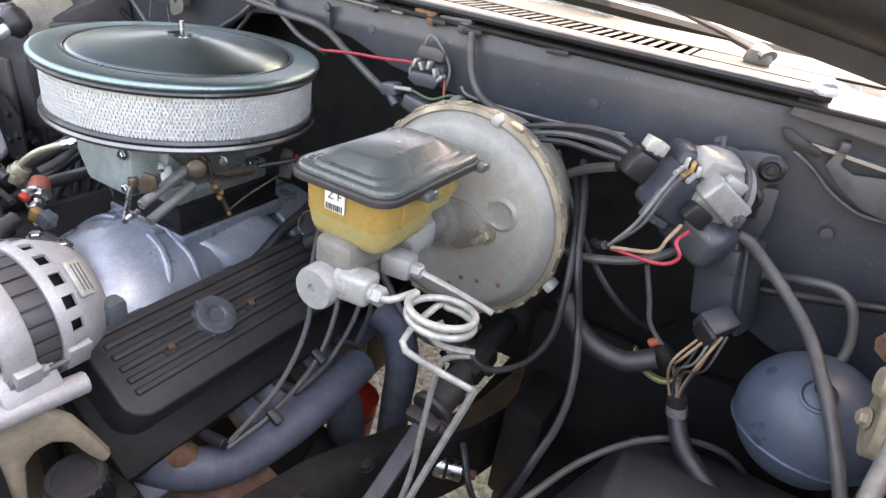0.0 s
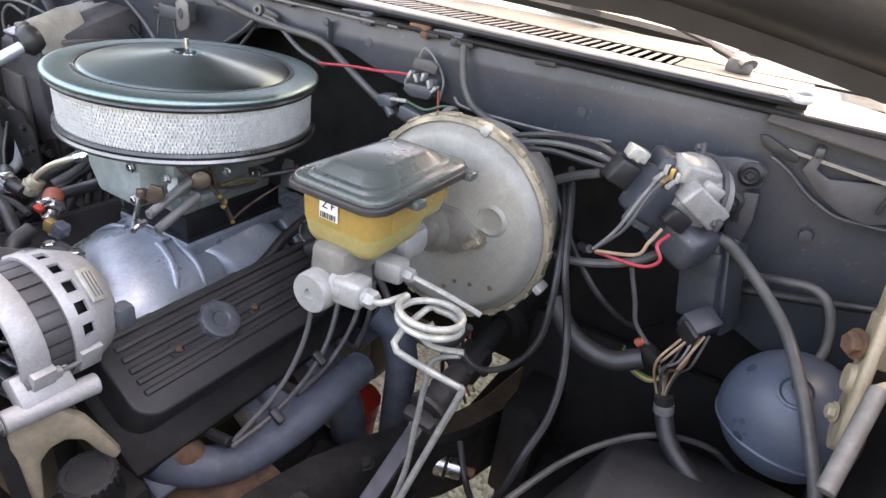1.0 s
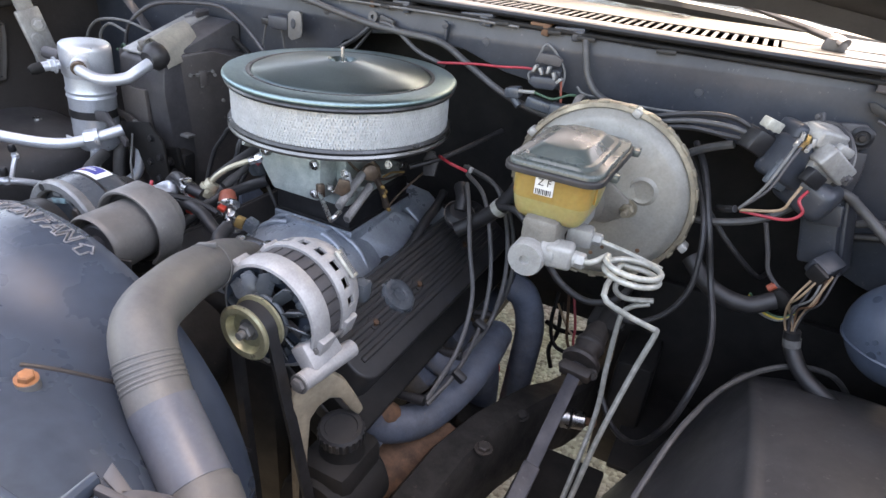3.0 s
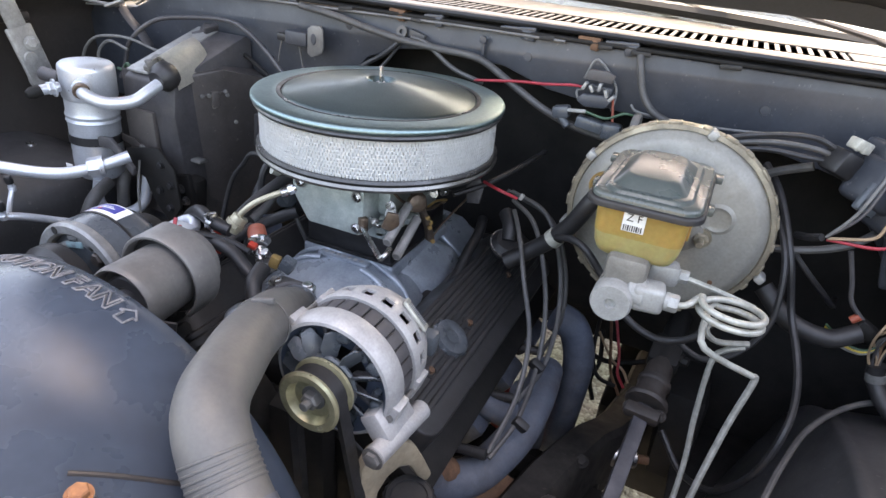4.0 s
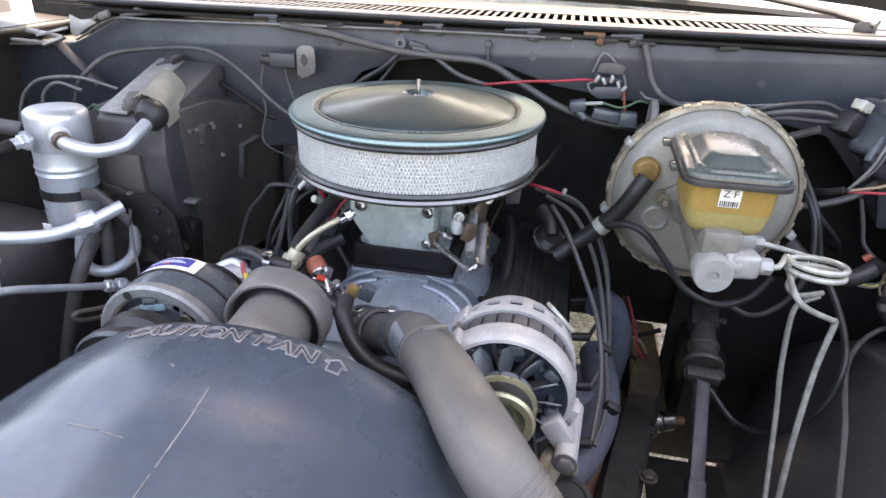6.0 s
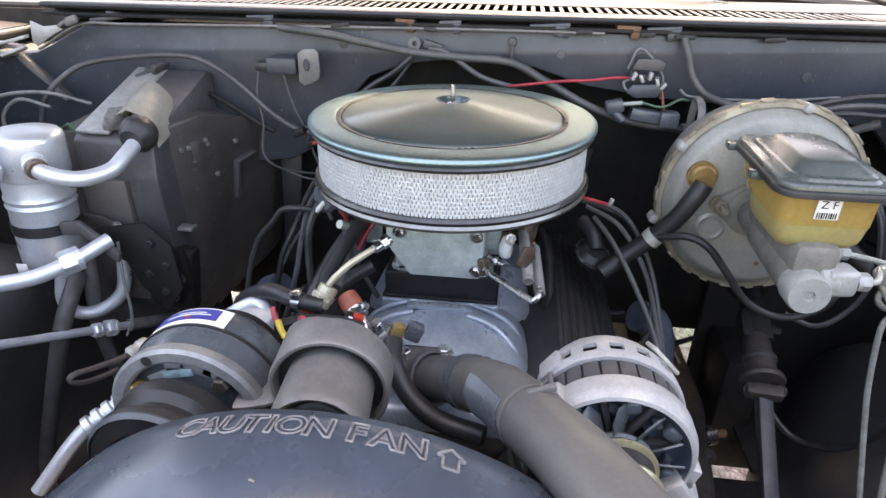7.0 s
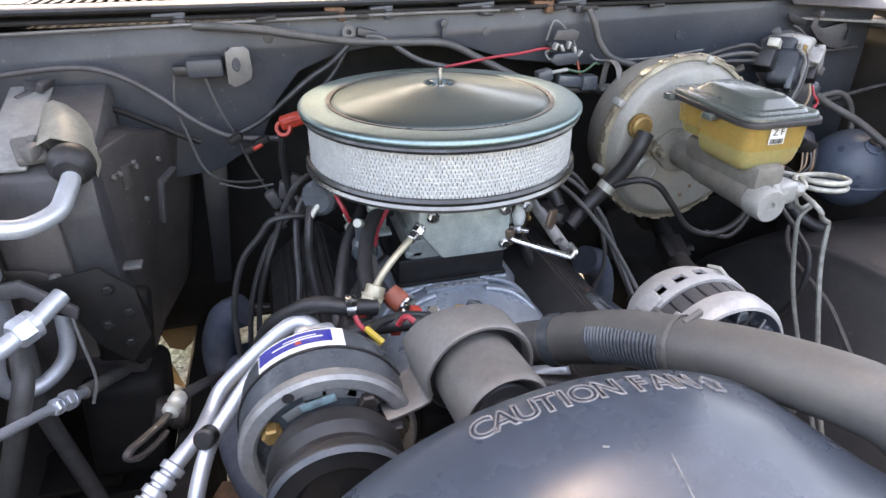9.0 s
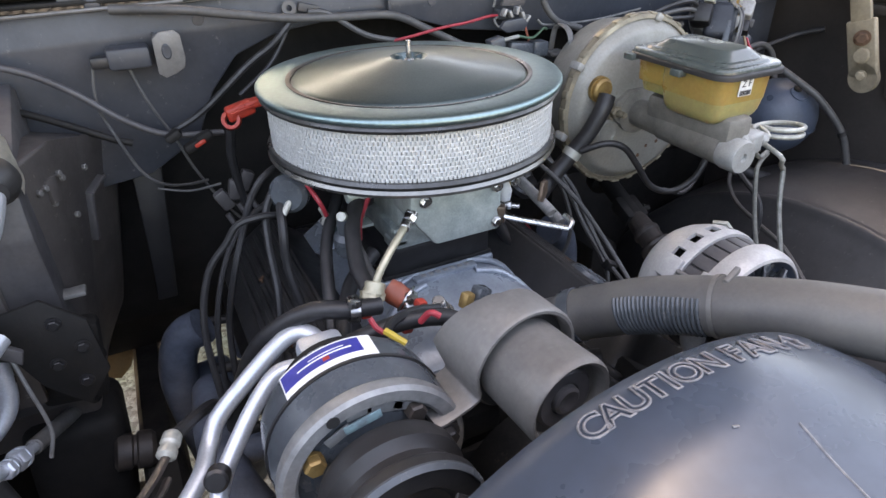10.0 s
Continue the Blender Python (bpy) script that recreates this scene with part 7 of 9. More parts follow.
    lower = part("lower_bracket", both(box((-0.44, 0.035, 0.76), (0.07, 0.03, 0.11), 0.008, (0, 8, 0)), box((-0.425, 0.018, 0.79), (0.04, 0.012, 0.06), 0.004, (0, -12, 0)), tube([(-0.47, 0.02, 0.80), (-0.455, 0.01, 0.765), (-0.44, 0.015, 0.73), (-0.43, 0.03, 0.70)], 0.008, 8)), M_DARK, e, "black greasy lower bracket")
    for x, z in ((-0.43, 0.792), (-0.45, 0.794), (-0.448, 0.756), (-0.42, 0.77), (-0.437, 0.735)):
        part("bracket_stud", both(nut(ax((x, 0.008, z), (0.2, -1, 0.1)), 0.0055, 0.006), lathe([(0.006, 0), (0.009, 0), (0.0085, 0.002), (0.006, 0.002)], ax((x, 0.012, z), (0.2, -1, 0.1)), 14)), M_CASE2, lower)
    part("drain_box", box((-0.478, 0.085, 0.57), (0.115, 0.11, 0.185), 0.022, (0, 6, 0), 4), M_DARK, e, "black greasy drain box")
    return e


evaporator()
wire([(-0.478, -0.03, 0.85), (-0.468, -0.05, 0.80), (-0.462, -0.06, 0.745), (-0.47, -0.07, 0.715)], 0.0022, M_WIREG, "thin grey capillary wire hanging by the bracket")
tap = thing("loose_connector", "tan loose pipe connector with a brown tail", "connector")
part("fitting", lathe([(0, 0), (0.006, 0), (0.0085, 0.003), (0.009, 0.012), (0.0075, 0.014), (0.0075, 0.017), (0.0088, 0.019), (0.0088, 0.025), (0.005, 0.028), (0, 0.028)], ax((-0.338, -0.203, 0.812), (-0.35, -0.9, -0.1)), 20), M_LINE, tap)
part("tail", tube([(-0.345, -0.222, 0.810), (-0.352, -0.24, 0.812), (-0.363, -0.266, 0.8185), (-0.372, -0.284, 0.823), (-0.375, -0.29, 0.819), (-0.367, -0.285, 0.813), (-0.355, -0.265, 0.808), (-0.349, -0.25, 0.806)], 0.0044, 8, flat=0.7), M_BOOT, tap)
wire([(-0.335, -0.205, 0.812), (-0.315, -0.175, 0.80), (-0.30, -0.14, 0.775), (-0.29, -0.1, 0.72)], 0.006, M_RUB, "black rubber pipe behind the loose connector", "rubber_pipe", "hose")

# heater and fuel hoses over the engine
wire([(-0.125, -0.184, 0.870), (-0.155, -0.186, 0.876), (-0.187, -0.175, 0.879), (-0.214, -0.162, 0.866), (-0.242, -0.148, 0.84), (-0.265, -0.12, 0.78), (-0.285, -0.09, 0.69)], 0.0095, M_RUB, "black heater hose over the passenger valve cover", "heater_hose", "hose", "heater hoses", 12)
wire([(-0.03, -0.24, 0.845), (-0.052, -0.238, 0.858), (-0.078, -0.23, 0.869), (-0.112, -0.224, 0.872), (-0.145, -0.218, 0.866), (-0.17, -0.205, 0.85), (-0.19, -0.17, 0.81)], 0.0088, M_RUB, "black heater hose over the passenger valve cover", "heater_hose", "hose", "heater hoses", 12)
wire([(-0.035, -0.225, 0.86), (-0.03, -0.25, 0.85), (-0.012, -0.268, 0.828), (0.02, -0.285, 0.812), (0.07, -0.3, 0.81)], 0.0105, M_RUB, "black bypass hose in front of the manifold", "bypass_hose", "hose", "heater hoses", 12)
wire([(-0.075, -0.03, 0.94), (-0.11, -0.075, 0.918), (-0.128, -0.13, 0.893), (-0.129, -0.165, 0.88)], 0.009, M_RUB, "black fuel hose beside the carburettor", "fuel_hose", "hose", "fuel lines", 12)
fl = thing("fuel_line", "brass-coloured fuel line with a filter fitting", "fuel line", "fuel lines")
part("pipe", tube([(-0.062, -0.125, 0.928), (-0.078, -0.14, 0.922), (-0.10, -0.156, 0.91), (-0.118, -0.167, 0.893), (-0.124, -0.172, 0.88)], 0.0042, 10), M_OLIVE, fl)
part("union", both(nut(ax((-0.058, -0.123, 0.931), (-0.6, -0.5, -0.3)), 0.0075, 0.012, False), rod((-0.067, -0.130, 0.926), (-0.074, -0.137, 0.923), 0.006)), M_STEEL, fl)
part("filter_body", both(rod((-0.121, -0.165, 0.886), (-0.132, -0.178, 0.866), 0.0115), nut(ax((-0.126, -0.17, 0.878), (-0.4, -0.5, -0.75)), 0.0135, 0.009, False)), M_OLIVE, fl, "olive brass filter body")
ts = thing("temperature_sender", "red-orange sender plug with a silver hexagon base", "sender")
part("plug", lathe([(0, 0), (0.012, 0), (0.0135, 0.01), (0.012, 0.026), (0, 0.027)], ax((-0.105, -0.155, 0.868), (0.55, -0.55, -0.45)), 18), M_ORANGE, ts)
part("base", both(nut(ax((-0.09, -0.168, 0.858), (0.55, -0.55, -0.45)), 0.012, 0.010), rod((-0.084, -0.174, 0.852), (-0.072, -0.186, 0.838), 0.008)), M_STEEL, ts)
sp = thing("coolant_switch", "silver hexagonal switch in the manifold", "switch")
part("hexagon", both(nut(ax((-0.055, -0.182, 0.835), (-0.2, -0.3, 1)), 0.011, 0.012), rod((-0.058, -0.186, 0.845), (-0.062, -0.192, 0.86), 0.007)), M_STEEL, sp)
yp = thing("wire_plug", "yellow wire plug with a dark grey cap", "wire plug")
part("plug", box((-0.034, -0.203, 0.858), (0.014, 0.012, 0.018), 0.003, (0, 20, 20)), M_BRASS, yp)
part("cap", box((-0.016, -0.200, 0.857), (0.018, 0.016, 0.02), 0.003, (0, 25, 10)), M_COMP, yp)
wire([(-0.118, -0.272, 0.905), (-0.112, -0.28, 0.918), (-0.105, -0.285, 0.915)], 0.003, M_REDW, "short red wire end beside the pump", "wire", "wire", "loose wires")
wire([(-0.147, -0.258, 0.896), (-0.141, -0.267, 0.893), (-0.134, -0.274, 0.888)], 0.0034, M_YEL, "short yellow wire end beside the pump", "wire", "wire", "loose wires")
wire([(-0.156, -0.246, 0.905), (-0.153, -0.252, 0.898), (-0.148, -0.258, 0.894)], 0.0026, M_REDW, "short red wire end beside the pump", "wire", "wire", "loose wires")
wire([(-0.148, -0.258, 0.892), (-0.13, -0.235, 0.885), (-0.10, -0.215, 0.875), (-0.07, -0.21, 0.865)], 0.0045, M_RUB, "black wire behind the pump", "wire", "wire", "loose wires")

dist = thing("distributor_plug", "bright red plastic distributor terminal behind the air cleaner", "distributor terminal")
part("body", both(box((-0.182, 0.128, 0.998), (0.036, 0.02, 0.018), 0.004, (0, -14, 0), 3), box((-0.166, 0.126, 1.005), (0.022, 0.02, 0.010), 0.003, (0, -8, 0), 3)), M_RED, dist)
part("ring", lathe([(0.0072, -0.006), (0.0115, -0.007), (0.0128, 0.0), (0.0115, 0.007), (0.0072, 0.006), (0.0072, -0.006)], ax((-0.195, 0.125, 0.988), (-0.25, -0.9, 0.35)), 24), M_RED, dist, "hollow red terminal ring")
part("spine", box((-0.18, 0.117, 1.001), (0.03, 0.004, 0.004), 0.001, (0, -14, 0)), M_RED, dist)
part("lead", tube([(-0.198, 0.13, 0.975), (-0.202, 0.14, 0.93), (-0.195, 0.15, 0.85)], 0.006, 8), M_RUB, dist, "black lead")

# ---- ignition leads and small hoses by the driver's valve cover ----
LEADS = [[(0.19, 0.09, 0.90), (0.235, 0.06, 0.885), (0.27, 0.02, 0.84), (0.292, -0.01, 0.775), (0.303, -0.06, 0.72), (0.306, -0.14, 0.69), (0.292, -0.20, 0.668)],
         [(0.18, 0.11, 0.905), (0.245, 0.09, 0.89), (0.285, 0.06, 0.83), (0.305, 0.02, 0.76), (0.308, -0.04, 0.71), (0.288, -0.078, 0.668)],
         [(0.17, 0.12, 0.90), (0.25, 0.10, 0.88), (0.292, 0.075, 0.815), (0.305, 0.05, 0.74), (0.285, 0.05, 0.67)],
         [(0.20, 0.07, 0.892), (0.225, 0.03, 0.872), (0.255, -0.02, 0.83), (0.285, -0.06, 0.77), (0.296, -0.12, 0.715), (0.288, -0.195, 0.67)]]
for pts in LEADS:
    wire(pts, 0.0036, M_RUBG, "dark grey spark plug lead along the valve cover", "spark_plug_lead", "lead", "spark plug leads", 8)
for q in ((0.302, -0.055, 0.722), (0.313, -0.145, 0.69)):
    solo("lead_clip", box(q, (0.022, 0.012, 0.016), 0.003, (20, 30, 0)), M_BLACK, "black plastic clip on the spark plug leads", "clip", "lead clips")
vh = thing("vacuum_hose", "thick black brake booster vacuum hose with a pale clamp", "hose")
part("hose", tube([(0.326, 0.022, 0.968), (0.316, 0.018, 0.95), (0.298, 0.022, 0.915), (0.272, 0.03, 0.88), (0.243, 0.03, 0.853), (0.212, 0.02, 0.83)], 0.0125, 14), M_RUB, vh)
part("clamp", lathe([(0.0126, -0.006), (0.0142, -0.006), (0.0142, 0.006), (0.0126, 0.006)], ax((0.276, 0.03, 0.884), (0.55, -0.05, 0.7)), 20), M_LINE, vh, "pale hose clamp")
wire([(0.281, 0.016, 0.892), (0.31, -0.005, 0.905), (0.335, -0.018, 0.898), (0.364, -0.02, 0.865), (0.400, -0.02, 0.822), (0.445, -0.025, 0.806), (0.485, -0.03, 0.825), (0.505, -0.03, 0.86)], 0.005, M_RUB, "thin black hose curving under the master cylinder", "vacuum_line", "hose", "", 10)
pc = thing("breather_valve", "black breather valve on the valve cover", "breather valve")
part("body", lathe([(0, 0), (0.016, 0), (0.024, 0.008), (0.025, 0.022), (0.018, 0.03), (0, 0.03)], ax((0.196, 0.055, 0.828), (0.3, -0.35, 0.8)), 22), M_BLACK, pc)
part("ring", lathe([(0.0245, 0.017), (0.0265, 0.017), (0.0265, 0.0215), (0.0245, 0.0215), (0.0245, 0.017)], ax((0.196, 0.055, 0.828), (0.3, -0.35, 0.8)), 28), M_STEEL, pc, "bright metal ring")
part("elbow", tube([(0.205, 0.045, 0.852), (0.2, 0.06, 0.87), (0.185, 0.08, 0.88)], 0.012, 10), M_RUB, pc)
wire([(0.13, 0.13, 0.835), (0.14, 0.09, 0.828), (0.142, 0.045, 0.815), (0.143, -0.02, 0.783), (0.143, -0.11, 0.776), (0.145, -0.2, 0.785), (0.15, -0.25, 0.785)], 0.0085, M_RUB, "black hose along the inner edge of the valve cover", "hose", "hose", "", 10)
wire([(0.15, 0.06, 0.93), (0.185, 0.03, 0.935), (0.21, 0.04, 0.925)], 0.0025, M_REDW, "short red wire behind the carburettor", "wire", "wire", "loose wires")
solo("wire_tip", box((0.216, 0.042, 0.928), (0.006, 0.006, 0.010), 0.0018, (0, 20, 0)), M_MC, "small white wire terminal", "terminal")
wire([(-0.085, -0.06, 0.93), (-0.1, -0.07, 0.91), (-0.108, -0.085, 0.893)], 0.003, M_REDW, "short red wire beside the carburettor", "wire", "wire", "loose wires")
for pts, r in (([(-0.15, 0.04, 0.955), (-0.185, 0.02, 0.947), (-0.205, 0.02, 0.92), (-0.222, 0.015, 0.882), (-0.245, 0.0, 0.83), (-0.262, 0.0, 0.76), (-0.27, -0.03, 0.67)], 0.0042),
               ([(-0.14, 0.02, 0.925), (-0.171, -0.01, 0.912), (-0.203, -0.02, 0.917), (-0.228, -0.02, 0.913), (-0.244, -0.02, 0.894), (-0.272, -0.02, 0.858), (-0.29, -0.03, 0.79), (-0.29, -0.06, 0.69)], 0.0042),
               ([(-0.15, 0.03, 0.945), (-0.178, 0.0, 0.938), (-0.194, -0.01, 0.915), (-0.2, -0.03, 0.88), (-0.204, -0.06, 0.83), (-0.22, -0.09, 0.76), (-0.25, -0.12, 0.67)], 0.0046),
               ([(-0.14, 0.03, 0.95), (-0.17, 0.0, 0.935), (-0.183, -0.04, 0.905), (-0.186, -0.05, 0.86), (-0.178, -0.07, 0.80)], 0.0055),
               ([(-0.13, 0.1, 0.9), (-0.22, 0.07, 0.86), (-0.27, 0.03, 0.77), (-0.285, -0.01, 0.65)], 0.004)):
    wire(pts, r, M_RUB, "black lead over the passenger valve cover", "spark_plug_lead", "lead", "spark plug leads", 8)
cb = thing("choke_bracket", "pale bent bracket beside the carburettor", "bracket")
part("bracket", both(plate([(-0.008, -0.024), (0.008, -0.024), (0.01, 0.02), (-0.006, 0.024)], 0.004, FACE_AT(-0.093, -0.04, 0.918), 0.001), box((-0.092, -0.05, 0.895), (0.022, 0.022, 0.004), 0.001)), M_ZINC, cb)
part("rod", rod((-0.10, -0.05, 0.935), (-0.103, -0.05, 0.89), 0.002), M_STEEL, cb)
vc = thing("vacuum_canister", "blue-green vacuum canister behind the carburettor", "canister")
part("can", lathe([(0, 0), (0.02, 0), (0.023, 0.004), (0.023, 0.016), (0.018, 0.022), (0, 0.022)], ax((-0.158, -0.005, 0.935), (-0.5, -0.8, 0.1)), 28), M_COMP, vc)
part("spout", rod((-0.166, -0.022, 0.93), (-0.18, -0.03, 0.915), 0.004), M_LINE, vc, "pale spout")
wire([(-0.15, 0.0, 0.965), (-0.147, -0.03, 0.95), (-0.138, -0.045, 0.93), (-0.131, -0.04, 0.91)], 0.0028, M_REDW, "pink-red wire falling to a small connector", "wire", "wire", "loose wires")
bc = thing("small_connector", "small pale blue wire connector beside the carburettor", "connector")
part("body", both(box((-0.128, -0.035, 0.902), (0.014, 0.01, 0.018), 0.003, (0, 25, 0)), rod((-0.132, -0.036, 0.91), (-0.136, -0.038, 0.92), 0.0035)), M_LINE, bc)
part("tail", rod((-0.125, -0.033, 0.895), (-0.12, -0.03, 0.88), 0.004), M_CYAN, bc)
wire([(-0.135, -0.03, 0.90), (-0.129, -0.05, 0.885), (-0.111, -0.06, 0.85), (-0.09, -0.06, 0.81)], 0.0035, M_RUBG, "thin dark rod down to the manifold", "wire", "wire", "loose wires")
for q, d_ in (((-0.153, -0.186, 0.874), (-1, 0.1, 0.1)), ((-0.088, -0.176, 0.851), (1, -0.15, 0.1))):
    hc = thing("hose_clamp", "bright worm-drive hose clamp on a heater hose", "hose clamp", "hose clamps")
    part("band", lathe([(0.0108, -0.005), (0.0122, -0.005), (0.0122, 0.005), (0.0108, 0.005), (0.0108, -0.005)], ax(q, d_), 22), M_STEEL, hc)
    part("screw_housing", box((q[0], q[1] - 0.004, q[2] + 0.0135), (0.012, 0.016, 0.008), 0.002), M_STEEL, hc)
for q in ((-0.142, -0.188, 0.868), (-0.082, -0.19, 0.862), (-0.112, -0.222, 0.862)):
    solo("red_plug", box(q, (0.012, 0.01, 0.008), 0.002, (10, 20, 15)), M_RED, "small red plastic plug among the heater hoses", "plug", "red plugs")

for pts, r in (([(-0.11, -0.02, 0.92), (-0.14, -0.06, 0.885), (-0.16, -0.12, 0.845), (-0.175, -0.17, 0.80)], 0.0075),
               ([(-0.09, -0.08, 0.87), (-0.125, -0.10, 0.853), (-0.15, -0.14, 0.838), (-0.18, -0.2, 0.80)], 0.009)):
    wire(pts, r, M_RUB, "black rubber hose among the leads beside the carburettor", "rubber_hose", "hose", "heater hoses", 10)
vs = thing("vacuum_switch", "dark blue-grey vacuum switch with a pale cap beside the carburettor", "vacuum switch")
part("body", lathe([(0, 0), (0.014, 0), (0.016, 0.006), (0.016, 0.022), (0.011, 0.028), (0.011, 0.048), (0, 0.05)], ax((-0.118, -0.07, 0.873), (0, -0.1, 1)), 20), M_COMP, vs)
part("pipe", tube([(-0.118, -0.09, 0.90), (-0.116, -0.12, 0.885), (-0.118, -0.15, 0.875)], 0.0062, 10), M_RUBG, vs)
part("cap", rod((-0.122, -0.078, 0.923), (-0.128, -0.09, 0.93), 0.0055), M_LINE, vs, "small pale cap")

# ---- wiring on the firewall ----
wire([(-0.30, 0.216, 1.118), (-0.22, 0.203, 1.112), (-0.16, 0.2, 1.102), (-0.084, 0.2, 1.09), (-0.009, 0.2, 1.085), (0.065, 0.2, 1.08), (0.122, 0.195, 1.054), (0.189, 0.19, 1.021), (0.255, 0.185, 1.002), (0.318, 0.18, 0.997), (0.37, 0.19, 0.99)], 0.006, M_RUBG, "grey wiring loom sagging along the firewall", "wiring_loom", "wiring loom", "", 10)
wire([(-0.72, 0.15, 0.93), (-0.701, 0.15, 0.959), (-0.675, 0.15, 1.011), (-0.62, 0.17, 1.055), (-0.543, 0.195, 1.068), (-0.46, 0.2, 1.072), (-0.409, 0.19, 1.062), (-0.364, 0.19, 1.032), (-0.318, 0.19, 0.99), (-0.27, 0.19, 0.962), (-0.2, 0.2, 0.95)], 0.0044, M_CASE2, "dusty dark grey wiring loom arching over the heater case", "wiring_loom", "wiring loom", "", 10)
wire([(-0.47, 0.205, 1.026), (-0.42, 0.2, 1.011), (-0.367, 0.195, 0.984), (-0.335, 0.19, 0.967), (-0.315, 0.19, 0.958)], 0.0045, M_DARK, "taped black wiring loom above the blower case", "wiring_loom", "wiring loom", "", 10)
for pts in ([(-0.80, 0.12, 0.93), (-0.789, 0.12, 0.961), (-0.767, 0.12, 0.993), (-0.727, 0.12, 1.015), (-0.66, 0.13, 1.02), (-0.6, 0.15, 1.0)],
            [(-0.74, 0.12, 0.95), (-0.735, 0.12, 0.985), (-0.7, 0.12, 1.01), (-0.65, 0.12, 1.0)]):
    wire(pts, 0.003, M_WIREG, "thin grey looped wire by the inner fender", "wire", "wire", "loose wires")
wire([(-0.66, 0.1, 0.965), (-0.61, 0.07, 0.975), (-0.57, 0.05, 0.995), (-0.55, 0.04, 0.985)], 0.003, M_GRN, "thin green wire by the heater case", "wire", "wire", "loose wires")
wire([(-0.334, 0.205, 1.06), (-0.342, 0.2, 1.012), (-0.332, 0.19, 0.972), (-0.312, 0.13, 0.94), (-0.29, 0.13, 0.918), (-0.26, 0.16, 0.9), (-0.235, 0.18, 0.893)], 0.002, M_RUBG, "thin grey wire hanging from the resistor", "wire", "wire", "loose wires")
wire([(-0.298, 0.205, 1.06), (-0.284, 0.2, 1.006), (-0.263, 0.2, 0.954), (-0.248, 0.195, 0.909), (-0.225, 0.19, 0.86), (-0.2, 0.18, 0.822)], 0.002, M_RUBG, "thin grey wire hanging from the resistor", "wire", "wire", "loose wires")
wire([(-0.30, 0.19, 0.89), (-0.26, 0.18, 0.882), (-0.22, 0.17, 0.888)], 0.0018, M_RUBG, "thin grey wire across the firewall", "wire", "wire", "loose wires")
wire([(-0.27, 0.19, 0.962), (-0.22, 0.195, 0.985), (-0.153, 0.2, 1.035), (-0.113, 0.2, 1.06), (-0.079, 0.205, 1.09)], 0.0045, M_RUB, "braided black wire rising to the loom", "wire", "wire", "loose wires")
wire([(-0.17, 0.19, 1.0), (-0.12, 0.2, 1.035), (-0.085, 0.21, 1.08)], 0.003, M_RUB, "thin black wire rising to the loom", "wire", "wire", "loose wires")
wire([(-0.06, 0.2, 1.096), (-0.032, 0.2, 1.091), (0.02, 0.2, 1.058), (0.077, 0.2, 1.042)], 0.004, M_RUBG, "grey wire dropping behind the air cleaner", "wire", "wire", "loose wires")
wire([(0.06, 0.2, 1.044), (0.082, 0.19, 1.049), (0.14, 0.19, 1.057), (0.184, 0.192, 1.060), (0.227, 0.2, 1.064), (0.25, 0.205, 1.062)], 0.0022, M_REDW, "bright red wire along the firewall", "wire", "wire", "loose wires")
wire([(0.315, 0.215, 1.12), (0.322, 0.205, 1.10), (0.332, 0.2, 1.07), (0.355, 0.195, 1.045), (0.40, 0.19, 1.03)], 0.0055, M_RUBG, "grey hose dropping from the cowl to the booster", "hose", "hose", "", 10)
wire([(0.318, 0.2, 1.05), (0.34, 0.2, 1.04), (0.45, 0.21, 1.037), (0.55, 0.215, 1.045)], 0.002, M_WIREG, "thin grey wire along the firewall", "wire", "wire", "loose wires")


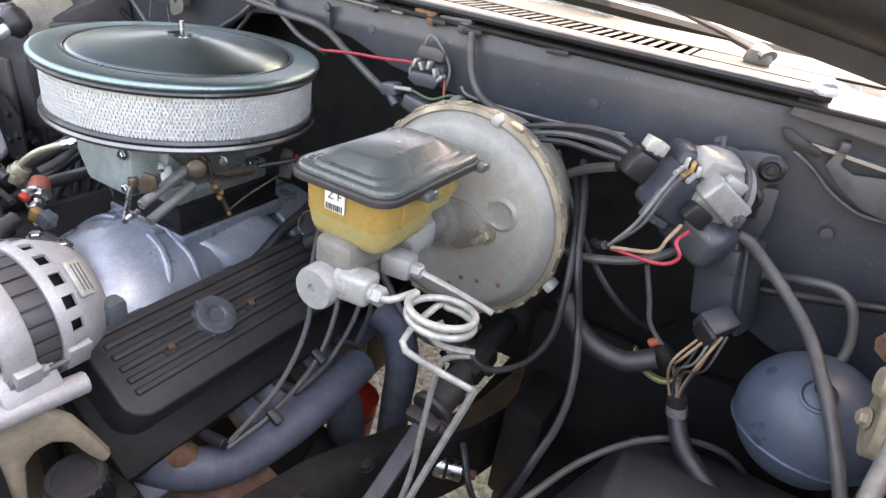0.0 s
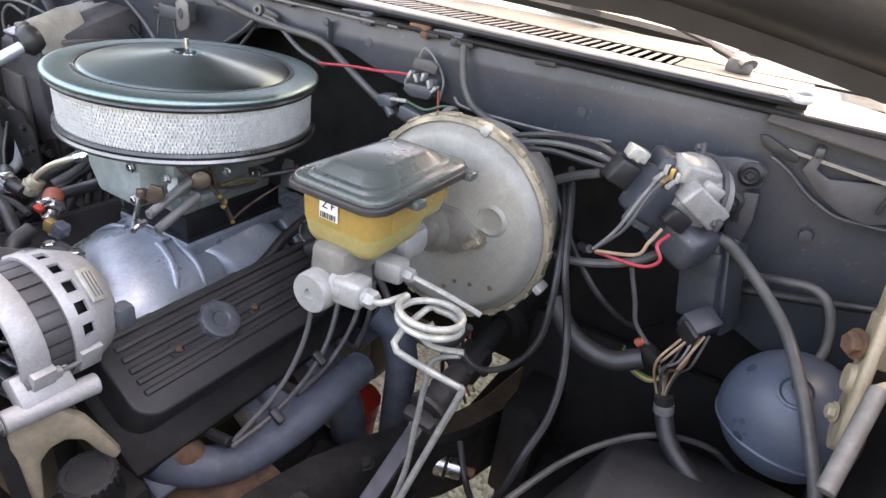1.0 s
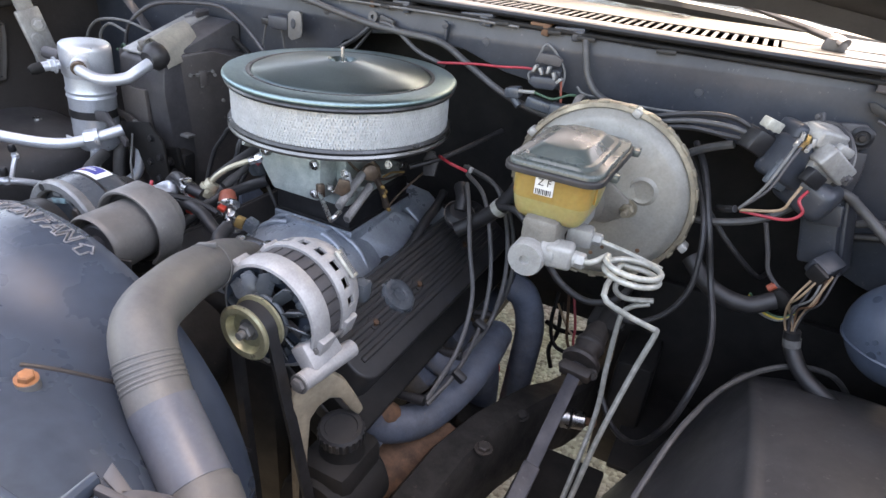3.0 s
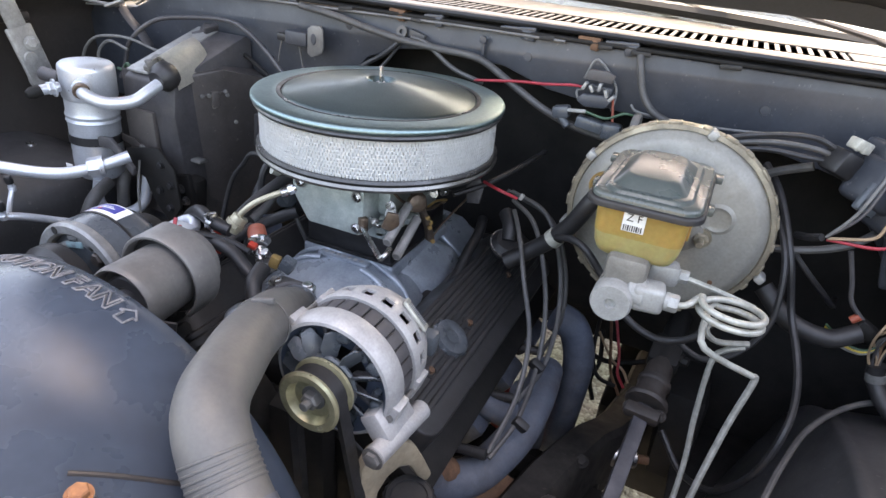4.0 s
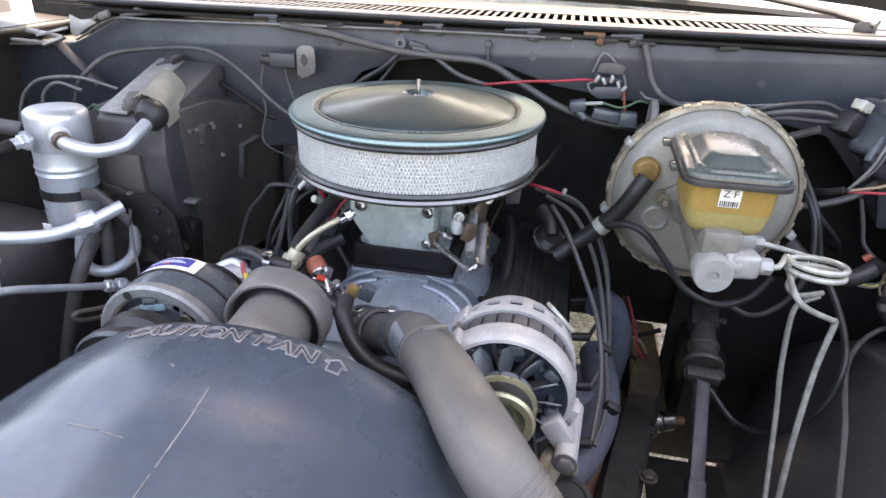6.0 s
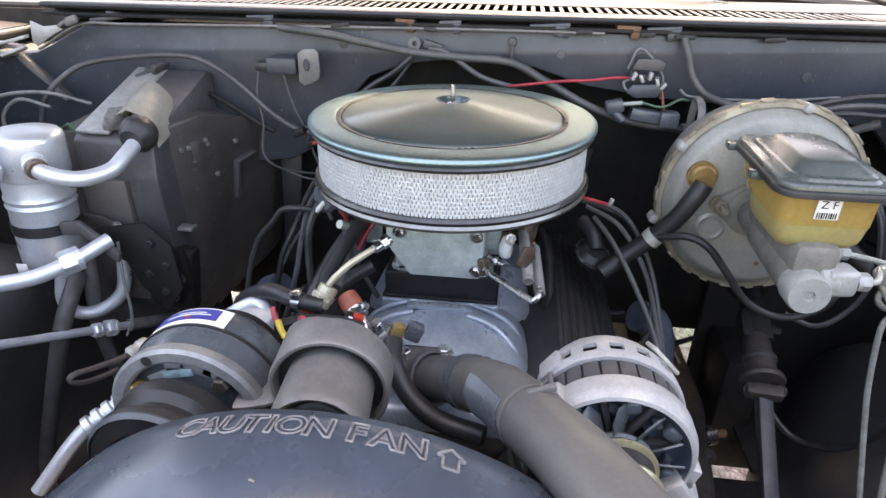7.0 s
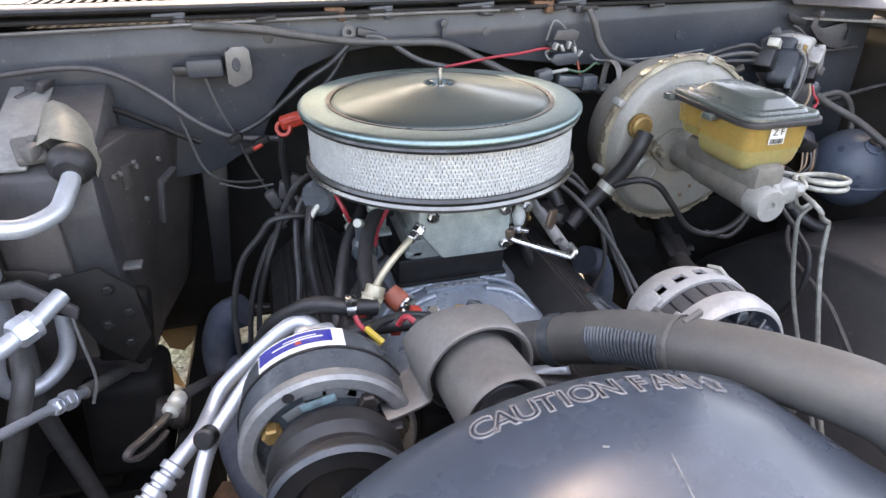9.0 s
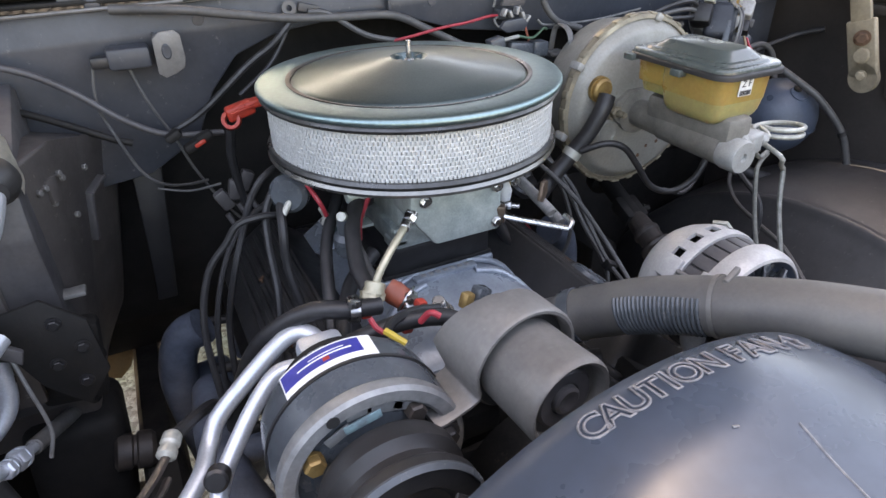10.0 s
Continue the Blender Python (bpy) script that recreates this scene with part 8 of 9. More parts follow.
def firewall_clips():
    hb = thing("heater_resistor", "grey resistor block on a bent dusty bracket", "resistor")
    part("block", box((-0.292, 0.205, 1.063), (0.05, 0.035, 0.026), 0.005), M_FW, hb)
    part("bracket", both(plate([(-0.016, -0.024), (-0.008, -0.03), (0.004, -0.026), (0.016, -0.02), (0.019, -0.008), (0.018, 0.02), (0.012, 0.026), (-0.006, 0.025), (-0.015, 0.018)], 0.004, FACE_AT(-0.247, 0.188, 1.066), 0.001), box((-0.258, 0.205, 1.068), (0.004, 0.034, 0.036), 0.001)), M_PUMP, hb, "bent dull tan bracket")
    part("coil_opening", lathe([(0, 0), (0.0085, 0), (0.011, -0.0008), (0.0115, 0.001), (0.009, 0.0022), (0, 0.0012)], ax((-0.2485, 0.1838, 1.068), (0, -1, 0)) @ Matrix.Diagonal((0.5, 0.85, 1, 1)), 20), M_FW, hb, "dark oval opening")
    part("terminal", box((-0.325, 0.2, 1.061), (0.022, 0.02, 0.014), 0.003), M_BLACK, hb)
    rl = thing("relay", "grey relay with bent tabs on the firewall", "relay")
    part("body", box((0.266, 0.21, 1.064), (0.044, 0.024, 0.016), 0.004, (8, 4, 0)), M_FW, rl)
    part("top_tab", plate([(-0.022, -0.006), (0.02, -0.008), (0.024, 0.004), (0.012, 0.01), (-0.016, 0.009)], 0.006, FACE_AT(0.266, 0.198, 1.084), 0.0015), M_CASE2, rl)
    part("lower_tab", plate([(-0.026, -0.004), (-0.012, -0.012), (0.02, -0.01), (0.027, 0.002), (0.016, 0.009), (-0.018, 0.007)], 0.008, FACE_AT(0.264, 0.192, 1.05), 0.002), M_FW, rl)
    for x, z, a in ((0.247, 1.069, 25), (0.258, 1.066, -30), (0.27, 1.07, 10), (0.281, 1.062, -20), (0.29, 1.056, 40)):
        part("terminal", box((x, 0.19, z), (0.005, 0.012, 0.012), 0.0012, (0, a, 0)), M_MOTOR, rl, "dull silver clip")
    wire([(0.25, 0.205, 1.062), (0.235, 0.198, 1.058), (0.24, 0.192, 1.048), (0.252, 0.19, 1.055)], 0.002, M_WIREG, "short grey relay wire", "wire", "wire", "loose wires")
    wire([(0.24, 0.21, 1.075), (0.255, 0.212, 1.105), (0.29, 0.21, 1.07), (0.292, 0.2, 1.035)], 0.002, M_WIREG, "thin looped relay wire", "wire", "wire", "loose wires")
    wire([(0.29, 0.2, 1.055), (0.296, 0.195, 1.03), (0.3, 0.19, 1.01)], 0.0019, M_ORANGE, "short dull red wire at the relay", "wire", "wire", "loose wires")
    cn = thing("connector_block", "dark wiring connectors in a row below the relay", "connector")
    part("body", both(box((0.268, 0.175, 1.016), (0.044, 0.02, 0.018), 0.004, (0, 8, 0)), box((0.302, 0.172, 1.012), (0.028, 0.024, 0.024), 0.004, (0, 2, 0))), M_COMP, cn)
    part("socket", both(box((0.222, 0.172, 1.028), (0.026, 0.022, 0.018), 0.004, (0, -12, 0)), rod((0.218, 0.17, 1.024), (0.236, 0.166, 1.008), 0.006)), M_COMP, cn)
    part("white_sleeve", rod((0.232, 0.165, 1.033), (0.26, 0.165, 1.036), 0.003), M_MC, cn, "short white sleeve")
    part("bracket", tube([(0.337, 0.13, 0.995), (0.337, 0.133, 1.03), (0.337, 0.15, 1.045), (0.337, 0.175, 1.04), (0.337, 0.185, 1.0)], 0.0055, 8, flat=0.45), M_PUMP, cn, "arched pale metal bracket")
    part("bracket_foot", box((0.34, 0.175, 1.0), (0.03, 0.03, 0.006), 0.002), M_PUMP, cn)
    wire([(0.26, 0.165, 1.036), (0.29, 0.17, 1.030), (0.315, 0.178, 1.04), (0.33, 0.19, 1.036)], 0.002, M_GRN, "thin green wire over the connectors", "wire", "wire", "loose wires")
    wire([(0.30, 0.17, 1.005), (0.35, 0.175, 0.99), (0.40, 0.18, 0.995)], 0.006, M_RUB, "black loom behind the connectors", "wiring_loom", "wiring loom", "", 8)
    lc = thing("loom_clip", "pale clip holding the loom on the firewall", "clip", "loom clips")
    part("peg", both(box((0.066, 0.218, 1.094), (0.006, 0.012, 0.03), 0.002), lathe([(0, 0), (0.007, 0), (0.006, 0.004), (0, 0.005)], ax((0.066, 0.212, 1.108), (0, -1, 0)), 12)), M_FW, lc)
    l2 = thing("loom_clip", "pale clip holding the loom on the firewall", "clip", "loom clips")
    part("peg", both(lathe([(0.004, 0), (0.010, 0), (0.010, 0.008), (0.004, 0.008), (0.004, 0)], ax((-0.083, 0.215, 1.1), (0, -1, 0.2)), 16), box((-0.055, 0.215, 1.098), (0.03, 0.01, 0.012), 0.002, (0, 15, 0))), M_RUBG, l2)
    for x, z in ((-0.245, 0.948), (-0.265, 0.965), (-0.228, 0.958)):
        solo("wire_joint", box((x, 0.17, z), (0.022, 0.016, 0.012), 0.004, (0, 25 + x * 200, 0)), M_DARK, "black taped wire joint on the firewall", "wire joint", "wire joints")
    solo("wire_joint", box((-0.235, 0.165, 0.952), (0.016, 0.01, 0.006), 0.002, (0, -25, 0)), M_RED, "dull red wire joint on the firewall", "wire joint", "wire joints")
    for x, z in ((-0.205, 0.885), (-0.19, 0.895), (-0.222, 0.872)):
        solo("dark_connector", both(box((x, 0.15, z), (0.018, 0.014, 0.03), 0.004, (0, 30 * math.sin(x * 90), 0)), rod((x, 0.145, z - 0.02), (x + 0.01, 0.14, z - 0.045), 0.004)), M_CASE2, "small dark wiring connector below the firewall edge", "connector", "small connectors")


firewall_clips()


for pts, r, mt, lab in (
        ([(0.34, 0.28, 0.62), (0.345, 0.24, 0.57), (0.365, 0.22, 0.535), (0.40, 0.22, 0.525)], 0.004, M_DARK, "grimy black wire"),
        ([(0.36, 0.28, 0.63), (0.375, 0.25, 0.58), (0.385, 0.24, 0.54), (0.41, 0.23, 0.50)], 0.003, M_RUST, "rust-brown wire"),
        ([(0.37, 0.28, 0.63), (0.392, 0.25, 0.575), (0.398, 0.235, 0.545), (0.415, 0.23, 0.52)], 0.0028, M_REDW, "dull red wire"),
        ([(0.35, 0.28, 0.60), (0.36, 0.25, 0.548), (0.352, 0.235, 0.51), (0.365, 0.23, 0.47)], 0.0045, M_DARK, "grimy black wire"),
        ([(0.33, 0.26, 0.555), (0.37, 0.25, 0.553), (0.41, 0.25, 0.565), (0.44, 0.25, 0.58)], 0.005, M_DARK, "grimy black wire"),
        ([(0.345, 0.27, 0.60), (0.38, 0.245, 0.565), (0.405, 0.24, 0.552), (0.42, 0.235, 0.53)], 0.0025, M_TANW, "tan wire")):
    wire(pts, r, mt, lab + " hanging beside the frame rail", "wire", "wire", "frame wires")

# ---- wiper motor, vacuum tank and wiring, driver's corner ----
def wiper_motor():
    w = thing("wiper_motor", "grey wiper motor with a black gear cover and wire plugs", "wiper motor")
    d = Vector((-0.72, -0.66, 0.2)).normalized()
    c = Vector((0.675, 0.148, 1.03))
    m = ax(c, d, 20)
    part("motor", lathe([(0, -0.02), (0.040, -0.02), (0.044, 0), (0.046, 0.004), (0.046, 0.022), (0.043, 0.028), (0.041, 0.038), (0.036, 0.044), (0, 0.045)], m, 40), M_MOTOR, w)
    part("rim", lathe([(0.044, -0.004), (0.0495, -0.004), (0.0505, -0.001), (0.0495, 0.002), (0.045, 0.002), (0.044, -0.004)], m, 44), M_CASE2, w)
    for a in (100, 215, 330):
        q = m @ Matrix.Rotation(radians(a), 4, "Z") @ Matrix.Translation((0.053, 0, 0.0))
        part("ear", both(box_m(q, (0.018, 0.014, 0.005), 0.003), nut(q @ Matrix.Translation((0.003, 0, 0.002)), 0.004, 0.005)), M_CASE2, w)
    part("top_casting", box((0.6715, 0.1197, 1.0653), (0.046, 0.034, 0.024), 0.005, (8, 12, 40), 3), M_MOTOR, w)
    part("front_casting", box((0.6895, 0.1057, 1.0373), (0.056, 0.026, 0.028), 0.004, (8, 35, 40), 3), M_MOTOR, w)
    part("capsule", box((0.6955, 0.1017, 1.0573), (0.024, 0.012, 0.012), 0.003, (0, 25, 35)), M_MOTOR, w, "small pale capsule")
    part("gear_cover", box((0.641, 0.113, 1.026), (0.058, 0.05, 0.06), 0.010, (0, 25, 40), 3), M_FW, w, "black moulded gear cover")
    part("side_cover", box((0.634, 0.128, 1.052), (0.026, 0.05, 0.05), 0.008, (0, 15, 30), 3), M_FW, w, "blue-black side cover")
    part("cover_face", box((0.636, 0.091, 1.014), (0.036, 0.012, 0.04), 0.004, (0, 25, 40)), M_COMP, w)
    part("plug", box((0.599, 0.118, 1.042), (0.044, 0.034, 0.032), 0.005, (0, 25, 35)), M_BLACK, w, "black multi-wire plug")
    part("plug_cap", both(box((0.607, 0.113, 1.070), (0.024, 0.018, 0.014), 0.002, (0, 20, 35)), box((0.603, 0.103, 1.069), (0.005, 0.004, 0.008), 0.0008, (0, 20, 35)), box((0.611, 0.107, 1.066), (0.005, 0.004, 0.008), 0.0008, (0, 20, 35))), M_LINE, w, "cream plug insert")
    part("terminal_block", box((0.6715, 0.0857, 1.0193), (0.028, 0.016, 0.02), 0.003, (0, 30, 35)), M_BLACK, w)
    for k in range(3):
        part("terminal", both(rod((0.643 + 0.007 * k, 0.096, 1.061 - 0.002 * k), (0.639 + 0.007 * k, 0.08, 1.057 - 0.002 * k), 0.003), box((0.645 + 0.007 * k, 0.098, 1.065 - 0.002 * k), (0.005, 0.01, 0.012), 0.001)), M_BRASS if k % 2 else M_MOTOR, w, "metal terminal")
    part("skirt", box((0.676, 0.122, 0.99), (0.075, 0.055, 0.05), 0.014, (0, 20, -20), 3), M_FW, w)
    for k, (mt, lab) in enumerate(((M_WIREG, "grey lead"), (M_CASE2, "dark grey lead"))):
        part("lead", tube([(0.64 + 0.006 * k, 0.08, 1.056), (0.634 + 0.005 * k, 0.066, 1.04), (0.62 + 0.006 * k, 0.058, 1.0), (0.60, 0.058, 0.966)], 0.0021, 8), mt, w, lab)
    part("lead", tube([(0.662, 0.075, 1.008), (0.655, 0.062, 0.994), (0.646, 0.06, 0.976), (0.602, 0.06, 0.964)], 0.0021, 8), M_TANW, w, "tan lead")
    part("lead", tube([(0.671, 0.076, 1.004), (0.664, 0.062, 0.994), (0.672, 0.058, 0.98), (0.655, 0.058, 0.966), (0.602, 0.062, 0.962)], 0.0021, 8), M_REDW, w, "red lead")
    part("lead_tail", tube([(0.596, 0.06, 0.964), (0.585, 0.075, 0.955), (0.575, 0.10, 0.945)], 0.005, 8), M_RUB, w)
    bk = part("mounting_plate", plate([(-0.03, -0.03), (0.002, -0.03), (0.02, -0.016), (0.022, 0.005), (0.036, 0.014), (0.038, 0.034), (0.024, 0.044), (0.0, 0.042), (-0.04, 0.03)], 0.008, FACE_AT(0.70, 0.208, 1.03), 0.003), M_CASE2, w, "dark grey mounting plate")
    part("slotted_arm", plate([(0.702, 1.03), (0.738, 1.034), (0.742, 1.0), (0.736, 0.955), (0.716, 0.952), (0.714, 0.985), (0.7, 0.995)], 0.005, xz(0.2095), 0.002), M_CASE2, w, "dark grey slotted arm")
    # Black plate in place of a cut slot and its shade.
    part("arm_slot", plate([(0.714, 1.016), (0.724, 1.016), (0.727, 0.994), (0.718, 0.992)], 0.0016, xz(0.2062), 0.0005), M_INK_GAP, w)
    for x, z in ((0.722, 1.057), (0.712, 1.018), (0.73, 0.962)):
        part("grommet_bolt", both(lathe([(0, 0), (0.0145, 0), (0.0145, 0.006), (0.010, 0.009), (0.006, 0.007), (0, 0.007)], ax((x, 0.203, z), (0, -1, 0)), 24), nut(ax((x, 0.196, z), (0, -1, 0)), 0.0055, 0.007)), M_RUB, bk)
    return w


wiper_motor()
for k in range(3):
    o = 0.008 * k
    wire([(0.40, 0.13, 1.02 - o), (0.45, 0.115, 1.046 - o), (0.505, 0.11, 1.064 - o * 1.2), (0.555, 0.11, 1.070 - o * 1.6), (0.588, 0.118, 1.058 - o)], 0.0036, M_RUBG if k % 2 else M_RUB, "grey harness wire between booster and wiper motor", "wire", "wire", "motor harness")
wire([(0.57, 0.13, 1.03), (0.53, 0.14, 1.01), (0.50, 0.15, 0.985), (0.49, 0.16, 0.95)], 0.006, M_RUBG, "grey wire branch falling behind the booster", "wire", "wire", "motor harness")
wire([(0.49, 0.15, 1.02), (0.54, 0.12, 0.96), (0.59, 0.1, 0.91), (0.63, 0.11, 0.87), (0.66, 0.16, 0.83), (0.68, 0.25, 0.80)], 0.004, M_RUB, "black wire crossing behind the cables", "wire", "wire", "motor harness")
wire([(0.50, 0.11, 0.93), (0.55, 0.1, 0.92), (0.60, 0.1, 0.93), (0.64, 0.11, 0.945), (0.67, 0.13, 0.965)], 0.0055, M_RUBG, "grey wire reaching to the wiper motor", "wire", "wire", "motor harness")
wire([(0.52, 0.17, 1.01), (0.545, 0.12, 0.985), (0.572, 0.065, 0.928), (0.595, 0.055, 0.856), (0.614, 0.015, 0.813), (0.62, -0.026, 0.784), (0.614, -0.067, 0.755), (0.599, -0.078, 0.69), (0.57, -0.045, 0.61), (0.53, -0.0, 0.58), (0.49, 0.04, 0.61)], 0.0048, M_RUB, "long black speedometer cable looping beside the booster", "cable", "cable", "speedometer cables", 8)
wire([(0.515, 0.17, 0.99), (0.545, 0.11, 0.965), (0.565, 0.06, 0.93), (0.573, 0.04, 0.885), (0.572, 0.03, 0.84), (0.55, 0.02, 0.797), (0.51, 0.01, 0.775), (0.47, 0.02, 0.785)], 0.0042, M_RUB, "black cable bending under the booster", "cable", "cable", "speedometer cables", 8)
wh = thing("washer_hose", "thick grey washer hose passing the vacuum tank", "hose")
part("hose", tube([(0.69, 0.15, 0.985), (0.722, 0.145, 0.99), (0.75, 0.145, 0.972), (0.785, 0.13, 0.948), (0.813, 0.1, 0.93), (0.836, 0.065, 0.906), (0.857, 0.03, 0.878), (0.887, -0.01, 0.82), (0.905, -0.03, 0.75)], 0.0068, 12), M_RUBG, wh)
part("end_cuff", rod((0.70, 0.147, 0.989), (0.718, 0.145, 0.99), 0.0085), M_RUB, wh)
part("clip", lathe([(0.0068, -0.004), (0.0088, -0.004), (0.0088, 0.004), (0.0068, 0.004), (0.0068, -0.004)], ax((0.887, -0.01, 0.82), (0.3, -0.35, -0.9)), 18), M_BLACK, wh)
wire([(0.74, 0.2, 0.93), (0.794, 0.17, 0.955), (0.828, 0.16, 0.962), (0.849, 0.15, 0.945), (0.858, 0.14, 0.905), (0.845, 0.12, 0.87)], 0.0055, M_RUBG, "grey hose arching into the vacuum tank", "vacuum_line", "hose", "", 10)
wire([(0.76, 0.21, 0.91), (0.83, 0.2, 0.93), (0.92, 0.17, 0.965), (0.95, 0.12, 0.985)], 0.006, M_RUB, "black hose along the inner fender", "hose", "hose", "", 10)


def vacuum_tank():
    v = thing("vacuum_tank", "round blue-grey plastic vacuum tank with a seam round its middle", "vacuum tank")
    c = Vector((0.851, 0.108, 0.828))
    m = ax(c, (0.01, 0.035, 1))
    r, low = 0.0745, -0.017
    a0 = math.asin(low / r)
    arc = [(r * math.cos(a), r * math.sin(a)) for a in [a0 + (math.pi / 2 - a0) * k / 16 for k in range(17)]]
    part("upper_half", lathe(arc[:-1] + [(0, r)], m, 56), M_BALL, v)
    part("lower_half", lathe([(0, -r * 0.98)] + [(r * 0.97 * math.cos(a), r * 0.98 * math.sin(a)) for a in [-math.pi / 2 + (a0 + math.pi / 2) * k / 12 for k in range(1, 13)]], m, 56), M_BALL, v)
    rs = r * math.cos(a0)
    part("seam", lathe([(rs - 0.003, low - 0.003), (rs + 0.0012, low - 0.003), (rs + 0.0018, low - 0.001), (rs + 0.0006, low + 0.001), (rs - 0.003, low + 0.001), (rs - 0.003, low - 0.003)], m, 56), M_BALL, v)
    kd = (Vector((0.841, 0.064, 0.888)) - c).normalized()
    part("socket", lathe([(0.0185, -0.004), (0.019, 0.0005), (0.0165, 0.0015), (0.014, -0.001), (0.011, -0.009), (0, -0.011)], ax(c + kd * r, kd), 28), M_BALL, v, "round hollow socket")
    # Black plug puts the socket's inner shade into colour.
    part("socket_hole", lathe([(0, 0.001), (0.0075, 0.001), (0.008, -0.004), (0, -0.004)], ax(Vector((0.842, 0.071, 0.8925)), (0.0, -0.5, 0.8)), 18), M_INK_GAP, v, "dark socket hole")
    for p_, rp in (((0.7993, 0.0544, 0.8297), 0.0032), ((0.8056, 0.0496, 0.8367), 0.0042), ((0.8078, 0.0484, 0.8169), 0.0068), ((0.8127, 0.0441, 0.8264), 0.0028), ((0.7969, 0.0932, 0.877), 0.0065)):
        q = (Vector(p_) - c).normalized()
        part("pit", lathe([(0, 0.0006), (rp * 0.9, 0.0005), (rp, -0.002)], ax(c + q * r, q), 14), M_SHROUD, v, "small dark round pit")
    part("neck", rod((0.85, 0.12, 0.895), (0.846, 0.118, 0.875), 0.008), M_BALL, v)
    return v


vacuum_tank()
hl = thing("harness_plug", "grey wiring plug with a fan of coloured wires", "harness plug")
part("plug", box((0.73, 0.118, 0.893), (0.03, 0.04, 0.026), 0.004, (15, 25, -30)), M_FW, hl)
part("socket_frame", box((0.722, 0.098, 0.886), (0.026, 0.008, 0.026), 0.003, (15, 25, -30)), M_BLACK, hl)
rh = random.Random(4)
for k, mt in enumerate((M_TANW, M_CASE2, M_TANW, M_WIREG, M_RUST, M_TANW, M_CASE2)):
    j = [rh.uniform(-0.008, 0.008) for _ in range(6)]
    part("lead", tube([(0.718 + 0.0045 * k, 0.10, 0.874 + 0.003 * k), (0.708 + 0.004 * k + j[0], 0.088 + j[1], 0.852 + 0.5 * j[5]), (0.704 + 0.003 * k + j[2], 0.093 + j[3], 0.828), (0.712 + 0.002 * k + 0.5 * j[4], 0.1, 0.80), (0.720 + 0.001 * k, 0.1, 0.775)], 0.0017, 6), mt, hl)
for k, mt in enumerate((M_GRN, M_YEL, M_WIREG)):
    part("lead", tube([(0.716, 0.1, 0.82 - 0.002 * k), (0.70, 0.1, 0.806 - 0.003 * k), (0.675, 0.11, 0.806 - 0.004 * k), (0.655, 0.13, 0.815 - 0.004 * k)], 0.0017, 6), mt, hl)
part("red_sleeve", rod((0.672, 0.1, 0.845), (0.680, 0.1, 0.854), 0.0055), M_ORANGE, hl, "short faded red sleeve")
part("taped_joint", box((0.692, 0.1, 0.838), (0.03, 0.02, 0.02), 0.006, (0, 30, 0)), M_DARK, hl)
wire([(0.64, 0.1, 0.94), (0.655, 0.1, 0.9), (0.665, 0.1, 0.87), (0.69, 0.1, 0.845)], 0.003, M_CASE2, "thin dark wire into the taped joint", "wire", "wire", "loose wires")
lm = thing("wiring_loom", "thick black wiring loom with a pale tape band", "wiring loom")
part("loom", tube([(0.722, 0.102, 0.79), (0.729, 0.1, 0.765), (0.752, 0.075, 0.74), (0.80, 0.05, 0.722), (0.87, 0.02, 0.705), (0.93, -0.04, 0.69)], 0.0115, 12), M_RUB, lm)
part("tape_band", lathe([(0.0115, -0.006), (0.0125, -0.006), (0.0125, 0.006), (0.0115, 0.006)], ax((0.727, 0.101, 0.772), (0.25, -0.1, -1)), 18), M_WIREG, lm, "pale tape band")
wire([(0.56, 0.1, 0.86), (0.60, 0.08, 0.83), (0.65, 0.08, 0.82), (0.685, 0.09, 0.835)], 0.013, M_RUB, "thick black loom coming from behind the booster", "wiring_loom", "wiring loom", "", 12)
bx = thing("relay_box", "dark grey upright relay box below the wiper motor", "relay box")
part("body", box((0.715, 0.165, 0.932), (0.05, 0.04, 0.105), 0.006, (0, -14, -20)), M_FW, bx)
part("cover", box((0.708, 0.142, 0.958), (0.044, 0.008, 0.03), 0.003, (0, -12, -20)), M_FW, bx)
part("flange", box((0.748, 0.168, 0.925), (0.008, 0.045, 0.11), 0.003, (0, -14, -20)), M_FW, bx)


def hinge(side, base, tip, mat):
    h = thing("hood_hinge", "raised hood hinge arm with a pivot bolt", "hinge", "hood hinges")
    b, t = Vector(base), Vector(tip)
    d = (t - b).normalized()
    wy = (Vector((0, 1, 0)) - d * d.y).normalized()
    tx = wy.cross(d)
    flat = Matrix(((tx.x, wy.x, d.x, 0), (tx.y, wy.y, d.y, 0), (tx.z, wy.z, d.z, 0), (0, 0, 0, 1)))   # plate lies along the fender
    q = Matrix.Translation(b.lerp(t, 0.5)) @ flat
    part("arm", both(box_m(q, (0.008, 0.036, (t - b).length), 0.003), box_m(q @ Matrix.Translation((0.010 * side, 0.016, 0)), (0.018, 0.005, (t - b).length), 0.002)), mat, h)
    part("foot", both(both(box_m(Matrix.Translation(b) @ flat, (0.010, 0.052, 0.10), 0.004, 3), lathe([(0, -0.005), (0.026, -0.005), (0.026, 0.005), (0, 0.005)], ax(b - d * 0.05, tx), 24)), lathe([(0, 0), (0.014, 0), (0.012, 0.005), (0, 0.006)], ax(b + Vector((-side * 0.005, -0.005, -0.01)), (-side, -0.1, 0)), 18)), mat, h)
    part("pivot_bolt", nut(ax(b + Vector((-side * 0.012, 0.0, 0.02)), (-side, -0.5, 0)), 0.010, 0.010), M_RUST if side > 0 else mat, h)
    part("stud", nut(ax(b + (b - t).normalized() * 0.045 + Vector((-side * 0.008, 0, 0)), (-side, -0.2, 0)), 0.007, 0.007), mat, h)
    return h


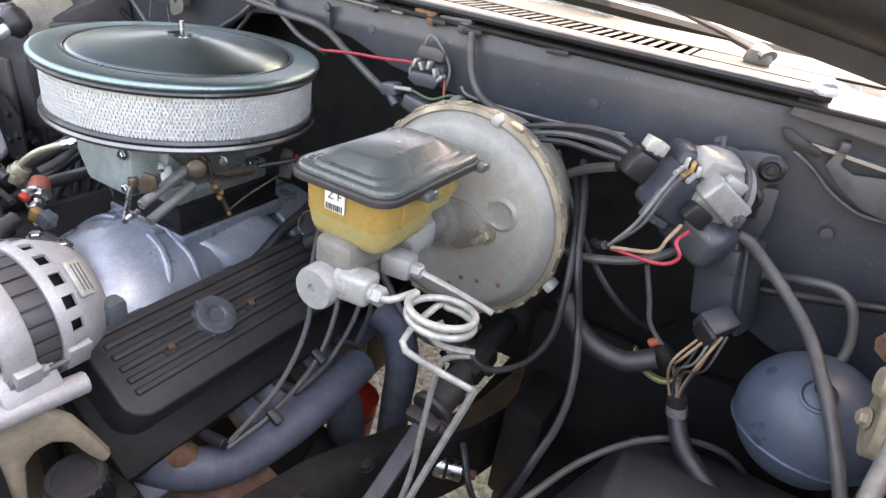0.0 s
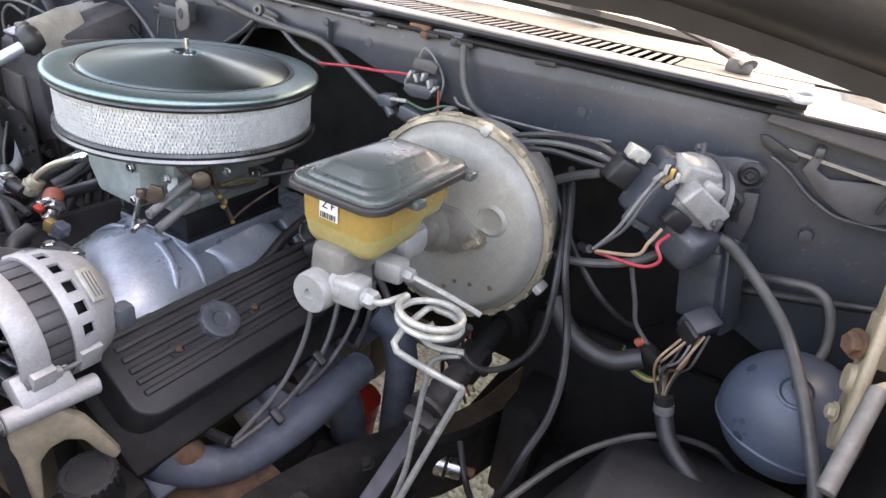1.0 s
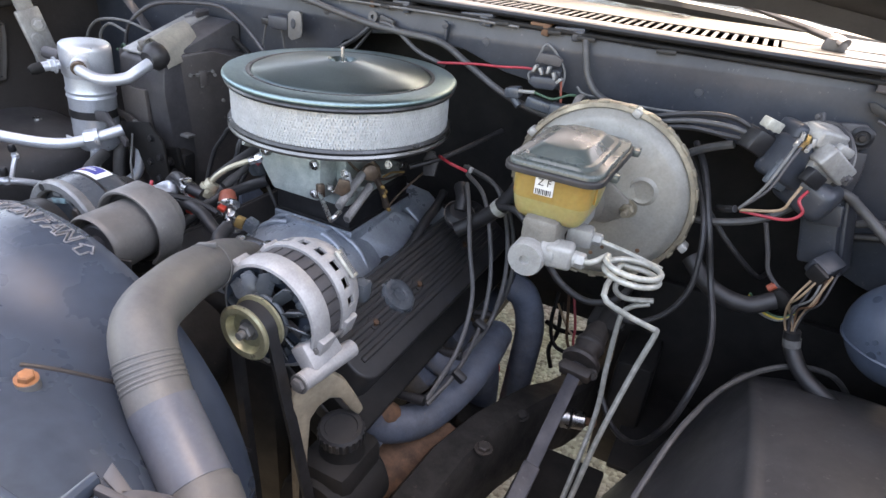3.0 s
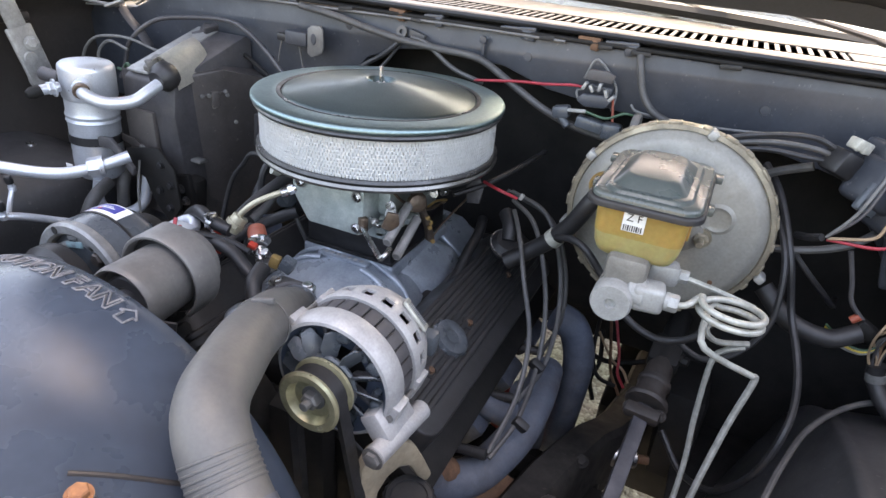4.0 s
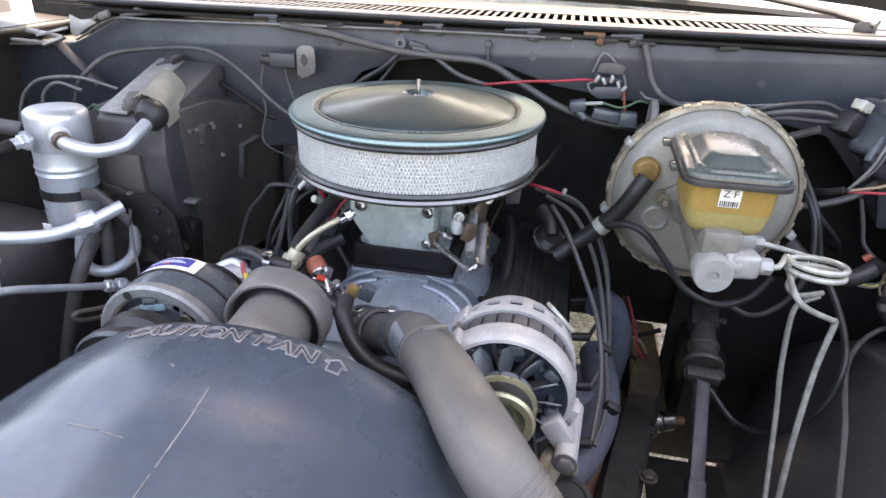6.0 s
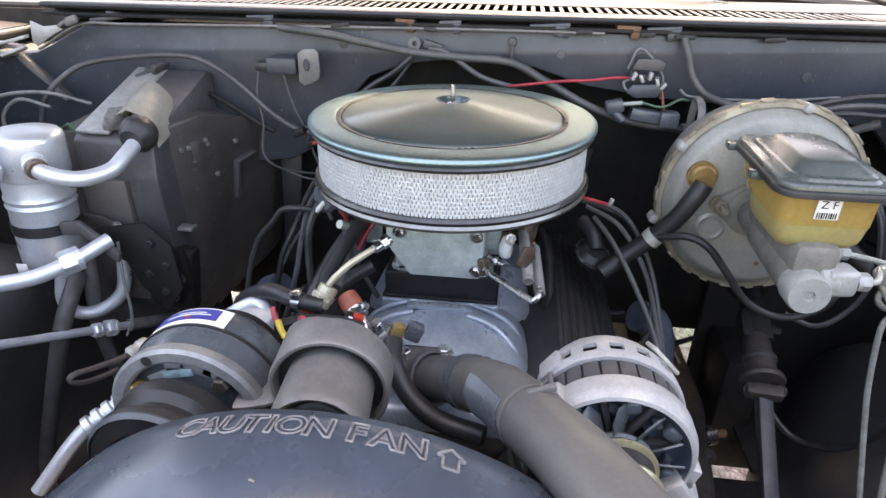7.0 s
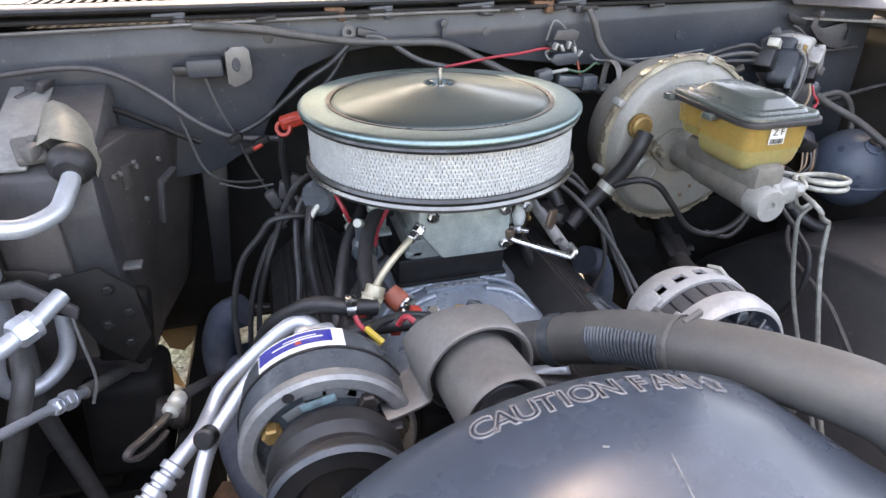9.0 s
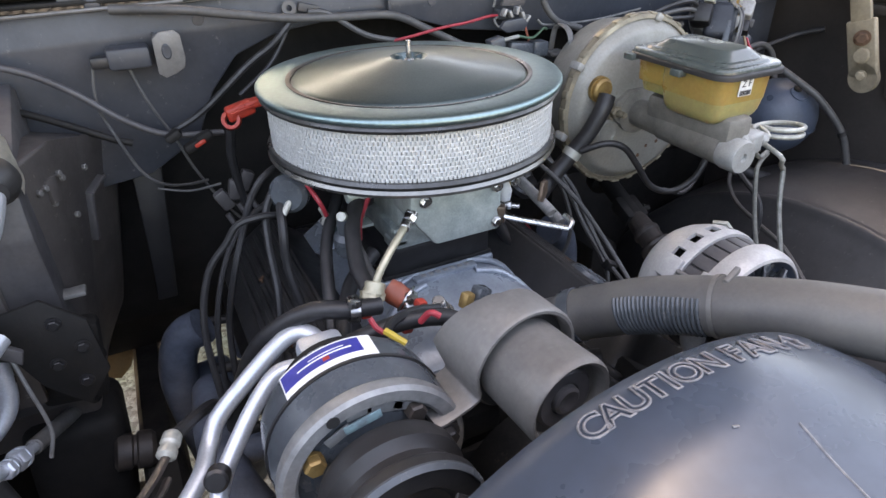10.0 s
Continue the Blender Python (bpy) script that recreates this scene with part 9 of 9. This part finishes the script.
hinge(-1, (-0.80, 0.02, 0.985), (-0.84, -0.02, 1.22), M_MOTOR)
hinge(1, (0.865, -0.012, 0.98), (0.852, 0.06, 1.2), M_TAN)
tg = thing("fender_brace", "rusty pale brace rod and strap on the inner fender", "brace")
part("rod", rod((0.868, -0.07, 0.998), (0.854, -0.14, 0.940), 0.007), M_WIREG, tg)
part("strap", tube([(0.93, -0.05, 1.02), (0.895, -0.06, 1.012), (0.868, -0.07, 0.998), (0.862, -0.09, 0.985)], 0.006, 8, flat=0.4), M_TAN, tg)


def seal_scrap():
    s = thing("sheet_scrap", "bent pale grey sheet corner at the firewall end", "sheet scrap")
    part("sheet", plate([(-0.709, 1.118), (-0.688, 1.1095), (-0.664, 1.1125), (-0.655, 1.106), (-0.676, 1.096), (-0.707, 1.078), (-0.714, 1.086)], 0.003, xz(0.197), 0.001), M_MOTOR, s)
    part("folded_edge", both(box((-0.638, 0.2, 1.120), (0.022, 0.016, 0.012), 0.004, (10, -20, 15)), box((-0.655, 0.2, 1.114), (0.014, 0.012, 0.006), 0.002, (0, -35, 0))), M_PUMP, s)
    for k, (x, z, w, a) in enumerate(((-0.765, 1.082, 0.07, 8), (-0.74, 1.088, 0.06, -14), (-0.775, 1.070, 0.08, 4), (-0.725, 1.074, 0.04, -20))):
        part("strip", box((x, 0.19 - 0.008 * k, z), (w, 0.014, 0.005), 0.0015, (12 - 9 * k, a, 6 * k)), M_MOTOR if k % 2 else M_PUMP, s)
    part("gasket", both(box((-0.59, 0.226, 1.122), (0.06, 0.018, 0.008), 0.003, (0, -8, 0)), box((-0.575, 0.226, 1.128), (0.03, 0.016, 0.008), 0.003, (0, 10, 0))), M_CASE2, s, "crumpled grey gasket")
    part("strap", tube([(-0.745, 0.195, 1.07), (-0.72, 0.192, 1.045), (-0.69, 0.19, 1.02), (-0.665, 0.188, 0.995)], 0.011, 8, 5, flat=0.3), M_CASE2, s, "dark flat strap")


seal_scrap()


def wiper():
    w = thing("windscreen_wiper", "grey windscreen wiper lying across the cowl", "wiper")
    part("arm", tube([(0.655, 0.322, 1.166), (0.60, 0.36, 1.175), (0.52, 0.42, 1.186), (0.40, 0.50, 1.198), (0.25, 0.545, 1.20)], lambda u: 0.012 - 0.006 * u, 10, 6, flat=0.6), M_CASE2, w)
    part("pivot_cap", both(lathe([(0, 0), (0.016, 0), (0.017, 0.006), (0.014, 0.016), (0.006, 0.02), (0, 0.02)], ax((0.66, 0.318, 1.148), (0, 0, 1)), 24), tube([(0.672, 0.31, 1.158), (0.655, 0.322, 1.164), (0.625, 0.343, 1.17)], lambda t: 0.014 - 0.002 * t, 12, 4, flat=0.6)), M_CASE2, w)
    part("blade", tube([(0.42, 0.49, 1.185), (0.2, 0.535, 1.19), (-0.05, 0.55, 1.19)], 0.006, 8), M_RUB, w)
    return w


wiper()

# tan rubbish and dark ducting low on the passenger's side
fb = thing("transmission_tunnel", "dark transmission housing low behind the engine", "transmission")
part("housing", box((0.0, 0.55, 0.42), (0.28, 0.5, 0.24), 0.06, seg=4), M_DARK, fb)
wd = thing("insulation_flap", "brown fibre insulation flap hanging under the firewall", "insulation flap")
part("flap", plate([(-0.385, 0.56), (-0.432, 0.452), (-0.455, 0.43), (-0.482, 0.442), (-0.50, 0.50), (-0.46, 0.56)], 0.006, xz(0.42), 0.002), M_BUSH, wd)
part("fold", plate([(-0.492, 0.43), (-0.468, 0.33), (-0.515, 0.372), (-0.53, 0.42)], 0.006, xz(0.415), 0.002), M_BUSH, wd)
dt = thing("cooler_duct", "blue-grey plastic duct beside the passenger frame rail", "duct")
part("duct", box((-0.29, 0.12, 0.50), (0.07, 0.12, 0.22), 0.02, (8, 0, 10)), M_BALL, dt)
